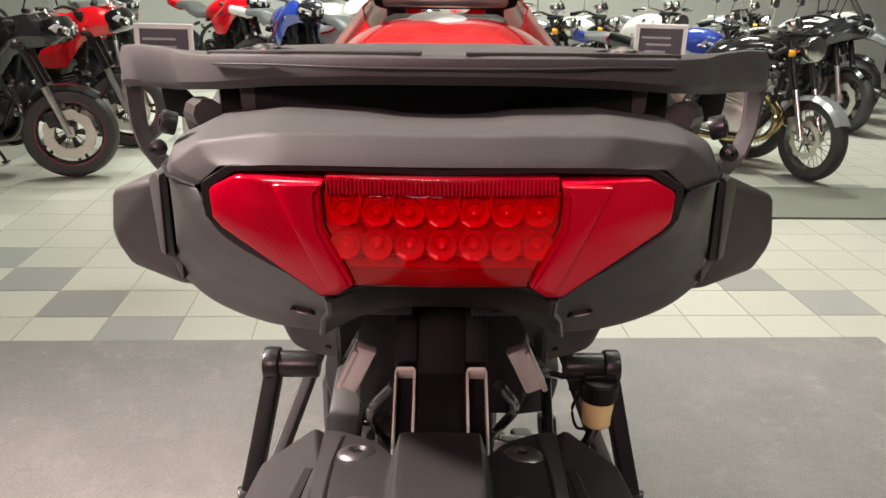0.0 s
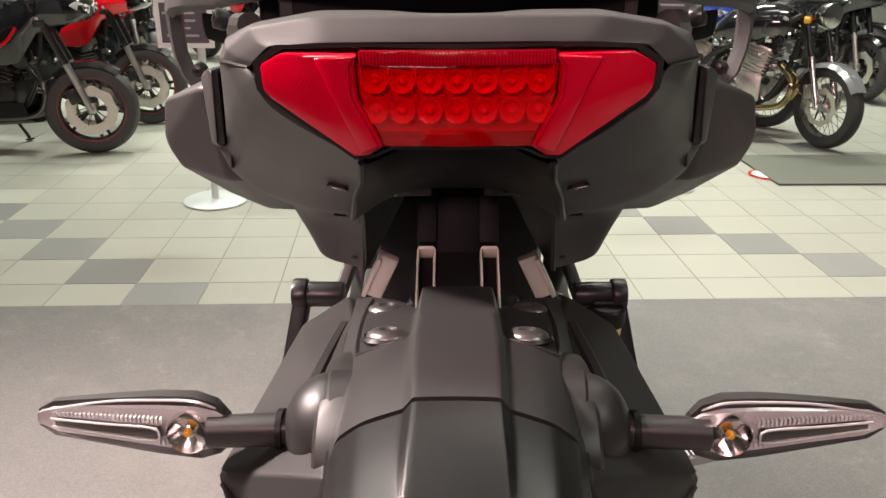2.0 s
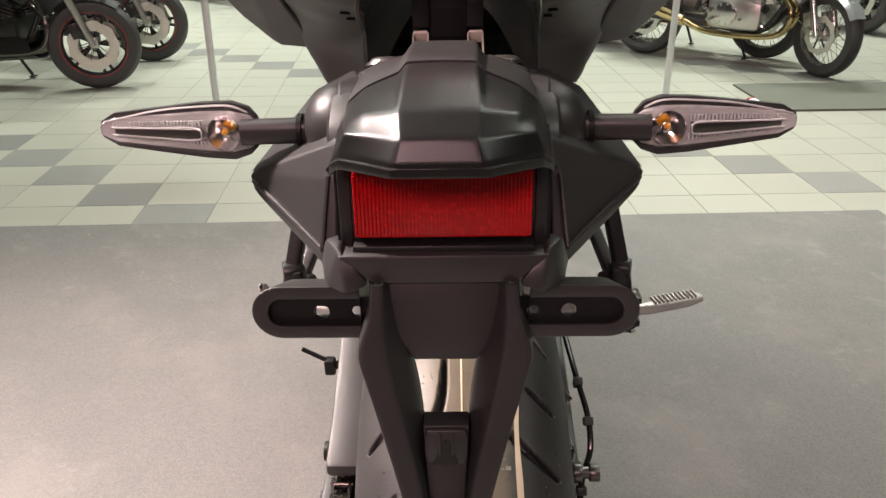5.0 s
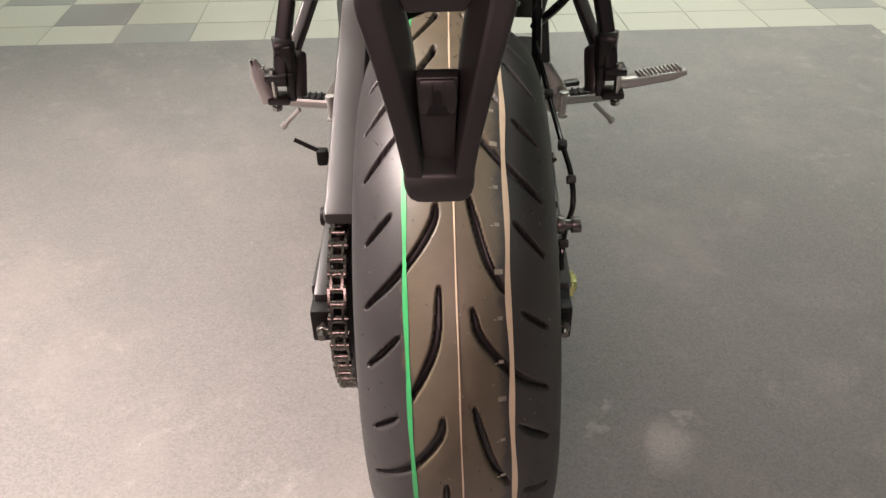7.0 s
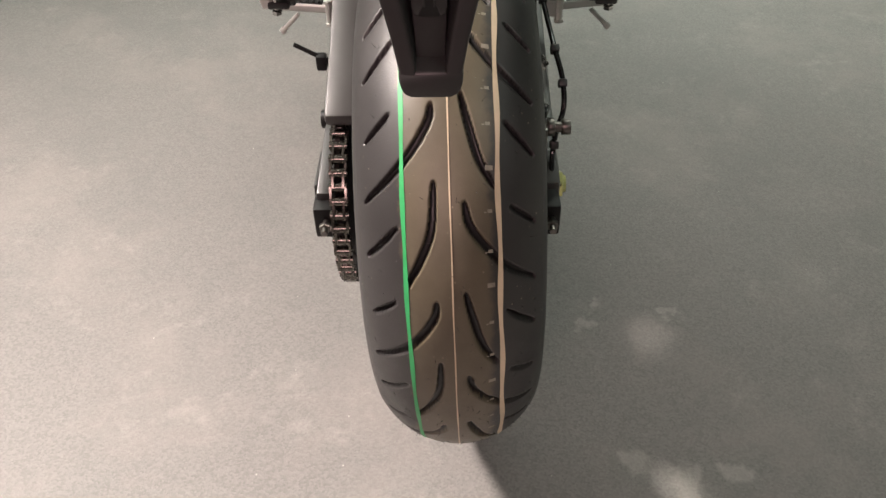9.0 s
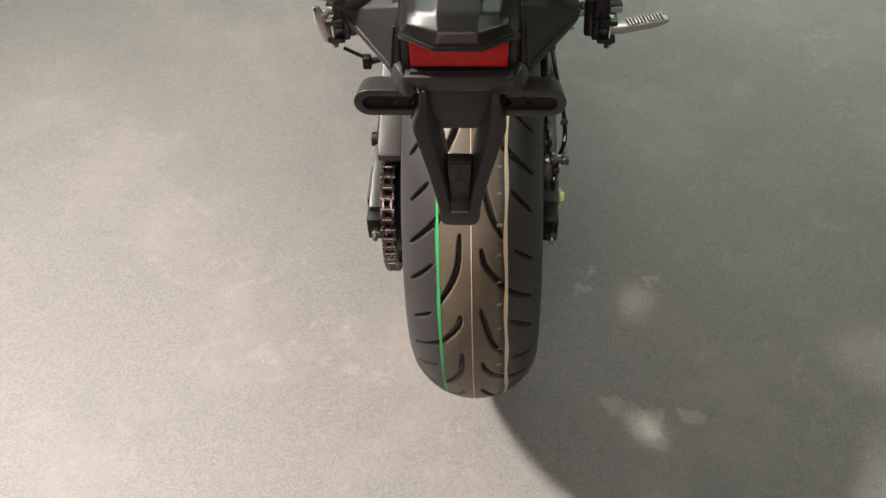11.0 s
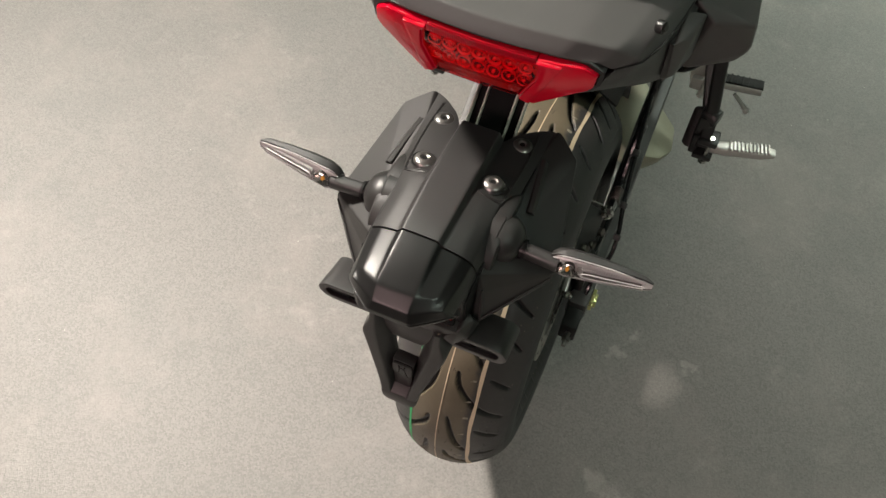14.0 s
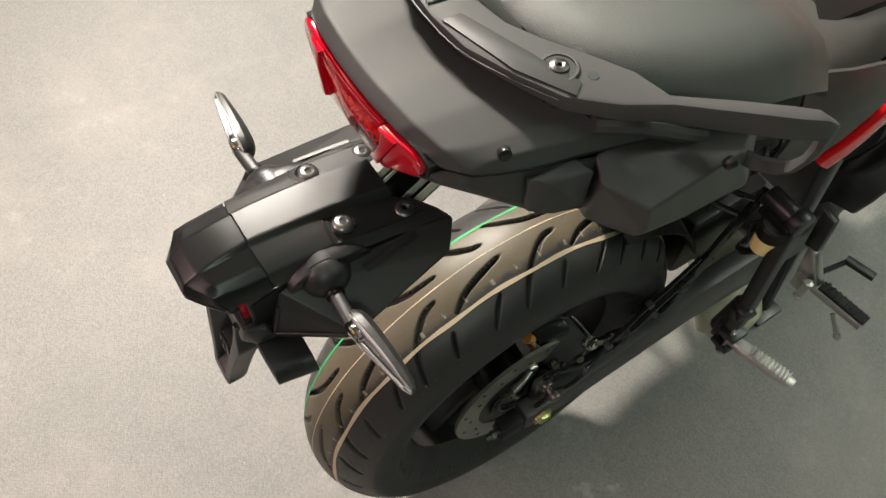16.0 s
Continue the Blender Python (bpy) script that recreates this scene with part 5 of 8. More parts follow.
moulded("lid", LID, M_LID, fender, "satin black end cap with a lip", 0.003, True, ((0, 1.0), (2, 0.6), (3, 0.8), (4, 0.75), (5, 0.85), (6, 1.0)), ((1, 0.5), (2, 0.6), (3, 0.45), (4, 0.5)))
part("lip_line", sweep([Vector((s_ * x, y - 0.0004, z - 0.0022)) for s_, x, y, z in [(-1, *p) for p in LID[4][5:1:-1]] + [(1, *p) for p in LID[4][2:6]]], circle(0.0006, 6)), M_GROOVE, fender)
part("liner", grid([[(x * 0.955, y + 0.022, z - 0.0035) for x, y, z in FS0[5]], [(x * 0.955, y - 0.012, z - 0.0045) for x, y, z in FS0[5]]], 0.002, mirror=True), M_GROOVE, fender)
hit_tree = BVHTree.FromPolygons([v.co for v in guard.data.vertices], [tuple(f.vertices) for f in guard.data.polygons])


def on_guard(x, y, up=0.0):
    return hit_tree.ray_cast(Vector((x, y, 1.0)), Vector((0, 0, -1)))[0] + Vector((0, 0, up))


for s in (1, -1):
    # edge of the sunk pad under the bolts, and the soft ridge beside the raised spine
    pad = smooth_path([(0.0475, -0.152, 0), (0.0485, -0.190, 0), (0.0455, -0.238, 0), (0.0420, -0.2455, 0), (0.0300, -0.2465, 0), (0.0235, -0.2455, 0)], 4)
    part("pad_edge", sweep([on_guard(s * p.x, p.y, 0.0002) for p in pad], circle(0.0008, 6)), M_SATIN, fender)
    part("pad_groove", sweep([on_guard(s * (p.x - 0.0012), p.y + 0.0012, 0.0) for p in pad], circle(0.0005, 6)), M_GROOVE, fender)
    for x, y, z in ((0.0375, -0.1725, 0.9306), (0.0315, -0.2300, 0.9456)):
        up = Vector((0, 0.27 if y < -0.2 else 0.2, 1)).normalized()
        p = Vector((s * x, y, z))
        bolt = part("bolt", moved(lathe([(0.0014, 0.0026), (0.0024, 0.0042), (0.0020, 0.0070), (0.0004, 0.0094), (-0.0014, 0.0102), (-0.004, 0.0098), (-0.001, 0.0026)], 24, "z"),
                                  Matrix.Translation(p) @ up.to_track_quat("Z", "Y").to_matrix().to_4x4()), M_BOLT, fender, "steel button-head bolt")
        part("socket", moved(rod((0, 0, -0.002), (0, 0, 0.0012), 0.0029, seg=6), Matrix.Translation(p) @ up.to_track_quat("Z", "Y").to_matrix().to_4x4()), M_GROOVE, bolt)
        part("recess", moved(lathe([(-0.0022, 0.0102), (-0.0006, 0.0112), (-0.0022, 0.0122), (-0.0034, 0.0112)], 28, "z"),
                             Matrix.Translation(p) @ up.to_track_quat("Z", "Y").to_matrix().to_4x4()), M_GROOVE, fender)
    bm = grid([[(0.0600, -0.137, 0.9180), (0.0545, -0.230, 0.9300), (0.0500, -0.306, 0.9275), (0.0490, -0.330, 0.9180)], [(0.0600, -0.137, 0.8900), (0.0560, -0.230, 0.8850), (0.0520, -0.306, 0.8780), (0.0490, -0.330, 0.8740)]], 0.002)
    part("cheek", bm if s == 1 else mirrored(bm), M_BLACK, fender, smooth=20)
    # flared side wing: a top that runs out to a point, a sunk triangular face and a paler band below it
    tip, low = (0.1062, -0.2620, 0.8935), (0.1025, -0.2690, 0.8850)
    wing = part("wing", hull([(s * x, y, z) for x, y, z in ((0.0570, -0.1370, 0.9180), (0.0630, -0.1360, 0.9215), (0.0868, -0.1545, 0.9125), (0.0850, -0.1560, 0.9050), tip, low, (0.0495, -0.3050, 0.9240), (0.0560, -0.3090, 0.9060), (0.0590, -0.3190, 0.8740),
                                                            (0.0520, -0.3240, 0.8600), (0.0570, -0.1400, 0.9060), (0.0470, -0.3000, 0.8580), (0.0500, -0.2000, 0.9280))], 0.0028), M_MATT, fender, "flared side wing", smooth=40)
    weigh(wing)
    part("wing_ridge", sweep(smooth_path([(s * 0.0552, -0.3092, 0.9080), (s * 0.0572, -0.3140, 0.8920), (s * 0.0590, -0.3200, 0.8745)], 4), circle(0.0014, 8)), M_MATT, wing)
    part("wing_ridge", sweep(smooth_path([(s * 0.0590, -0.3200, 0.8745), (s * 0.0800, -0.2950, 0.8830), (s * 0.1030, -0.2665, 0.8905)], 4), circle(0.0012, 8)), M_MATT, wing)
    # a rib on top of the wing, in front of the lamp stalk
    part("wing_rib", sweep(smooth_path([(s * 0.0600, -0.1750, 0.9225), (s * 0.0640, -0.2050, 0.9215), (s * 0.0670, -0.2300, 0.9200)], 4), [(-0.0045, -0.0020), (0.0045, -0.0020), (0.0018, 0.0020), (-0.0018, 0.0020)]), M_MATT, wing)

# reflector housing and reflector
housing = part("reflector_housing", box(0, -0.320, 0.9050, 0.096, 0.022, 0.046, 0.002), M_GROOVE, fender, "black recess round the reflector")
for s in (1, -1):
    part("recess_wall", box(s * 0.0445, -0.3290, 0.9030, 0.006, 0.006, 0.046, 0.0012), M_GROOVE, housing)
part("recess_sill", box(0, -0.3340, 0.8825, 0.083, 0.010, 0.004, 0.0012), M_GROOVE, housing)
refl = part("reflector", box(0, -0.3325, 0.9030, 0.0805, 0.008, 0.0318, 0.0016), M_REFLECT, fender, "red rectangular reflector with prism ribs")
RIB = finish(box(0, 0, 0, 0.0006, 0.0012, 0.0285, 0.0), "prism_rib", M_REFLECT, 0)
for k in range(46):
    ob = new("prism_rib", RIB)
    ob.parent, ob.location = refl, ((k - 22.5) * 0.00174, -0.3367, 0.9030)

# plate holder
holder = new("plate_holder")
holder.parent = fender
holder["label"] = "bare black plate holder with slotted arms"
slab = [(-0.0480, 0.8815), (0.0480, 0.8815), (0.0470, 0.8790), (0.0325, 0.8680), (-0.0325, 0.8680), (-0.0470, 0.8790)]
part("upper_strip", prism(slab, -0.3430, -0.328, 0.0012, shape=lambda x, y, z: (x, y + (0.8815 - z) * -0.1, z)), M_SATIN, holder)


def rear_y(z):
    """How far back the holder's proud frame stands at a height."""
    return -0.3480 - (0.868 - z) * 0.20


def sunk_y(z):
    """How far back its sunk middle lies."""
    return -0.3350 - (0.868 - z) * 0.13


def holder_plate(name, outline, thick, bevel=0.0012, depth=sunk_y, lift=0.0, label=""):
    return part(name, prism(outline, -thick - lift, -lift, bevel, shape=lambda x, y, z: (x, y + depth(z), z)), M_SATIN, holder, label, smooth=30)


holder_plate("crosspiece", [(-0.0285, 0.8690), (0.0285, 0.8690), (0.0275, 0.8450), (0.0195, 0.8350), (0.0150, 0.8275), (-0.0150, 0.8275), (-0.0195, 0.8350), (-0.0275, 0.8450)], 0.005)
# (height, outer edge, ridge, foot of the inner wall) down one limb
LIMB = [(0.8690, 0.0345, 0.0275, 0.0255), (0.8520, 0.0350, 0.0280, 0.0235), (0.8370, 0.0430, 0.0265, 0.0200), (0.8260, 0.0392, 0.0240, 0.0148), (0.7970, 0.0312, 0.0180, 0.0112), (0.7650, 0.0228, 0.0110, 0.0090), (0.7500, 0.0200, 0.0088, 0.0080), (0.7440, 0.0190, 0.0078, 0.0070)]
for s in (1, -1):
    limb = [[(s * xo, rear_y(z) + 0.0200, z), (s * xo, rear_y(z) + 0.0018, z), (s * (xo - 0.0014), rear_y(z) + 0.0002, z), (s * (xr + 0.0012), rear_y(z), z), (s * xr, rear_y(z) + 0.0012, z), (s * xp, sunk_y(z) - 0.0040, z), (s * (xp - 0.0006), sunk_y(z) + 0.0010, z)]
            for z, xo, xr, xp in LIMB]
    moulded("limb", limb, M_SATIN, holder, "", 0.0025, False, ((0, 1.0), (7, 1.0)), ((0, 1.0), (2, 0.8), (3, 0.8), (4, 0.8), (5, 0.7), (6, 1.0)), 2)
part("foot", hull([(s_ * x, y, z) for s_ in (1, -1) for x, y, z in ((0.0090, sunk_y(0.757) - 0.004, 0.7570), (0.0196, rear_y(0.748), 0.7480), (0.0190, rear_y(0.740), 0.7395), (0.0165, rear_y(0.735), 0.7345), (0.0120, rear_y(0.732), 0.7322),
                                                                   (0.0196, rear_y(0.748) + 0.019, 0.7480), (0.0165, rear_y(0.735) + 0.019, 0.7345), (0.0120, rear_y(0.732) + 0.019, 0.7322), (0.0090, sunk_y(0.757) + 0.006, 0.7570))], 0.0018), M_SATIN, holder, smooth=30)
holder_plate("tongue", [(-0.0112, 0.7975), (0.0112, 0.7975), (0.0082, 0.7420), (-0.0082, 0.7420)], 0.0120)
catch = holder_plate("catch", [(-0.0092, 0.7970), (-0.0105, 0.7930), (-0.0105, 0.7830), (-0.0085, 0.7785), (0.0085, 0.7785), (0.0105, 0.7830), (0.0105, 0.7930), (0.0092, 0.7970)], 0.0034, 0.0012, sunk_y, 0.0116, "small square catch with a pointed slot")
part("slot", hull([(x, sunk_y(z) - 0.0156, z) for x, z in ((-0.0012, 0.7915), (0.0012, 0.7915), (-0.0062, 0.7790), (0.0062, 0.7790))] + [(x, sunk_y(z) - 0.0120, z) for x, z in ((-0.0010, 0.7915), (0.0010, 0.7915), (-0.0060, 0.7790), (0.0060, 0.7790))], 0), M_GROOVE, catch, smooth=0)
for x in (-0.0030, 0.0030):
    part("rib", box(x, sunk_y(0.790) - 0.0156, 0.7900, 0.0010, 0.0016, 0.0120, 0.0003, turn=(-7, 0, 0)), M_SATIN, catch)
ARM_Z, ARM_Y, ARM_DEPTH = 0.8490, -0.3370, 0.0390
for s in (1, -1):
    ring = [(0.0400, ARM_Z + 0.0140), (0.0780, ARM_Z + 0.0140)] + [(0.0780 + 0.0142 * math.sin(a), ARM_Z + 0.0140 * math.cos(a)) for a in np.linspace(0.2, math.pi - 0.2, 12)] + [(0.0780, ARM_Z - 0.0140), (0.0400, ARM_Z - 0.0140)]
    slot_ring = [(0.0400, ARM_Z + 0.0072), (0.0775, ARM_Z + 0.0072)] + [(0.0775 + 0.0070 * math.sin(a), ARM_Z + 0.0072 * math.cos(a)) for a in np.linspace(0.2, math.pi - 0.2, 12)] + [(0.0775, ARM_Z - 0.0072), (0.0400, ARM_Z - 0.0072)]
    rim = ring_wall([(s * x, z) for x, z in ring], [(s * x, z) for x, z in slot_ring], ARM_Y, ARM_Y + ARM_DEPTH)
    bmesh.ops.recalc_face_normals(rim, faces=rim.faces)
    bmesh.ops.bevel(rim, geom=[e for e in rim.edges if all(abs(v.co.y - ARM_Y) < 1e-6 for v in e.verts)], offset=0.0022, segments=3, affect="EDGES", profile=0.5, clamp_overlap=True)
    slope = Matrix(((1, 0, 0, 0), (0, 1, 0, 0), (0, -0.40, 1, ARM_Y * 0.40), (0, 0, 0, 1)))  # the arms run forward and down
    bracket = part("slotted_arm", moved(rim, slope), M_SATIN, holder, "rounded black arm with screw slots")
    # the web in the slot, with two holes right through it
    web = []
    for x0, x1, z0, z1 in ((0.0330, 0.0390, -0.0078, 0.0078), (0.0390, 0.0452, -0.0078, -0.0032), (0.0390, 0.0452, 0.0032, 0.0078), (0.0452, 0.0552, -0.0078, 0.0078), (0.0552, 0.0634, -0.0078, -0.0040), (0.0552, 0.0634, 0.0040, 0.0078), (0.0634, 0.0850, -0.0078, 0.0078)):
        web.append(box(s * (x0 + x1) / 2, ARM_Y + 0.0055, ARM_Z + (z0 + z1) / 2, x1 - x0 + 0.0002, 0.004, z1 - z0))
    for cx, hw, hh, r in ((0.0421, 0.0031, 0.0032, 0.0030), (0.0593, 0.0041, 0.0040, 0.0038)):
        round_ = [(math.cos(a), math.sin(a)) for a in np.linspace(0, 2 * math.pi, 24, endpoint=False)]
        corner = [(s * (cx + c / max(abs(c), abs(d)) * (hw + 0.0001)), ARM_Z + d / max(abs(c), abs(d)) * (hh + 0.0001)) for c, d in round_]
        web.append(ring_wall(corner, [(s * (cx + r * c), ARM_Z + r * d) for c, d in round_], ARM_Y + 0.0036, ARM_Y + 0.0075))
    part("web", moved(join(*web), slope), M_BLACK, bracket, smooth=0)
    part("cheek", hull([(s * x, y, z) for x, y, z in ((0.0478, -0.3420, 0.8840), (0.0335, -0.3460, 0.8680), (0.0450, -0.3480, 0.8640), (0.0560, -0.3360, 0.8630), (0.0600, -0.3200, 0.8680), (0.0560, -0.3260, 0.8830), (0.0478, -0.322, 0.8840), (0.0480, -0.3120, 0.8640))], 0.0016), M_SATIN, holder, smooth=30)


# -- indicators --
def indicator(s):
    t = new("indicator")
    t.parent = fender
    t["label"] = "clear indicator lamp on a black stalk"

    def fx(bm):
        for v in bm.verts:
            if v.co.x > 0.088:
                v.co.x = 0.0925 + (v.co.x - 0.088) * 0.965
        return bm if s == 1 else mirrored(bm)

    part("boss", fx(lathe_at((0.052, -0.262, 0.9240), (0.076, -0.264, 0.9240), [(-0.012, 0.001), (-0.012, 0.0255), (0.0010, 0.0246), (0.0022, 0.0236), (0.0034, 0.0236), (0.0080, 0.0222), (0.0125, 0.0198), (0.0165, 0.0162), (0.0190, 0.0122), (0.0204, 0.0092), (0.0210, 0.001)])), M_MATT, t)
    base = lathe([(-0.012, 0.001), (-0.012, 0.0290), (-0.004, 0.0282), (0.0020, 0.0268), (0.0036, 0.0250), (0.0036, 0.001)], 36, "x")
    bmesh.ops.scale(base, vec=(1, 1.55, 0.90), verts=base.verts)
    part("boss_flare", fx(moved(base, Matrix.Translation((0.0535, -0.256, 0.9225)))), M_MATT, t)
    part("stalk", fx(sweep([(0.070, -0.264, 0.9240), (0.085, -0.265, 0.9240), (0.102, -0.266, 0.9240)], round_rect(0.0125, 0.0130, 0.0045))), M_SATIN, t)
    part("collar", fx(rod((0.074, -0.264, 0.9240), (0.0765, -0.264, 0.9240), 0.0088, seg=16)), M_BLACK, t)
    path = [(0.094, -0.262, 0.9238), (0.0985, -0.261, 0.9238), (0.108, -0.260, 0.9236), (0.125, -0.258, 0.9235), (0.150, -0.2555, 0.9232), (0.175, -0.2540, 0.9232), (0.1830, -0.2540, 0.9232)]
    hh = (0.008, 0.0125, 0.0155, 0.0148, 0.0120, 0.0090, 0.0045)
    dd = (0.006, 0.009, 0.011, 0.0105, 0.0085, 0.0060, 0.0030)
    rows = []
    for (x, y, z), h, d in zip(path, hh, dd):
        rows.append([(x, y + a * d, z + b * h) for a, b in ((-0.3, -1), (-0.3, 1.0), (0.25, 0.98), (0.8, 0.55), (1, 0), (0.8, -0.55), (0.25, -0.98))])
    part("shell", fx(skin(rows)), M_SATIN, t, "black lamp shell")
    rows = []
    for (x, y, z), h, d in zip(path, hh, dd):
        rows.append([(x, y - d * 0.28 + a * d, z + b * h * 0.86) for a, b in ((0, -1), (0, 1), (-0.55, 0.82), (-0.85, 0.35), (-0.85, -0.35), (-0.55, -0.82))])
    ob = part("lens", fx(skin(rows)), M_THINCLEAR, t, "clear ribbed lens")
    ob.visible_shadow = False
    rows = []
    for (x, y, z), h, d in zip(path, hh, dd):
        rows.append([(x, y - d * 0.34 + a * d, z + b * h * 0.72) for a, b in ((0, -1), (0, 1), (-0.12, 0.9), (-0.12, -0.9))])
    part("reflector_tray", fx(skin(rows)), M_RIBTRAY, t)
    part("bulb_bowl", fx(moved(lathe([(0.0, 0.0010), (0.0012, 0.0030), (-0.0016, 0.0080), (-0.0022, 0.0088), (-0.0016, 0.0094), (0.003, 0.0094), (0.003, 0.001)], 28, "y"), Matrix.Translation((0.1110, -0.2670, 0.9236)))), M_CHROME, t)
    part("amber_diode", fx(moved(lathe([(-0.0028, 0.0005), (-0.0024, 0.0014), (0.0, 0.0019), (0.001, 0.0005)], 12, "y"), Matrix.Translation((0.1106, -0.2672, 0.9248)))), M_AMBER, t, "small amber diode")
    ribs = []
    for k in range(27):
        x = 0.1230 + 0.00205 * k
        f = (x - 0.123) / 0.055
        for sg in (1, -1):
            ribs.append(box(x, -0.2652 + 0.0095 * f, 0.9234 + sg * (0.0052 - 0.0022 * f), 0.0010, 0.0024, 0.0030 - 0.0010 * f))
    part("lens_rib", fx(join(*ribs)), M_RIBLENS, t)
    part("light_bar", fx(sweep([(0.124, -0.2664, 0.9234), (0.150, -0.2618, 0.9232), (0.174, -0.2576, 0.9232)], lambda f: round_rect(0.003, 0.0056 - 0.002 * f, 0.0010))), M_DARKSTEEL, t)
    part("light_guide", fx(tube([(0.176, -0.2588, 0.9232 + 0.0019), (0.150, -0.2636, 0.9232 + 0.0026), (0.127, -0.2676, 0.9234 + 0.0032), (0.1235, -0.2684, 0.9234), (0.127, -0.2676, 0.9234 - 0.0032), (0.150, -0.2636, 0.9232 - 0.0026), (0.176, -0.2588, 0.9232 - 0.0019)], 0.0006, 4, 6)), M_RIBLENS, t)
    part("lens_edge", fx(tube([(0.181, -0.2560, 0.9232 + 0.0042), (0.150, -0.2590, 0.9232 + 0.0108), (0.125, -0.2620, 0.9235 + 0.0132), (0.108, -0.2640, 0.9236 + 0.0138), (0.0985, -0.2635, 0.9238 + 0.0100)], 0.0006, 4, 6)), M_RIBLENS, t)


indicator(1)
indicator(-1)
for o in [c for c in fender.children if c.name.startswith("indicator")]:
    o.location.z = -0.0065

# -- grab rail --
rail = new("grab_rail")
rail.parent = bike
rail["label"] = "matt grey grab rail with a luggage plate"
RAIL = [((0, -0.1250, 1.1033), (0, -0.0800, 1.0990), 0.0130), ((0.040, -0.1215, 1.1030), (0.030, -0.0750, 1.0985), 0.0132), ((0.080, -0.1050, 1.1015), (0.060, -0.0580, 1.0970), 0.0150),
        ((0.115, -0.0850, 1.0990), (0.090, -0.0360, 1.0950), 0.0175), ((0.140, -0.0530, 1.0965), (0.116, -0.0190, 1.0930), 0.0200), ((0.163, -0.0200, 1.0955), (0.146, -0.0130, 1.0925), 0.0235),
        ((0.195, 0.0200, 1.0935), (0.180, 0.0290, 1.0905), 0.0260), ((0.2200, 0.0550, 1.0895), (0.204, 0.0640, 1.0865), 0.0270), ((0.2310, 0.0780, 1.0840), (0.2140, 0.0820, 1.0815), 0.0265),
        ((0.2345, 0.0940, 1.0720), (0.2215, 0.0960, 1.0700), 0.0165, (0, -0.75, -0.66)), ((0.2345, 0.1000, 1.0480), (0.2240, 0.1000, 1.0475), 0.0165, (0, -0.99, -0.15)),
        ((0.2325, 0.0990, 1.0300), (0.2235, 0.0990, 1.0305), 0.0165, (0, -1, 0)), ((0.2270, 0.0980, 1.0120), (0.2185, 0.0980, 1.0160), 0.0165, (0, -1, 0)),
        ((0.2160, 0.0960, 0.9985), (0.2095, 0.0960, 1.0055), 0.0165, (0, -1, 0)), ((0.1980, 0.0920, 0.9880), (0.1940, 0.0920, 0.9965), 0.0165, (0, -1, 0)),
        ((0.1650, 0.0850, 0.9810), (0.1630, 0.0850, 0.9900), 0.0165, (0, -1, 0))]
RAIL = [tuple((p[0] * (0.972 if p[0] > 0.16 else 1.0), p[1], p[2]) if isinstance(p, tuple) and k < 2 else p for k, p in enumerate(r)) for r in RAIL]


def rail_ring(o, i, h, dn=(0, 0, -1)):
    o, i = Vector(o), Vector(i)
    out = (o - i).normalized()
    dn = Vector(dn).normalized()
    e = min(0.004, (o - i).length * 0.32) if dn.z > -0.9 else 0.004
    return [o - out * e, o - out * e * 0.3 + dn * e * 0.3, o + dn * e, o + dn * (h - e), o - out * e + dn * h, i + out * e + dn * h * 0.8, i + dn * h * 0.6, i + dn * e, i + out * e]


half = [rail_ring(*r) for r in RAIL]
fine = []
for a, b in zip(half, half[1:]):
    fine += [a, [p.lerp(q, 0.5) for p, q in zip(a, b)]]
fine.append(half[-1])
part("plate", skin([[Vector((-p.x, p.y, p.z)) for p in r] for r in fine[:0:-1]] + fine), M_COWL, rail, "grey moulded rail with a flat top", smooth=40)
part("crossbar_line", sweep(smooth_path([(-0.112, -0.0880, 1.0945), (-0.080, -0.1060, 1.0965), (-0.040, -0.1225, 1.0975), (0, -0.1260, 1.0978), (0.040, -0.1225, 1.0975), (0.080, -0.1060, 1.0965), (0.112, -0.0880, 1.0945)], 6), round_rect(0.0014, 0.0009, 0.0002)), M_PANEL, rail)
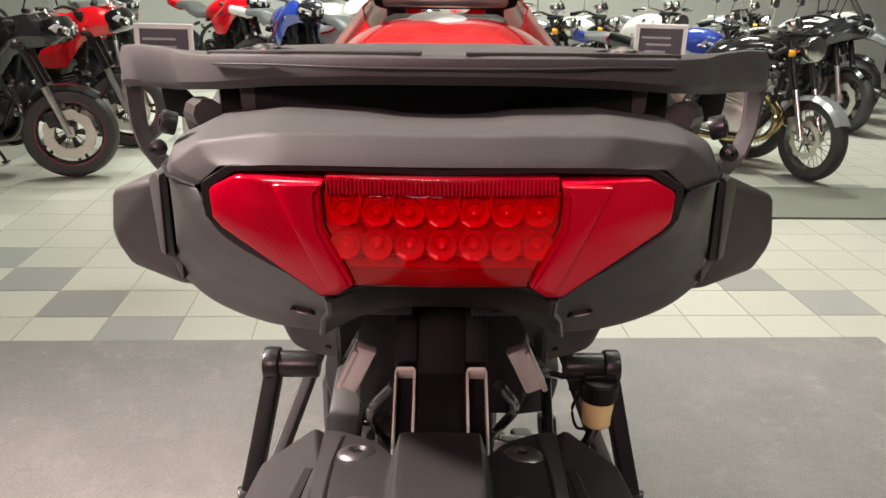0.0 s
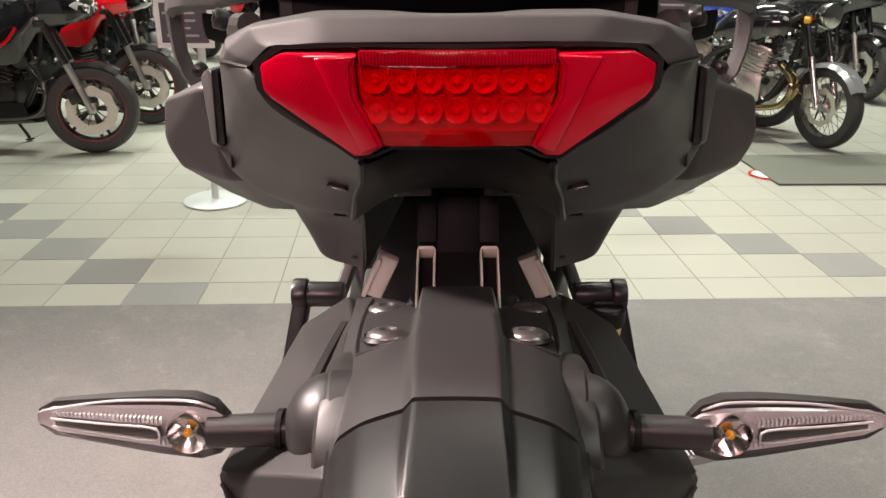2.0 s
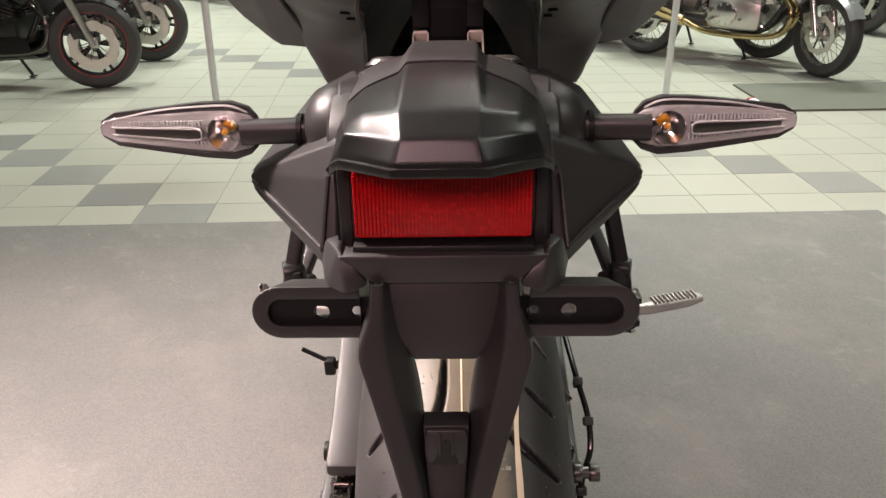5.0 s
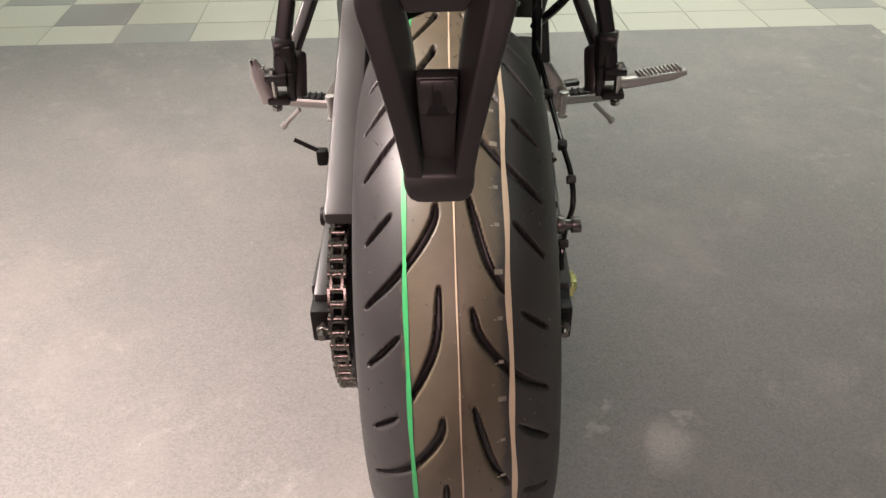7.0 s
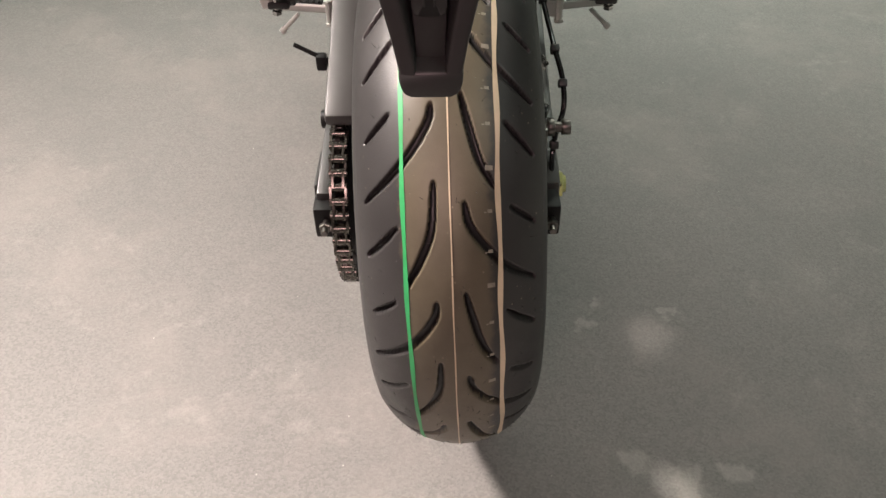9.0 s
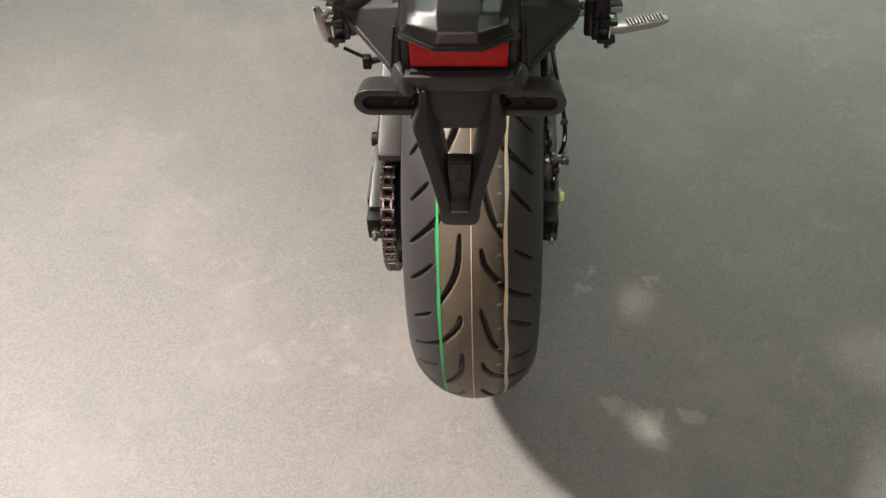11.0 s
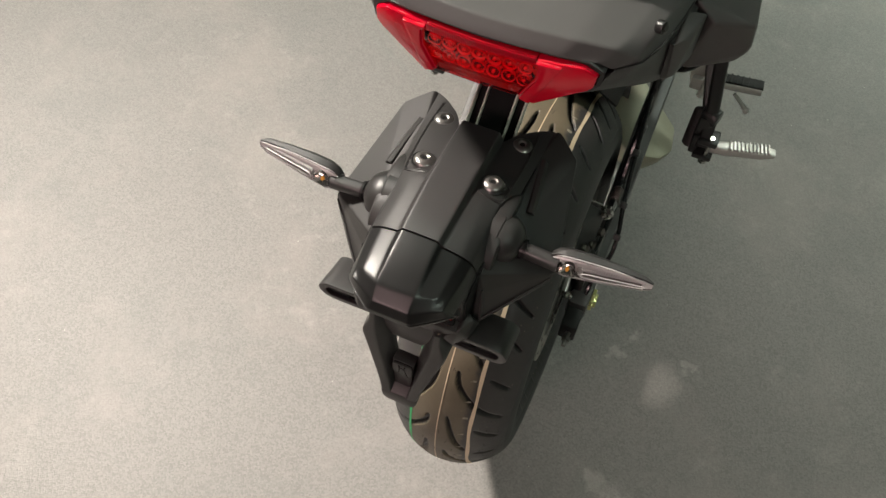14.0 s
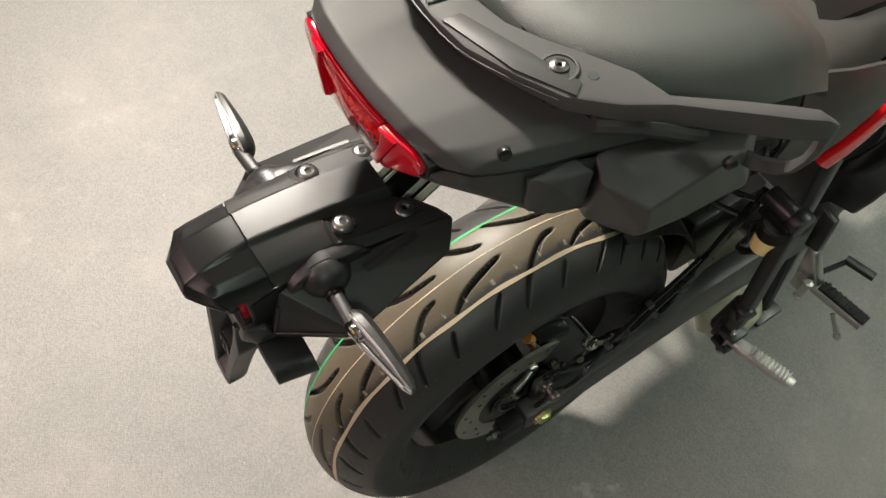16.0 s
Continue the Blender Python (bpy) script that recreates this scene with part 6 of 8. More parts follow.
for s in (1, -1):
    part("pad", hull([(s * x, y, z) for x, y, z in ((0.010, -0.121, 1.1028), (0.076, -0.1035, 1.1008), (0.1180, -0.0780, 1.0978), (0.110, -0.066, 1.0978), (0.074, -0.088, 1.1000), (0.010, -0.104, 1.1018), (0.010, -0.121, 1.1046), (0.076, -0.1035, 1.1028), (0.1180, -0.0780, 1.0996), (0.110, -0.066, 1.0994), (0.074, -0.088, 1.1016), (0.010, -0.104, 1.1034))], 0.0004), M_PANEL, rail)
    for nm, x, y, z, r in (("recess", 0.0895, -0.0715, 1.0965, 0.0125), ("hole", 0.1075, -0.0535, 1.0945, 0.0042)):
        part(nm, rod((s * x, y, z - 0.004), (s * x, y, z + 0.0025), r, seg=28), M_GROOVE, rail)
    part("rim", moved(lathe([(0, 0.0125), (0.0024, 0.0125), (0.0024, 0.0145), (0, 0.0165)], 28, "z"), Matrix.Translation((s * 0.0895, -0.0715, 1.0975))), M_COWL, rail)
    part("bolt", moved(lathe([(0.0030, 0.0020), (0.0036, 0.0040), (0.0024, 0.0070), (0, 0.0080), (-0.002, 0.0080), (-0.002, 0.0020)], 20, "z"), Matrix.Translation((s * 0.0895, -0.0715, 1.0990))), M_DARKSTEEL, rail)
    # Added black filler that keeps the opening under the rail's end dark.
    part("end_shroud", hull([(s * x, y, z) for x, y, z in ((0.165, 0.035, 1.064), (0.192, 0.060, 1.064), (0.197, 0.076, 1.056), (0.168, 0.045, 1.040), (0.194, 0.072, 1.040), (0.160, 0.050, 1.050))], 0.003), M_SHADEBLACK, rail)
    part("strut", box(s * 0.088, -0.060, 1.0800, 0.030, 0.045, 0.024, 0.005), M_PANEL, rail)
    part("side_bolt", lathe_at((s * 0.1905, 0.040, 1.0235), (s * 0.1905, 0.032, 1.0240), [(0, 0.001), (0, 0.0060), (0.006, 0.005), (0.008, 0.002), (0.008, 0.001)], 16), M_FRAME, rail)
    part("inner_bracket", tube([(s * 0.125, -0.060, 1.065), (s * 0.140, -0.030, 1.060), (s * 0.150, 0.020, 1.030), (s * 0.150, 0.06, 1.00)], 0.008), M_PANEL, rail)
# The thin rear box is an added black plate that shades the gap.
part("under_frame", join(box(0, -0.01, 1.060, 0.15, 0.12, 0.028, 0.006), box(0, -0.078, 1.0770, 0.19, 0.012, 0.024, 0.003), box(0, -0.045, 1.070, 0.24, 0.030, 0.030, 0.006)), M_BLACK, rail)

# -- seat --
seat = new("seat")
seat.parent = bike
seat["label"] = "two-step charcoal vinyl seat"
P = [[(0, -0.070, 1.0500), (0.050, -0.070, 1.0500), (0.090, -0.060, 1.0480), (0.110, -0.052, 1.0400)],
     [(0, -0.055, 1.0880), (0.050, -0.052, 1.0870), (0.098, -0.030, 1.0820), (0.128, -0.010, 1.0500)],
     [(0, 0.040, 1.0900), (0.070, 0.040, 1.0890), (0.128, 0.040, 1.0830), (0.160, 0.045, 1.0450)],
     [(0, 0.120, 1.0840), (0.080, 0.120, 1.0830), (0.142, 0.120, 1.0750), (0.172, 0.120, 1.0350)],
     [(0, 0.190, 1.0500), (0.080, 0.190, 1.0490), (0.140, 0.190, 1.0400), (0.168, 0.190, 1.0000)],
     [(0, 0.250, 0.9900), (0.075, 0.250, 0.9900), (0.130, 0.250, 0.9800), (0.152, 0.250, 0.9450)],
     [(0, 0.420, 0.9600), (0.060, 0.420, 0.9600), (0.105, 0.420, 0.9500), (0.125, 0.420, 0.9150)],
     [(0, 0.540, 0.9750), (0.050, 0.540, 0.9740), (0.085, 0.540, 0.9650), (0.100, 0.540, 0.9300)]]
part("cushion", grid(P, 0.012, mirror=True, sub=1), M_SEAT, seat, smooth=50)
part("seat_base", box(0, 0.22, 0.965, 0.20, 0.62, 0.05, 0.01, turn=(-8, 0, 0)), M_BLACK, seat)

# -- tank, frame, engine and front, mostly hidden by the tail --
tank = new("fuel_tank")
tank.parent = bike
tank["label"] = "glossy red fuel tank"
Q = [[(0, 0.500, 0.9950), (0.060, 0.500, 0.9900), (0.110, 0.510, 0.9500), (0.125, 0.520, 0.8700), (0.120, 0.53, 0.80)],
     [(0, 0.560, 1.0320), (0.070, 0.560, 1.0300), (0.135, 0.560, 1.0000), (0.165, 0.560, 0.9200), (0.150, 0.56, 0.82)],
     [(0, 0.680, 1.0560), (0.075, 0.680, 1.0550), (0.150, 0.680, 1.0180), (0.190, 0.680, 0.9400), (0.170, 0.68, 0.82)],
     [(0, 0.800, 1.0600), (0.070, 0.800, 1.0580), (0.140, 0.800, 1.0300), (0.200, 0.820, 0.9500), (0.180, 0.82, 0.82)],
     [(0, 0.900, 1.0400), (0.060, 0.900, 1.0380), (0.120, 0.900, 1.0150), (0.180, 0.920, 0.9400), (0.170, 0.92, 0.84)]]
part("shell", grid(Q, 0.006, mirror=True, sub=2), M_REDPAINT, tank, smooth=60)
part("filler_cap", lathe_at((-0.012, 0.735, 1.0570), (-0.012, 0.733, 1.066), [(0, 0.001), (0, 0.046), (0.004, 0.045), (0.0065, 0.036), (0.0075, 0.001)], 40), M_ALU, tank, "grey metal filler cap")
part("front_cover", box(0, 0.95, 1.03, 0.22, 0.10, 0.05, 0.02), M_BLACK, tank)

both("subframe_tube", lambda: tube([(0.10, -0.02, 1.01), (0.125, 0.15, 0.93), (0.135, 0.35, 0.84), (0.13, 0.58, 0.72)], 0.014), M_FRAME, bike)
both("main_frame", lambda: sweep(smooth_path([(0.13, 0.58, 0.50), (0.15, 0.60, 0.62), (0.15, 0.70, 0.78), (0.10, 0.95, 0.92), (0.04, 1.08, 0.96)], 5), round_rect(0.035, 0.075, 0.01)), M_FRAME, bike)
engine = new("engine")
engine.parent = bike
part("crankcase", box(0, 0.92, 0.375, 0.20, 0.40, 0.34, 0.05), M_FRAME, engine)
# Unseen box, added on the left to stop light shafts past the engine.
part("generator_cover", box(-0.13, 0.80, 0.40, 0.12, 0.42, 0.30, 0.04), M_FRAME, engine)
# Unseen box, added to close a gap that lit the floor beyond.
part("airbox", box(-0.09, 0.69, 0.66, 0.12, 0.26, 0.34, 0.03), M_BLACK, engine)
part("cylinder_block", box(0, 0.96, 0.63, 0.26, 0.24, 0.26, 0.03, turn=(-20, 0, 0)), M_FRAME, engine)
both("clutch_cover", lambda: rod((0.09, 0.95, 0.42), (0.125, 0.95, 0.42), 0.085, 0.075, seg=32, bevel=0.008), M_SATIN, engine)
part("radiator", box(0, 1.12, 0.62, 0.38, 0.05, 0.30, 0.01, turn=(15, 0, 0)), M_BLACK, engine)
part("silencer", hull([(0.120, 0.395, 0.250), (0.172, 0.412, 0.248), (0.190, 0.440, 0.246), (0.180, 0.500, 0.246), (0.040, 0.620, 0.280), (0.125, 0.420, 0.160), (0.165, 0.430, 0.200), (0.185, 0.450, 0.222), (0.175, 0.500, 0.210), (0.040, 0.620, 0.180),
                       (-0.060, 0.560, 0.250), (-0.060, 0.565, 0.160), (-0.125, 0.580, 0.250), (-0.125, 0.590, 0.190), (-0.100, 0.600, 0.260), (-0.100, 0.600, 0.180)], 0.006), M_EXHAUST, bike, "pale stainless under-engine silencer")
# Solid block for the hidden linkage, added to shrink light leaks.
part("linkage", join(box(0.0, 0.40, 0.46, 0.13, 0.16, 0.15, 0.012), box(-0.03, 0.36, 0.56, 0.10, 0.05, 0.10, 0.01)), M_FRAME, bike, "black block in the linkage's place that stops stray light")
# Unseen box, added to hold back light that passes low under the motorcycle.
part("exhaust_shield", box(-0.070, 0.585, 0.235, 0.110, 0.030, 0.060, 0.008), M_BLACK, bike)
part("shock_absorber", join(tube([(0.03, 0.30, 0.56), (0.03, 0.52, 0.66)], 0.022, 3), tube([(0.03, 0.52, 0.66), (0.03, 0.62, 0.70)], 0.012, 3)), M_FRAME, bike)
part("spring", sweep([Vector((0.03 + 0.031 * math.cos(a), 0.33 + 0.17 * a / 38 + 0.013 * math.sin(a), 0.575 + 0.078 * a / 38 + 0.028 * math.sin(a))) for a in np.linspace(0, 38, 150)], circle(0.0048, 6)), M_FRAME, bike)
for s in (1, -1):
    part("guide_plate", join(box(s * 0.0640, 0.056, 0.8510, 0.015, 0.008, 0.044, 0.002, turn=(12, s * -24, 0)), box(s * 0.0715, 0.058, 0.8520, 0.004, 0.016, 0.042, 0.001, turn=(12, s * -24, 0))), M_PLATE, bike, "bare aluminium bracket plate")
part("battery_tray", box(0, 0.34, 0.80, 0.17, 0.30, 0.16, 0.02), M_BLACK, bike)
part("inner_mudguard", grid([[(0.0, 0.31 * math.cos(a) + 0.03, AX + 0.345 * math.sin(a)), (0.05, 0.31 * math.cos(a) + 0.03, AX + 0.34 * math.sin(a)), (0.085, 0.31 * math.cos(a) + 0.03, AX + 0.315 * math.sin(a))] for a in np.linspace(0.35, 1.25, 8)], 0.003, mirror=True), M_BLACK, bike)
part("wiring", join(tube([(0.05, 0.12, 0.80), (0.07, 0.18, 0.74), (0.06, 0.26, 0.66), (0.10, 0.34, 0.60)], 0.005), tube([(0.06, 0.20, 0.79), (0.10, 0.22, 0.76), (0.13, 0.28, 0.72)], 0.004),
                    tube([(-0.04, 0.12, 0.80), (-0.07, 0.2, 0.72), (-0.06, 0.3, 0.62)], 0.005)), M_GLOSS, bike)

# foot rests and their hangers
for s in (1, -1):
    hanger = new("footrest_hanger")
    hanger.parent = bike
    hanger["label"] = "black tubular passenger footrest hanger"
    part("boss", join(rod((s * 0.135, 0.30, 0.722), (s * 0.190, 0.30, 0.722), 0.015, seg=20, bevel=0.003), rod((s * 0.178, 0.30, 0.722), (s * 0.196, 0.30, 0.722), 0.019, seg=20, bevel=0.003)), M_FRAME, hanger)
    part("strut", sweep(smooth_path([(s * 0.184, 0.300, 0.722), (s * 0.199, 0.275, 0.645), (s * 0.214, 0.252, 0.570), (s * 0.216, 0.240, 0.530)], 4), round_rect(0.026, 0.019, 0.004), up=(1, 0, 0)), M_FRAME, hanger)
    part("strut", sweep(smooth_path([(s * 0.140, 0.420, 0.720), (s * 0.175, 0.350, 0.630), (s * 0.205, 0.280, 0.560), (s * 0.216, 0.250, 0.535)], 4), round_rect(0.022, 0.015, 0.003), up=(1, 0, 0)), M_SWING, hanger)
    part("web", hull([(s * (x + dx), y + dy, z + dz) for x, y, z in ((0.1930, 0.270, 0.5637), (0.2180, 0.270, 0.5754), (0.2053, 0.235, 0.5154), (0.1935, 0.235, 0.5146)) for dx, dy, dz in ((0, 0, 0), (-0.008, 0.010, -0.004))], 0.003), M_SWING, hanger)
    clevis = part("clevis", join(box(s * 0.222, 0.240, 0.545, 0.030, 0.030, 0.010, 0.003), box(s * 0.222, 0.240, 0.512, 0.030, 0.030, 0.010, 0.003), box(s * 0.205, 0.245, 0.529, 0.012, 0.026, 0.040, 0.003)), M_FRAME, hanger)
    part("joint", join(rod((s * 0.200, 0.255, 0.580), (s * 0.224, 0.248, 0.580), 0.014, seg=18, bevel=0.002), box(s * 0.208, 0.252, 0.562, 0.020, 0.030, 0.044, 0.004)), M_FRAME, hanger)
    part("pin", join(rod((s * 0.226, 0.232, 0.500), (s * 0.226, 0.232, 0.556), 0.0042, seg=12), hexnut((s * 0.226, 0.232, 0.498), (s * 0.226, 0.232, 0.505), 0.007)), M_STEEL, clevis)
    if s == 1:
        root, tip = Vector((0.228, 0.242, 0.524)), Vector((0.322, 0.262, 0.531))
    else:
        root, tip = Vector((-0.236, 0.236, 0.508)), Vector((-0.252, 0.242, 0.566))
    d = (tip - root).normalized()
    up = Vector((0, 0, 1)) if s == 1 else Vector((1, 0, 0))
    peg = part("passenger_footrest", sweep([root, root + d * 0.020, root + d * 0.03, tip - d * 0.02, tip], lambda f: round_rect(0.021 if 0.1 < f < 0.9 else 0.014, (0.014 if s == 1 else 0.020) if f < 0.9 else 0.009, 0.004 if s == 1 else 0.0065), up=up), M_BRIGHT, hanger,
               "bare aluminium footrest, folded out" if s == 1 else "bare aluminium footrest, folded up")
    side = d.cross(up).normalized()
    top = side.cross(d)
    tooth = []
    for k in range(11):
        c = root + d * (0.030 + 0.0056 * k) + top * 0.008
        tooth.append(sweep([c - side * 0.0085, c + side * 0.0085], [(-0.0016, -0.003), (0.0016, -0.003), (0.0009, 0.0022), (-0.0009, 0.0022)], up=top))
    part("tread_teeth", join(*tooth if s == 1 else tooth[:4]), M_BRIGHT, peg)
    # rider's footrest
    r0 = Vector((s * 0.178, 0.530, 0.366))
    r1 = Vector((s * 0.300, 0.542, 0.371))
    rp = part("rider_footrest", sweep([r0, r0.lerp(r1, 0.3), r1], round_rect(0.026, 0.016, 0.005)), M_BRIGHT, bike, "aluminium rider footrest with a rubber top")
    part("rubber_pad", sweep([r0.lerp(r1, 0.28) + Vector((0, 0.002, 0.0055)), r1 + Vector((0, 0.002, 0.0055))], round_rect(0.024, 0.010, 0.004)), M_BLACK, rp)
    part("rubber_rib", join(*[box(r0.x + (r1.x - r0.x) * f, 0.532 + 0.012 * f, 0.3795, 0.004, 0.022, 0.003, 0.0008) for f in np.linspace(0.34, 0.94, 8)]), M_BLACK, rp)
    part("hinge", join(box(s * 0.188, 0.526, 0.366, 0.030, 0.034, 0.030, 0.005), rod((s * 0.200, 0.508, 0.348), (s * 0.200, 0.508, 0.386), 0.006), hexnut((s * 0.200, 0.508, 0.344), (s * 0.200, 0.508, 0.350), 0.009), hexnut((s * 0.200, 0.508, 0.386), (s * 0.200, 0.508, 0.391), 0.009)), M_BRIGHT, rp)
    part("feeler", join(rod((s * 0.257, 0.522, 0.360), (s * 0.288, 0.520, 0.330), 0.0040, seg=10), rod((s * 0.285, 0.5205, 0.333), (s * 0.291, 0.5195, 0.327), 0.0062, seg=10)), M_BRIGHT, rp, "bright steel feeler bolt")
    part("footrest_plate", hull([(s * x, y, z) for x, z in ((0.158, 0.440), (0.176, 0.436), (0.212, 0.380), (0.192, 0.345), (0.170, 0.362)) for y in (0.520, 0.540)], 0.004), M_ALU, bike, "cast aluminium footrest plate")
    part("upper_plate", hull([(s * x, y, z) for x, z in ((0.140, 0.520), (0.168, 0.515), (0.176, 0.438), (0.150, 0.430)) for y in (0.522, 0.538)], 0.004), M_FRAME, bike)
part("brake_lever", join(tube([(0.185, 0.54, 0.352), (0.190, 0.59, 0.340), (0.198, 0.635, 0.342)], 0.005), sweep([(0.194, 0.636, 0.345), (0.246, 0.650, 0.345)], round_rect(0.017, 0.010, 0.003))), M_FRAME, bike, "black foot brake lever")
part("gear_lever", join(tube([(-0.150, 0.56, 0.36), (-0.155, 0.66, 0.35), (-0.160, 0.78, 0.34)], 0.006), rod((-0.155, 0.78, 0.34), (-0.205, 0.78, 0.34), 0.008)), M_FRAME, bike)

# brake fluid reservoir behind the right hanger
res = new("fluid_reservoir")
res.parent, res.location = bike, (0.1725, 0.282, 0.660)
res["label"] = "amber brake fluid reservoir with a black cap"
part("bottle", lathe([(0.0, 0.001), (0.0, 0.0130), (0.004, 0.0165), (0.034, 0.0175), (0.036, 0.0165), (0.036, 0.001)], 28, "z"), M_FLUID, res, "amber translucent bottle")
part("cap", lathe([(0.034, 0.001), (0.034, 0.0200), (0.037, 0.0210), (0.053, 0.0205), (0.056, 0.0180), (0.056, 0.001)], 28, "z"), M_BLACK, res)
part("cap_grip", box(0, 0, 0.058, 0.034, 0.008, 0.006, 0.0015), M_BLACK, res)
part("hose", tube([(0, 0, 0.002), (-0.01, 0.005, -0.03), (-0.03, 0.02, -0.06), (-0.045, 0.08, -0.10)], 0.006), M_GLOSS, res)
part("bracket", join(box(-0.022, 0.006, 0.045, 0.02, 0.004, 0.012, 0.001), tube([(-0.02, 0.0, 0.04), (-0.028, 0, 0.02), (-0.022, 0, -0.004), (-0.01, 0, -0.006)], 0.0018, 4, 6)), M_BLACK, res)

# stands
part("side_stand_peg", join(rod((-0.214, 0.438, 0.321), (-0.256, 0.438, 0.345), 0.0038, seg=10), box(-0.212, 0.438, 0.312, 0.018, 0.02, 0.028, 0.004), rod((-0.15, 0.45, 0.32), (-0.21, 0.44, 0.31), 0.007)), M_BLACK, bike, "thin black stand lug")
stand = new("centre_stand")
stand.parent = bike
stand["label"] = "black tubular centre stand with flat feet"
for s in (1, -1):
    part("leg", tube([(s * 0.10, 0.66, 0.30), (s * 0.115, 0.66, 0.16), (s * 0.128, 0.665, 0.03)], 0.014), M_FRAME, stand)
    part("foot", box(s * 0.130, 0.665, 0.014, 0.055, 0.075, 0.012, 0.004, turn=(0, LEAN_SIDE, 0)), M_FRAME, stand)
part("crossbar", rod((-0.110, 0.66, 0.20), (0.110, 0.66, 0.20), 0.011), M_FRAME, stand)
# front end
front = new("front_wheel")
front.parent, front.location = bike, (0, 1.50, 0.378)


def simple_tyre(r, w):
    return lathe([(-w * 0.42, r - 0.085), (-w * 0.5, r - 0.055), (-w * 0.44, r - 0.025), (-w * 0.25, r - 0.006), (0, r), (w * 0.25, r - 0.006), (w * 0.44, r - 0.025), (w * 0.5, r - 0.055), (w * 0.42, r - 0.085)], 72)


part("tyre", simple_tyre(0.300, 0.12), M_RUBBER, front)
part("rim", lathe([(-0.045, 0.218), (-0.045, 0.205), (-0.02, 0.19), (0.02, 0.19), (0.045, 0.205), (0.045, 0.218)], 64), M_SATIN, front)
part("hub", rod((-0.06, 0, 0), (0.06, 0, 0), 0.035, seg=24), M_FRAME, front)
for k in range(5):
    a = 2 * math.pi * k / 5
    part("spoke", sweep([(0, 0.03 * math.cos(a), 0.03 * math.sin(a)), (0, 0.2 * math.cos(a), 0.2 * math.sin(a))], round_rect(0.016, 0.03, 0.004), up=(1, 0, 0)), M_SATIN, front)
both("fork_leg", lambda: join(rod((0.10, 1.50, 0.378), (0.10, 1.36, 0.70), 0.028), rod((0.10, 1.38, 0.66), (0.10, 1.20, 1.08), 0.021)), M_FRAME, bike)
part("front_mudguard", grid([[(0, 1.5 + 0.32 * math.cos(a), 0.378 + 0.32 * math.sin(a)), (0.05, 1.5 + 0.315 * math.cos(a), 0.378 + 0.315 * math.sin(a)), (0.07, 1.5 + 0.28 * math.cos(a), 0.378 + 0.28 * math.sin(a))] for a in np.linspace(0.5, 2.6, 9)], 0.003, mirror=True), M_REDPAINT, bike)
bar = part("handlebar", tube([(-0.40, 0.98, 1.16), (-0.28, 1.02, 1.17), (-0.14, 1.08, 1.12), (0, 1.10, 1.11), (0.14, 1.08, 1.12), (0.28, 1.02, 1.17), (0.40, 0.98, 1.16)], 0.011), M_FRAME, bike)
both("grip", lambda: rod((0.29, 1.015, 1.17), (0.40, 0.98, 1.16), 0.017), M_BLACK, bar)
both("lever", lambda: tube([(0.26, 1.06, 1.17), (0.34, 1.08, 1.16), (0.41, 1.05, 1.15)], 0.007), M_ALU, bar)
both("hand_guard", lambda: grid([[(0.24, 1.09, 1.20), (0.24, 1.11, 1.12)], [(0.36, 1.12, 1.21), (0.36, 1.13, 1.11)], [(0.44, 1.06, 1.19), (0.44, 1.06, 1.12)]], 0.006), M_BLACK, bar)
part("top_yoke", box(0, 1.12, 1.075, 0.24, 0.07, 0.03, 0.01), M_ALU, bike)
both("fairing", lambda: grid([[(0.12, 0.92, 1.02), (0.20, 0.90, 0.92), (0.20, 0.92, 0.78)], [(0.16, 1.10, 1.06), (0.25, 1.08, 0.92), (0.23, 1.08, 0.70)], [(0.12, 1.32, 1.08), (0.20, 1.30, 0.94), (0.18, 1.26, 0.74)], [(0.03, 1.45, 1.02), (0.06, 1.46, 0.95), (0.05, 1.42, 0.84)]], 0.005, sub=1), M_REDPAINT, bike, "red fairing side")
part("cockpit", box(0, 1.20, 1.13, 0.30, 0.18, 0.10, 0.03, turn=(30, 0, 0)), M_BLACK, bike)
part("windscreen", grid([[(0, 1.36, 1.12), (0.10, 1.34, 1.11), (0.16, 1.30, 1.10)], [(0, 1.30, 1.28), (0.10, 1.28, 1.27), (0.15, 1.24, 1.25)], [(0, 1.22, 1.42), (0.08, 1.21, 1.41), (0.12, 1.18, 1.39)]], 0.004, mirror=True, sub=1), M_CLEAR, bike).visible_shadow = False
for s in (1, -1):
    mirror = part("mirror", tube([(s * 0.24, 1.04, 1.18), (s * 0.28, 1.05, 1.28), (s * 0.36, 1.05, 1.34)], 0.006), M_BLACK, bike)
    part("mirror_glass", box(s * 0.40, 1.04, 1.36, 0.14, 0.03, 0.08, 0.012), M_GLOSS, mirror)
# red trim strip ahead of the right grab handle
both("side_trim", lambda: sweep(smooth_path([(0.190, 0.225, 0.895), (0.196, 0.245, 0.925), (0.200, 0.275, 0.975), (0.20, 0.33, 1.02), (0.19, 0.42, 1.03)], 5), round_rect(0.010, 0.022, 0.004)), M_REDPAINT, bike, "red painted trim strip")
both("side_cover", lambda: grid([[(0.150, 0.180, 1.010), (0.160, 0.20, 0.93), (0.150, 0.22, 0.86)], [(0.172, 0.30, 0.985), (0.175, 0.32, 0.90), (0.155, 0.34, 0.80)], [(0.165, 0.50, 0.96), (0.165, 0.52, 0.87), (0.15, 0.54, 0.76)]], 0.004, sub=1), M_PANEL, bike)

# ---- the motorcycles in the rows behind ----


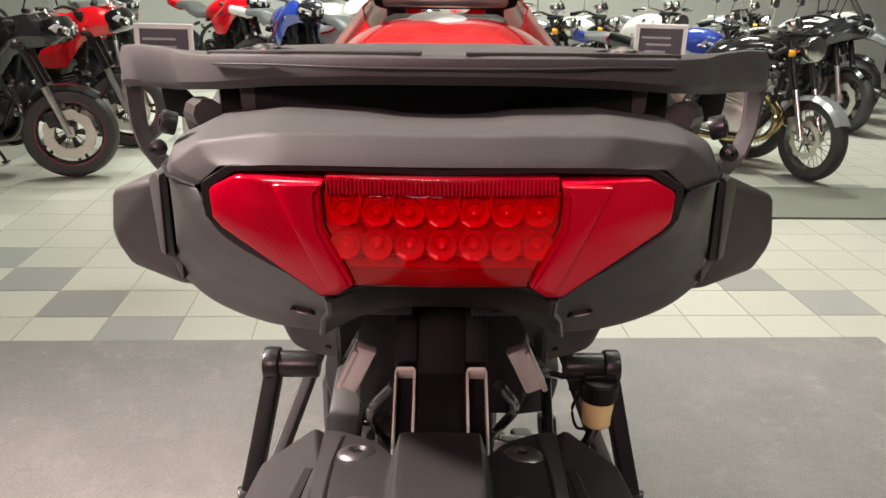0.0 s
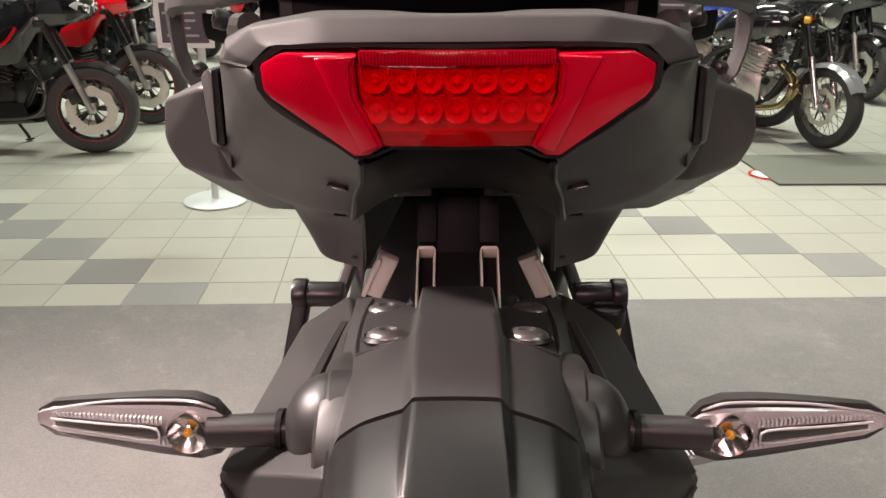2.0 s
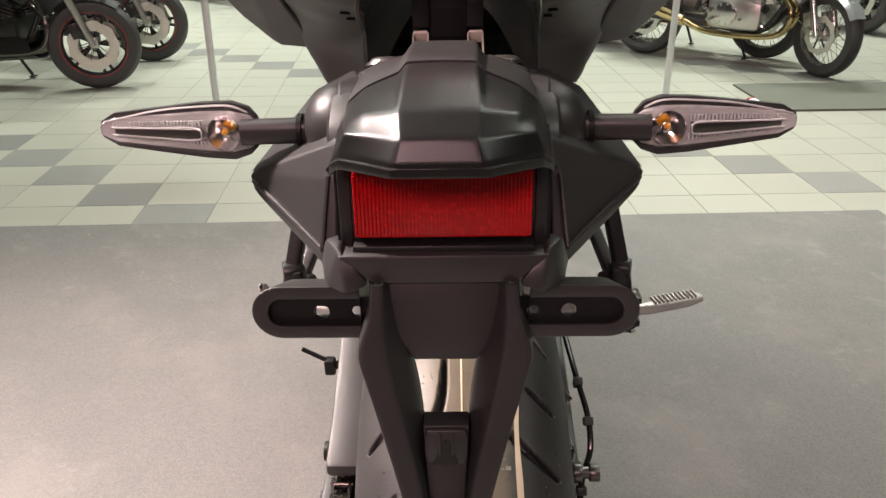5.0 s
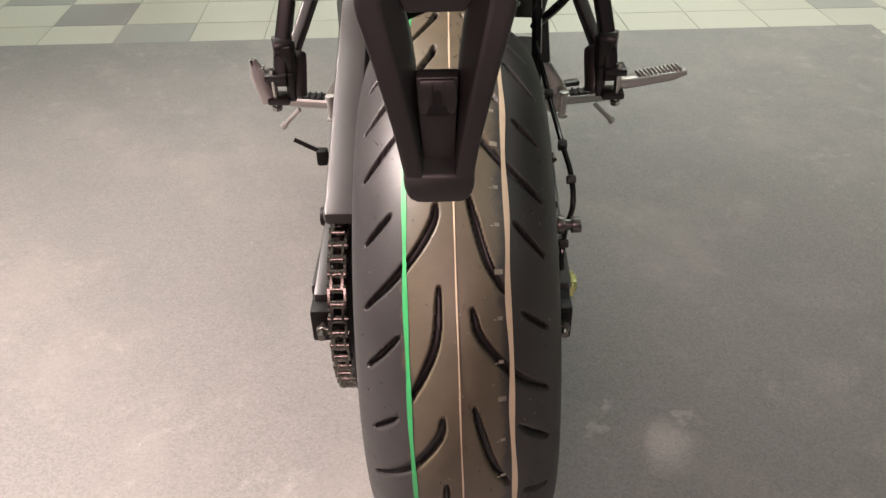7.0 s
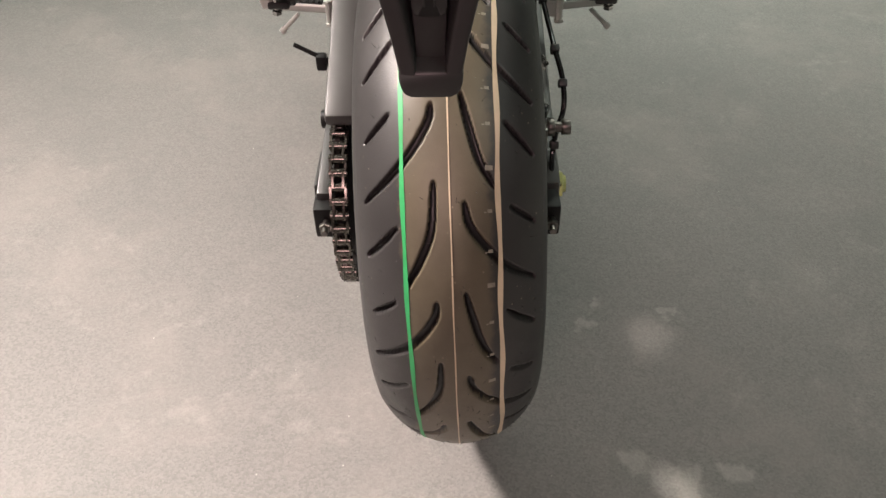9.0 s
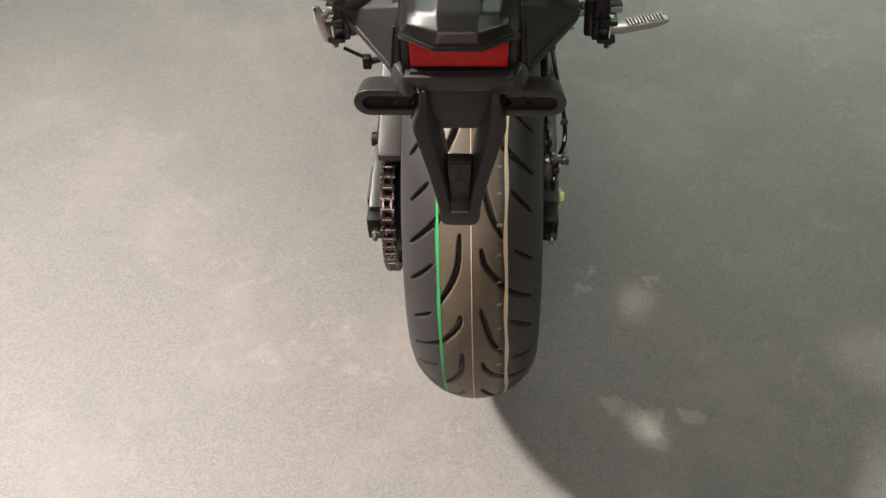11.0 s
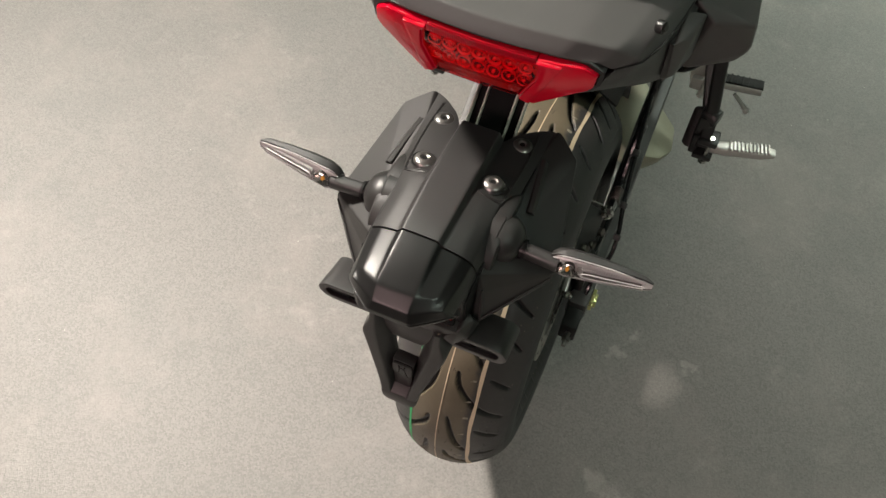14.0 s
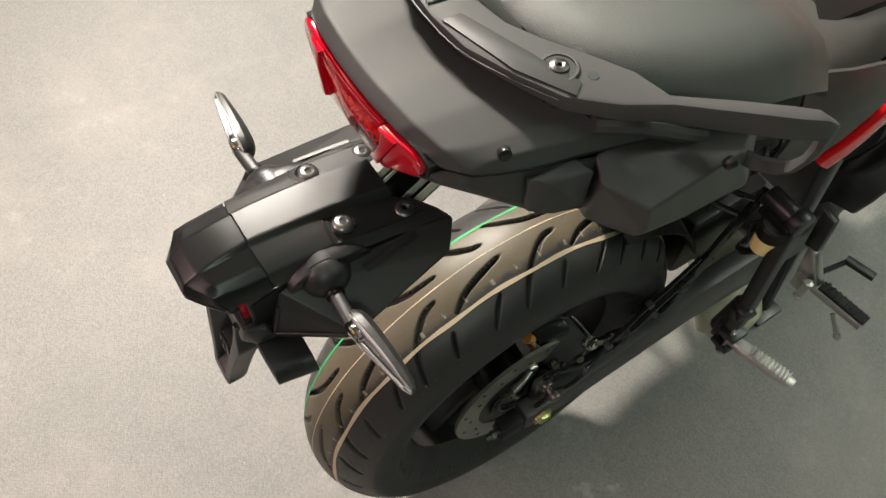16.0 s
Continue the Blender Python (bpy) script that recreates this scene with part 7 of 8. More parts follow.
def petal_disc(x0, x1, inner, outer):
    """A wave-edged brake disc."""
    ring = [(outer + 0.006 * math.cos(9 * 2 * math.pi * k / 72)) for k in range(72)]
    bm = bmesh.new()
    loops = []
    for x, rr in ((x0, ring), (x1, ring), (x1, [inner] * 72), (x0, [inner] * 72)):
        loops.append([bm.verts.new((x, q * math.cos(2 * math.pi * k / 72), q * math.sin(2 * math.pi * k / 72))) for k, q in enumerate(rr)])
    for a, b in zip(loops, loops[1:] + loops[:1]):
        for k in range(72):
            bm.faces.new((a[k], a[(k + 1) % 72], b[(k + 1) % 72], b[k]))
    return bm


def spoked(parent, x, y, z, r, w, wires, disc_metal, steer=0.0):
    wl = new("wheel")
    wl.parent, wl.location, wl.rotation_euler = parent, (x, y, z), (0, 0, radians(steer))
    part("tyre", simple_tyre(r, w), M_RUBBER, wl)
    rr = r - 0.078 if not wires else r - 0.070
    part("rim", lathe([(-w * 0.36, rr), (-w * 0.36, rr - 0.016), (-w * 0.1, rr - 0.026), (w * 0.1, rr - 0.026), (w * 0.36, rr - 0.016), (w * 0.36, rr)], 56), M_STEEL if wires else M_SATIN, wl)
    if not wires:
        for sx in (-1, 1):
            part("rim_stripe", lathe([(sx * w * 0.38, rr + 0.002), (sx * w * 0.38, rr - 0.010), (sx * w * 0.355, rr - 0.010), (sx * w * 0.355, rr + 0.002)], 48), M_REDPAINT, wl)
    part("hub", lathe([(-0.060, 0.008), (-0.060, 0.030), (-0.045, 0.046 if wires else 0.034), (0.045, 0.046 if wires else 0.034), (0.060, 0.030), (0.060, 0.008)], 24), M_ALU if wires else M_DARKSTEEL, wl)
    for sx in (-1, 1):
        if wires and sx < 0:
            continue
        disc = part("disc", petal_disc(sx * 0.064, sx * 0.069, 0.095, 0.160 if not wires else 0.135), disc_metal, wl, "bright wave-edged brake disc")
        for k in range(6):
            a = 2 * math.pi * k / 6
            part("disc_arm", sweep([(sx * 0.064, 0.03 * math.cos(a), 0.03 * math.sin(a)), (sx * 0.066, 0.105 * math.cos(a + 0.2), 0.105 * math.sin(a + 0.2))], round_rect(0.004, 0.014, 0.001), up=(1, 0, 0)), M_FRAME, disc)
    n = 36 if wires else 5
    for k in range(n):
        a = 2 * math.pi * k / n
        if wires:
            b = a + (0.9 if k % 2 else -0.9)
            sx = 0.045 if k % 4 < 2 else -0.045
            part("spoke", rod((sx, 0.042 * math.cos(b), 0.042 * math.sin(b)), (0, (rr - 0.02) * math.cos(a), (rr - 0.02) * math.sin(a)), 0.0024, seg=5), M_STEEL, wl)
        else:
            for da in (-0.14, 0.14):
                part("spoke", sweep([(0, 0.03 * math.cos(a), 0.03 * math.sin(a)), (0, (rr - 0.018) * math.cos(a + da), (rr - 0.018) * math.sin(a + da))], round_rect(0.020, 0.018, 0.004), up=(1, 0, 0)), M_SATIN, wl)
    return wl


def fittings(rnd, spots, count, sizes):
    """Small bolts, covers, unions and brackets that crowd an engine bay, joined."""
    bms = []
    for _ in range(count):
        (x0, x1), (y0, y1), (z0, z1) = rnd.choice(spots)
        p = Vector((rnd.choice((-1, 1)) * rnd.uniform(x0, x1), rnd.uniform(y0, y1), rnd.uniform(z0, z1)))
        r = rnd.uniform(*sizes)
        if rnd.random() < 0.5:
            d = Vector((rnd.uniform(-1, 1), rnd.uniform(-0.5, 0.5), rnd.uniform(-0.5, 0.5))).normalized()
            bms.append(rod(p, p + d * r * rnd.uniform(1.0, 2.6), r * 0.6, seg=9, bevel=r * 0.1))
        else:
            bms.append(box(*p, r * rnd.uniform(0.8, 2.2), r * rnd.uniform(0.8, 2.6), r * rnd.uniform(0.6, 1.6), r * 0.16, turn=(rnd.uniform(-40, 40), rnd.uniform(-30, 30), rnd.uniform(-30, 30)), seg=1))
    return join(*bms)


def cables(rnd, count, span):
    (x0, x1), (y0, y1), (z0, z1) = span
    bms = []
    for _ in range(count):
        pts = [(rnd.uniform(-x1, x1), y0 + (y1 - y0) * f + rnd.uniform(-0.04, 0.04), z0 + (z1 - z0) * f + rnd.uniform(-0.08, 0.08)) for f in (0, 0.35, 0.7, 1)]
        bms.append(tube(pts, rnd.uniform(0.004, 0.009), 5, 6))
    return join(*bms)


def show_bike(m, paint, label, style, wires=False, metal=None, steer=0.0):
    """A motorcycle of the stock: it stands along its own y, front at +y, on its side stand."""
    t = thing("motorcycle", m @ Matrix.Scale(0.80, 4), label, "motorcycle", "motorcycles in the showroom")
    rnd = random.Random(label)
    old = style == "classic"
    R = 0.298
    spoked(t, 0, -0.70, R, R, 0.16, wires, M_STEEL)
    spoked(t, 0, 0.70, R, R, 0.115, wires, metal or M_PALEDISC, steer)
    turn = Matrix.Translation((0, 0.66, 0)) @ pose(0, 0, 0, 0, 0, steer) @ Matrix.Translation((0, -0.66, 0))
    for s in (1, -1):
        part("fork_leg", moved(join(rod((s * 0.09, 0.70, R), (s * 0.09, 0.575, R + 0.34), 0.024, seg=16), box(s * 0.09, 0.705, R + 0.02, 0.03, 0.05, 0.07, 0.006)), turn), M_STEEL if old else M_ALU, t, "bright fork leg")
        part("fork_tube", moved(rod((s * 0.09, 0.585, R + 0.31), (s * 0.09, 0.43, 1.00), 0.027 if not old else 0.019, seg=16), turn), M_GLOSS if not old else M_FRAME, t)
        part("brake_caliper", moved(join(box(s * 0.085, 0.60, R + 0.10, 0.036, 0.07, 0.10, 0.008, turn=(20, 0, 0)), rod((s * 0.07, 0.58, R + 0.13), (s * 0.11, 0.58, R + 0.13), 0.016, seg=12)), turn), M_FRAME if not old else M_ALU, t)
    part("yoke", moved(join(box(0, 0.47, 0.86, 0.25, 0.07, 0.035, 0.008), box(0, 0.435, 1.00, 0.25, 0.06, 0.03, 0.008)), turn), M_FRAME, t)
    span = (0.5, 2.9) if old else (0.9, 2.3)
    guard_ = [[(0, 0.70 + 0.322 * math.cos(a), R + 0.322 * math.sin(a)), (0.045, 0.70 + 0.318 * math.cos(a), R + 0.318 * math.sin(a)), (0.066, 0.70 + 0.285 * math.cos(a), R + 0.285 * math.sin(a))] for a in np.linspace(*span, 10)]
    part("front_mudguard", moved(grid(guard_, 0.003, mirror=True), turn), M_SILVERPAINT if old else M_GLOSS, t)
    if old:
        for s in (1, -1):
            part("mudguard_stay", moved(tube([(s * 0.062, 0.70 - 0.29, R + 0.10), (s * 0.085, 0.66, R + 0.03), (s * 0.09, 0.70, R)], 0.005), turn), M_STEEL, t)
    part("frame", join(tube([(0.06, 0.44, 0.92), (0.12, 0.2, 0.78), (0.13, -0.15, 0.60), (0.12, -0.25, 0.40)], 0.020), tube([(-0.06, 0.44, 0.92), (-0.12, 0.2, 0.78), (-0.13, -0.15, 0.60), (-0.12, -0.25, 0.40)], 0.020),
                       tube([(0.05, 0.46, 0.86), (0.10, 0.40, 0.50), (0.10, 0.2, 0.26), (0.10, -0.2, 0.26)], 0.018), tube([(-0.05, 0.46, 0.86), (-0.10, 0.40, 0.50), (-0.10, 0.2, 0.26), (-0.10, -0.2, 0.26)], 0.018)), M_FRAME, t)
    eng = part("engine", join(box(0, 0.05, 0.40, 0.30, 0.42, 0.24, 0.05), box(0, 0.16, 0.60, 0.26, 0.22, 0.24, 0.03, turn=(-18, 0, 0))), M_ALU if old else M_FRAME, t)
    for k in range(8 if old else 3):
        part("engine_fin", box(0, 0.14 + 0.008 * k, 0.52 + 0.024 * k, 0.30, 0.25, 0.006, turn=(-18, 0, 0)), M_ALU if old else M_DARKSTEEL, eng)
    both("engine_cover", lambda: join(rod((0.14, 0.0, 0.40), (0.18, 0.0, 0.40), 0.085, seg=28, bevel=0.006), *[rod((0.178, 0.072 * math.cos(a), 0.40 + 0.072 * math.sin(a)), (0.186, 0.072 * math.cos(a), 0.40 + 0.072 * math.sin(a)), 0.007, seg=6) for a in np.linspace(0, 5.6, 9)]), M_STEEL if old else M_DARKSTEEL, eng)
    bay = [((0.10, 0.17), (-0.30, 0.32), (0.30, 0.78)), ((0.05, 0.15), (0.20, 0.50), (0.55, 0.95))]
    part("engine_fitting", fittings(rnd, bay, 46, (0.012, 0.034)), M_STEEL if old else M_DARKSTEEL, eng)["kind"] = "stuff"
    part("bright_fitting", fittings(rnd, bay, 26, (0.008, 0.022)), M_ALU, eng)["kind"] = "stuff"
    part("dark_fitting", fittings(rnd, bay, 34, (0.014, 0.040)), M_BLACK, eng)["kind"] = "stuff"
    part("hose", cables(rnd, 7, ((0.0, 0.13), (-0.2, 0.5), (0.40, 0.95))), M_GLOSS, t)["kind"] = "stuff"
    part("swingarm", join(box(0.10, -0.46, 0.32, 0.03, 0.55, 0.05, 0.008, turn=(-3, 0, 0)), box(-0.10, -0.46, 0.32, 0.03, 0.55, 0.05, 0.008, turn=(-3, 0, 0))), M_SWING, t)
    part("exhaust", join(tube([(0.08, 0.34, 0.58), (0.12, 0.46, 0.44), (0.13, 0.36, 0.27), (0.15, -0.1, 0.25), (0.17, -0.35, 0.33)], 0.021), tube([(-0.02, 0.34, 0.58), (0.04, 0.48, 0.44), (0.06, 0.38, 0.27), (0.10, 0.1, 0.24)], 0.021), rod((0.175, -0.32, 0.32), (0.19, -0.78, 0.46), 0.045, 0.050, seg=24, bevel=0.006)),
         M_GOLDPIPE if old else M_DARKSTEEL, t, "heat-tinted exhaust pipe" if old else "")
    tank_rows = [[(0, -0.18, 0.82), (0.05, -0.18, 0.81), (0.09, -0.18, 0.76), (0.09, -0.16, 0.70)], [(0, -0.05, 0.93), (0.09, -0.05, 0.91), (0.145, -0.05, 0.83), (0.13, -0.04, 0.72)],
                 [(0, 0.18, 0.99), (0.09, 0.18, 0.97), (0.16, 0.18, 0.87), (0.14, 0.18, 0.74)], [(0, 0.36, 0.96), (0.06, 0.36, 0.94), (0.11, 0.36, 0.87), (0.10, 0.36, 0.78)], [(0, 0.42, 0.90), (0.03, 0.42, 0.89), (0.05, 0.42, 0.85), (0.05, 0.42, 0.80)]]
    part("tank", grid(tank_rows, 0.006, mirror=True, sub=1), paint, t, smooth=50)
    part("seat", grid([[(0, -0.75, 0.90), (0.07, -0.75, 0.89), (0.10, -0.74, 0.84)], [(0, -0.50, 0.90), (0.10, -0.50, 0.89), (0.14, -0.50, 0.82)], [(0, -0.30, 0.82), (0.10, -0.30, 0.81), (0.14, -0.30, 0.75)], [(0, -0.10, 0.83), (0.07, -0.10, 0.82), (0.09, -0.10, 0.76)]], 0.03, mirror=True, sub=1), M_SEAT, t, smooth=50)
    part("tail", box(0, -0.84, 0.86, 0.14, 0.26, 0.09, 0.03, turn=(-12, 0, 0)), paint, t)
    part("tail_lamp", box(0, -0.975, 0.875, 0.11, 0.02, 0.04, 0.006), M_LENS, t)
    hb = part("handlebar", moved(tube([(-0.36, 0.30, 1.03), (-0.2, 0.36, 1.05), (0, 0.42, 1.01), (0.2, 0.36, 1.05), (0.36, 0.30, 1.03)], 0.012), turn), M_STEEL if old else M_FRAME, t)
    both("grip", lambda: rod((0.26, 0.34, 1.04), (0.37, 0.30, 1.03), 0.017), M_BLACK, hb)
    both("lever", lambda: tube([(0.24, 0.40, 1.04), (0.31, 0.41, 1.03), (0.38, 0.37, 1.03)], 0.007), M_ALU, hb)
    both("mirror", lambda: join(tube([(0.22, 0.36, 1.05), (0.28, 0.38, 1.20)], 0.006), box(0.31, 0.38, 1.23, 0.13, 0.03, 0.07, 0.012)), M_GLOSS if not old else M_STEEL, hb)
    both("front_indicator", lambda: join(rod((0.10, 0.50, 0.90), (0.17, 0.50, 0.90), 0.008), rod((0.17, 0.49, 0.90), (0.17, 0.53, 0.90), 0.026, 0.020, seg=16, bevel=0.004)), M_AMBER if old else M_RIBLENS, t)
    if old:
        part("headlamp", moved(lathe_at((0, 0.50, 0.92), (0, 0.64, 0.92), [(0, 0.001), (0.0, 0.05), (0.05, 0.085), (0.10, 0.092), (0.115, 0.088), (0.118, 0.001)], 32), turn), M_STEEL, t)
        part("headlamp_glass", moved(lathe_at((0, 0.618, 0.92), (0, 0.64, 0.92), [(0, 0.001), (0, 0.082), (0.008, 0.06), (0.012, 0.001)], 32), turn), M_CHROME, t)
        both("instrument", lambda: rod((0.05, 0.46, 1.05), (0.05, 0.43, 1.11), 0.045, seg=24, bevel=0.006), M_STEEL, t)
    else:
        side_rows = [[(0.10, 0.10, 0.86), (0.18, 0.10, 0.74), (0.17, 0.14, 0.60)], [(0.13, 0.34, 0.98), (0.22, 0.34, 0.82), (0.19, 0.36, 0.62)], [(0.11, 0.56, 1.05), (0.19, 0.54, 0.92), (0.15, 0.48, 0.80)], [(0.03, 0.76, 0.98), (0.08, 0.74, 0.91), (0.07, 0.68, 0.86)]]
        both("fairing", lambda: grid(side_rows, 0.005, sub=1), paint, t, smooth=40)
        both("fairing_vent", lambda: hull([(0.205, 0.24, 0.80), (0.222, 0.36, 0.86), (0.215, 0.42, 0.82), (0.195, 0.26, 0.74), (0.21, 0.24, 0.80), (0.19, 0.30, 0.78)], 0.004), M_GROOVE, t)
        both("fairing_accent", lambda: sweep(smooth_path([(0.20, 0.16, 0.70), (0.222, 0.30, 0.74), (0.226, 0.40, 0.84)], 4), round_rect(0.006, 0.020, 0.002)), M_REDPAINT, t)
        core = part("radiator", box(0, 0.42, 0.62, 0.26, 0.03, 0.26, 0.006, turn=(14, 0, 0)), M_FRAME, t)
        for k in range(11):
            part("radiator_fin", box(0, 0.438, 0.53 + 0.018 * k, 0.24, 0.012, 0.003, turn=(14, 0, 0)), M_FRAME, core)
        part("belly_pan", grid([[(0.0, 0.34, 0.20), (0.14, 0.34, 0.24), (0.16, 0.32, 0.36)], [(0.0, 0.05, 0.18), (0.15, 0.05, 0.21), (0.17, 0.05, 0.34)], [(0.0, -0.20, 0.20), (0.12, -0.20, 0.22), (0.13, -0.18, 0.30)]], 0.004, mirror=True, sub=1), M_BLACK, t)
        part("nose", box(0, 0.70, 0.95, 0.24, 0.16, 0.16, 0.05, turn=(25, 0, 0)), M_GLOSS, t)
        for s in (1, -1):
            head = part("headlamp", hull([(s * x, y, z) for x, y, z in ((0.02, 0.80, 0.965), (0.12, 0.755, 1.00), (0.135, 0.735, 0.965), (0.03, 0.795, 0.915), (0.10, 0.765, 0.925), (0.03, 0.74, 0.95), (0.12, 0.70, 0.97))], 0.006), M_RIBLENS, t, "clear angular headlamp")
            part("reflector_bowl", lathe_at((s * 0.068, 0.782, 0.957), (s * 0.074, 0.80, 0.958), [(0.0, 0.002), (0.004, 0.010), (0.012, 0.022), (0.004, 0.024), (0.0, 0.020)], 18), M_CHROME, head)
        part("windscreen", grid([[(0, 0.70, 1.03), (0.09, 0.68, 1.02), (0.14, 0.62, 1.00)], [(0, 0.58, 1.20), (0.08, 0.56, 1.19), (0.12, 0.51, 1.17)], [(0, 0.48, 1.32), (0.06, 0.47, 1.31), (0.10, 0.43, 1.29)]], 0.004, mirror=True, sub=1), M_CLEAR, t).visible_shadow = False
    part("side_stand", join(rod((-0.12, 0.0, 0.28), (-0.24, 0.06, 0.025), 0.011), box(-0.245, 0.06, 0.012, 0.06, 0.035, 0.010, 0.003)), M_FRAME, t)
    both("footrest", lambda: rod((0.12, -0.1, 0.36), (0.26, -0.1, 0.36), 0.012), M_ALU, t)
    return t


M_PALEDISC = mat("pale_brake_disc", (0.62, 0.60, 0.54), 0.34, metal=0.7, vary=0.12)
M_GOLDPIPE = mat("heat_tinted_pipe", (0.62, 0.48, 0.25), 0.22, metal=1.0, vary=0.30, scale=7)
M_BLUEPAINT = mat("blue_paint", (0.02, 0.06, 0.38), 0.12, coat=1.0, vary=0.03)
M_SILVERPAINT = mat("silver_paint", (0.50, 0.52, 0.53), 0.22, metal=0.6, coat=0.6, vary=0.04)
M_BLACKPAINT = mat("black_paint", (0.012, 0.012, 0.014), 0.12, coat=1.0, vary=0.03)
M_CREAMPAINT = mat("white_paint", (0.72, 0.72, 0.68), 0.14, coat=0.8, vary=0.03)


def at_front_wheel(x, y, turn):
    """The pose of a stock motorcycle whose front wheel stands at (x, y) and which faces that way (0: +y, 90: -x)."""
    return pose(x, y, 0, 0, 0, turn) @ Matrix.Translation((0, -0.56, 0))


ROWS_OF_BIKES = [
    (-1.95, 3.64, -94, M_BLACKPAINT, "black touring motorcycle with red-lined wheels on the tiled floor", "tourer", 22),
    (-1.92, 4.37, -98, M_REDPAINT, "red sports motorcycle parked behind the black tourer", "tourer", 20),
    (-1.00, 5.65, -150, M_BLUEPAINT, "blue sports motorcycle in the back row", "tourer", 5),
    (-0.10, 5.20, -135, M_BLACKPAINT, "black motorcycle in the back row", "tourer", 0),
    (0.95, 5.10, -120, M_SILVERPAINT, "silver classic motorcycle in the back row", "classic", 0),
    (2.14, 4.04, -128, M_BLACKPAINT, "black classic motorcycle with wire-spoked wheels on the tiled floor", "classic", -30),
    (1.98, 4.58, -122, M_BLUEPAINT, "blue classic motorcycle behind the black classic one", "classic", -8),
    (3.09, 5.58, -140, M_BLACKPAINT, "black sports motorcycle beside the blue one", "tourer", -24),
    (1.90, 5.90, -150, M_CREAMPAINT, "white classic motorcycle in the back row", "classic", 0),
    (-3.20, 5.20, -120, M_CREAMPAINT, "white touring motorcycle at the end of the row", "tourer", 0),
    (4.10, 5.30, -140, M_BLUEPAINT, "dark blue touring motorcycle at the end of the row", "tourer", 10),
    (-2.45, 5.85, -140, M_SILVERPAINT, "silver touring motorcycle behind the red one", "tourer", 0),
    (-0.55, 6.25, -105, M_CREAMPAINT, "white motorcycle against the back wall", "tourer", 0),
    (0.55, 5.95, -160, M_REDPAINT, "red motorcycle in the back row", "tourer", 0),
    (1.30, 5.35, -118, M_CREAMPAINT, "white classic motorcycle with bright metal engine", "classic", 0),
    (2.75, 6.30, -120, M_SILVERPAINT, "silver motorcycle against the back wall", "classic", 0),
    (-3.60, 4.35, -110, M_BLACKPAINT, "black motorcycle at the end of the front row", "tourer", 0),
    (-1.60, 6.60, -130, M_REDPAINT, "red motorcycle against the back wall", "tourer", 0),
    (3.60, 6.60, -125, M_CREAMPAINT, "white motorcycle against the back wall by the corner", "tourer", 0)]
for x, y, turn, paint, label, style, steer in ROWS_OF_BIKES:
    show_bike(at_front_wheel(x, y, turn), paint, label, style, style == "classic", None, steer)


# ---- price stands ----
def price_stand(x, y, turn, sx, label, high):
    t = thing("sign_stand", pose(x, y, 0, 0, 0, turn), label, "sign stand", "sign stands")
    part("base", lathe([(0.0, 0.001), (0.0, 0.140), (0.006, 0.140), (0.012, 0.130), (0.014, 0.02), (0.014, 0.001)], 40, "z"), M_BASE, t, "round brushed metal base")
    part("pole", rod((0, 0, 0.012), (0, 0, high), 0.016, seg=18), M_BASE, t)
    board = part("board", join(box(sx, -0.02, high, 0.232, 0.014, 0.020, 0.003), box(sx, -0.02, high - 0.18, 0.232, 0.014, 0.020, 0.003), box(sx + 0.106, -0.02, high - 0.09, 0.020, 0.014, 0.18, 0.003),
                               box(sx - 0.106, -0.02, high - 0.09, 0.020, 0.014, 0.18, 0.003)), M_WHITE, t, "white frame round a printed card")
    part("card", box(sx, -0.019, high - 0.09, 0.200, 0.006, 0.170), M_PRINT, board)
    for k in range(4):
        part("print_bar", box(sx - 0.02 + 0.012 * (k % 2), -0.0235, high - 0.05 - 0.030 * k, 0.13 - 0.02 * (k % 3), 0.002, 0.009), M_GREYPRINT, board)


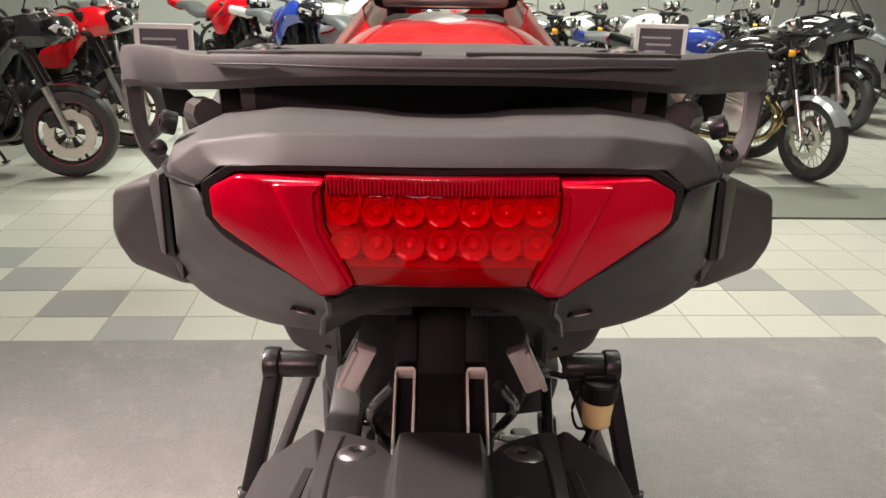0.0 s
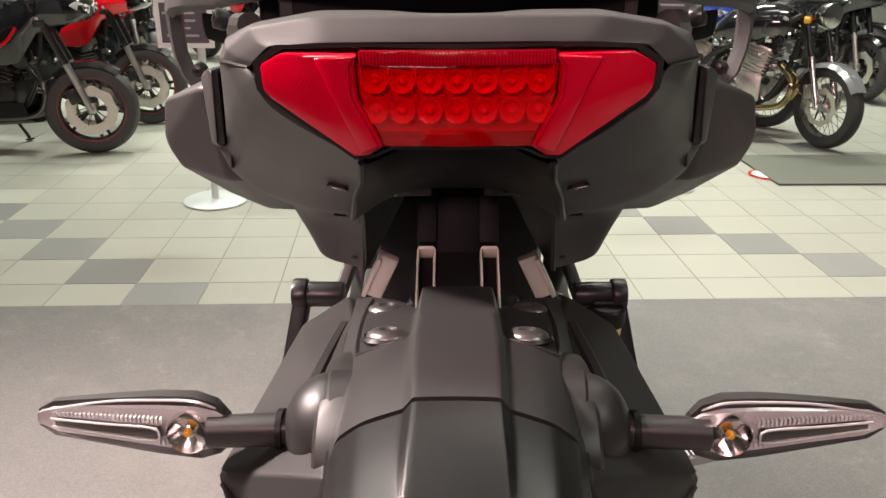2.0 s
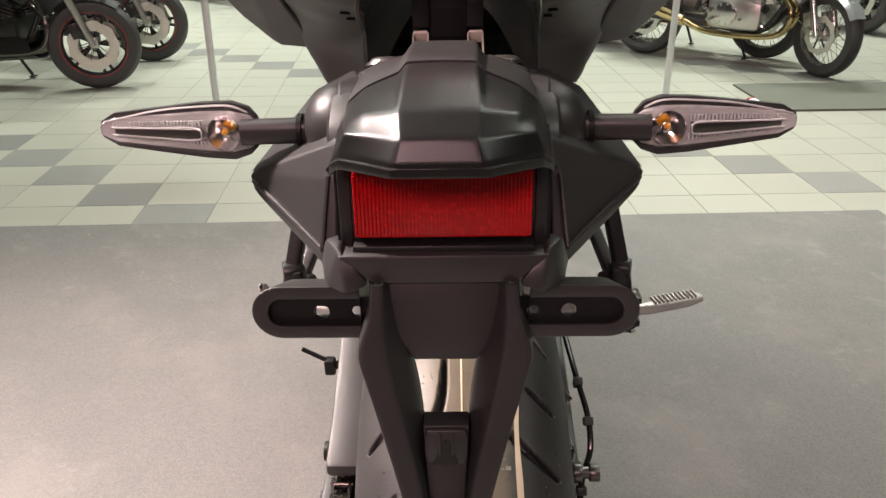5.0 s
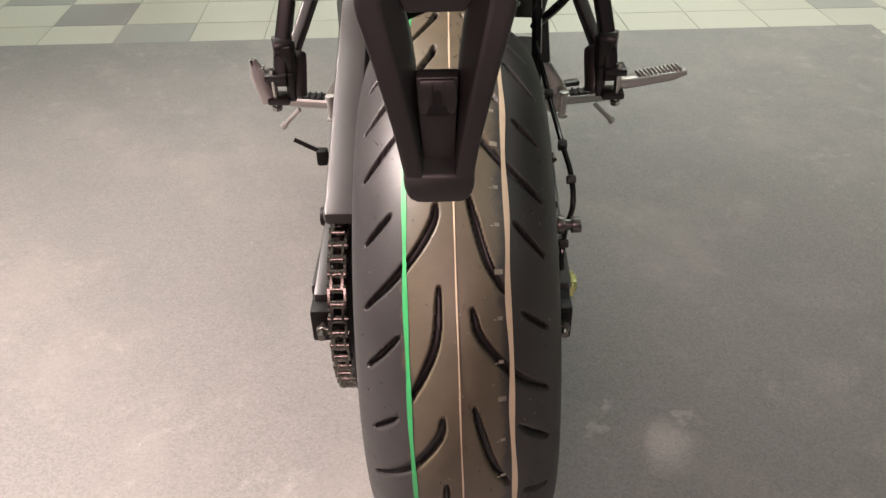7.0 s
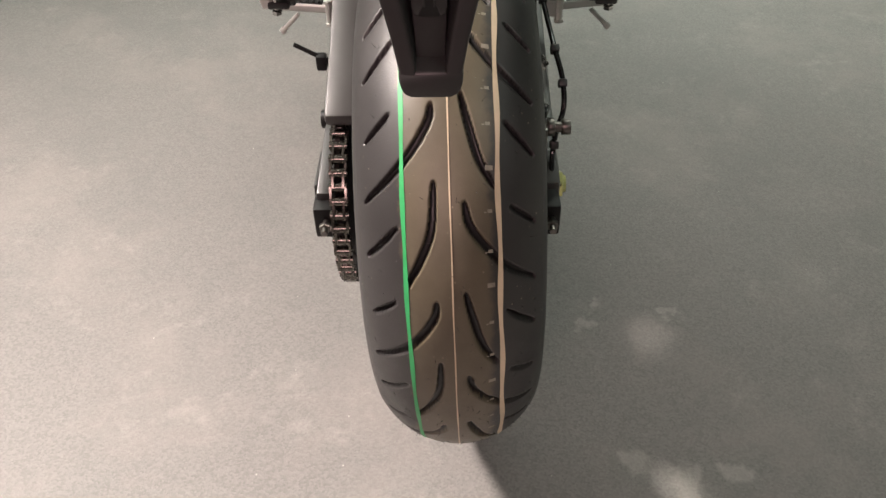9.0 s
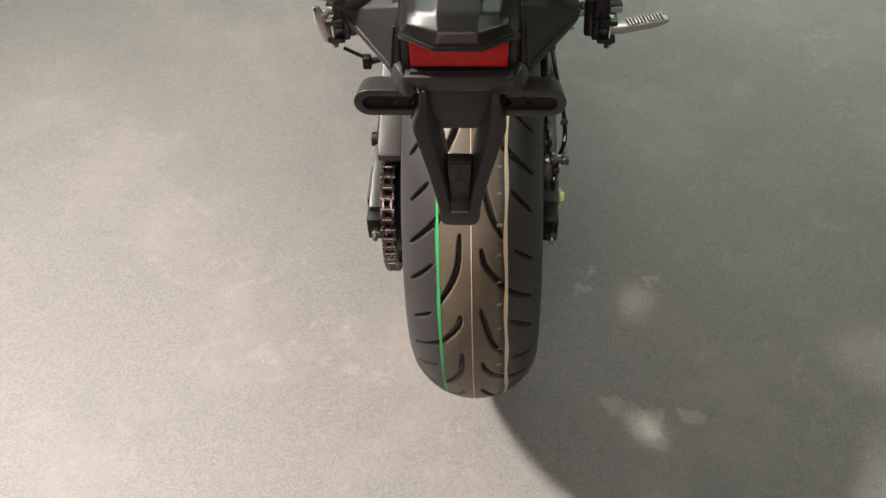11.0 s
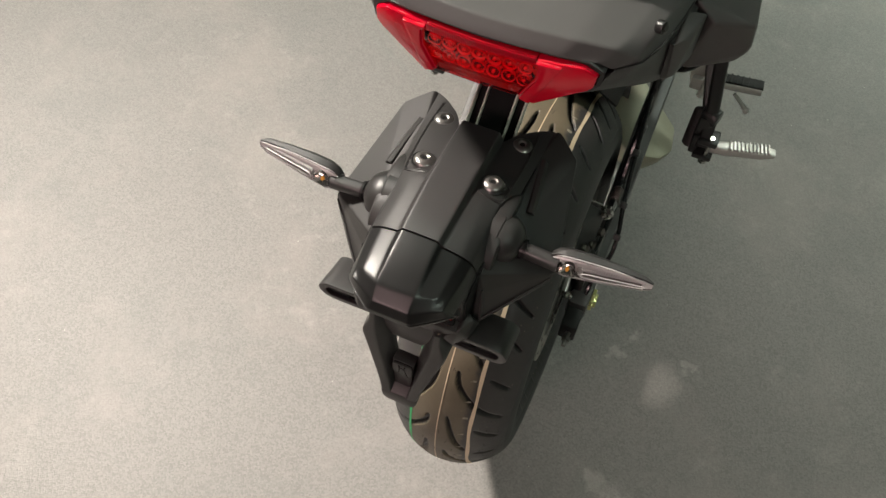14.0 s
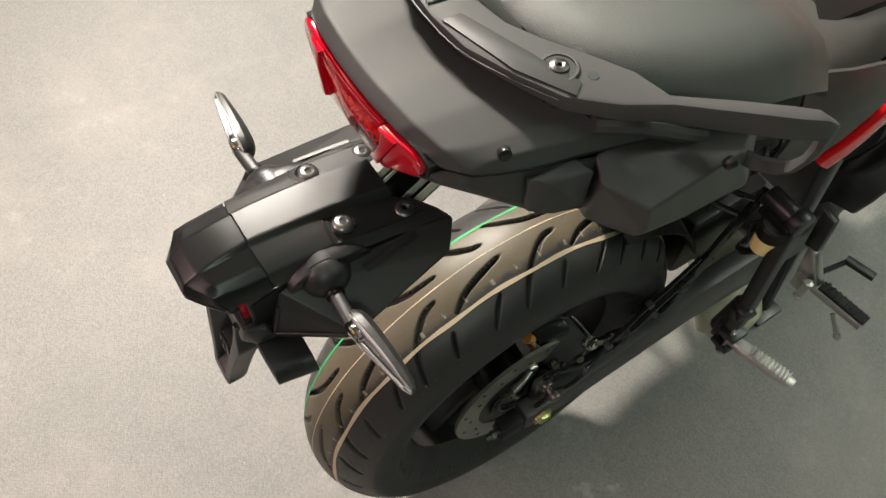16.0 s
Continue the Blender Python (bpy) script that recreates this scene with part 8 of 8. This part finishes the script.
price_stand(-1.075, 2.83, 4, -0.055, "metal stand with a small framed card on the tiles", 0.865)
price_stand(1.030, 3.190, -2, -0.060, "metal stand with a small framed card on the tiles", 0.90)

t = thing("floor_sticker", pose(1.60, 3.42, 0), "round red and white sticker stuck to a floor tile", "sticker")
part("disc", lathe([(0.0005, 0.001), (0.0005, 0.085), (0.0042, 0.084), (0.0045, 0.001)], 40, "z"), M_REDPAINT, t)
part("ring", lathe([(0.004, 0.001), (0.004, 0.068), (0.0052, 0.068), (0.0052, 0.001)], 40, "z"), M_WHITE, t)

# ---- floor tiles ----


def tile_mesh(name, material):
    return finish(box(0, 0, -0.0075, TW - 0.0035, TD - 0.0035, 0.010, 0.0012, seg=1), name, material, 0)


TILE = {False: tile_mesh("tile", M_TILE), True: tile_mesh("tile", M_TILEGREY)}
rest = {False: [], True: []}
for j in range(-2, 24):
    for i in range(-14, 24):
        grey = (i + j) % 11 == 10
        x, y = (i + 0.5) * TW, (j + 0.5) * TD
        if j < 7 and -7 <= i < 17 and not (j < -1 and i < 10):
            ob = new("tile", TILE[grey])
            ob.parent, ob.location = floor, (x, y, 0)
        else:
            rest[grey].append((x, y))
for j in range(-28, -2):
    for i in range(10, 24):
        rest[(i + j) % 11 == 10].append(((i + 0.5) * TW, (j + 0.5) * TD))


def many_tiles(spots):
    verts, faces = [], []
    hx, hy = TW / 2 - 0.00175, TD / 2 - 0.00175
    for x, y in spots:
        k = len(verts)
        verts += [(x + a * hx, y + b * hy, z) for z in (-0.0125, -0.0025) for a, b in ((-1, -1), (1, -1), (1, 1), (-1, 1))]
        faces += [(k + 4, k + 5, k + 6, k + 7)] + [(k + a, k + (a + 1) % 4, k + 4 + (a + 1) % 4, k + 4 + a) for a in range(4)]
    me = bpy.data.meshes.new("tiles")
    me.from_pydata(verts, [], faces)
    return me


for grey, spots in rest.items():
    me = many_tiles(spots)
    me.materials.append(M_TILEGREY if grey else M_TILE)
    ob = new("far_tiles", me)
    ob.parent = floor
    tagged(ob, kind="stuff")
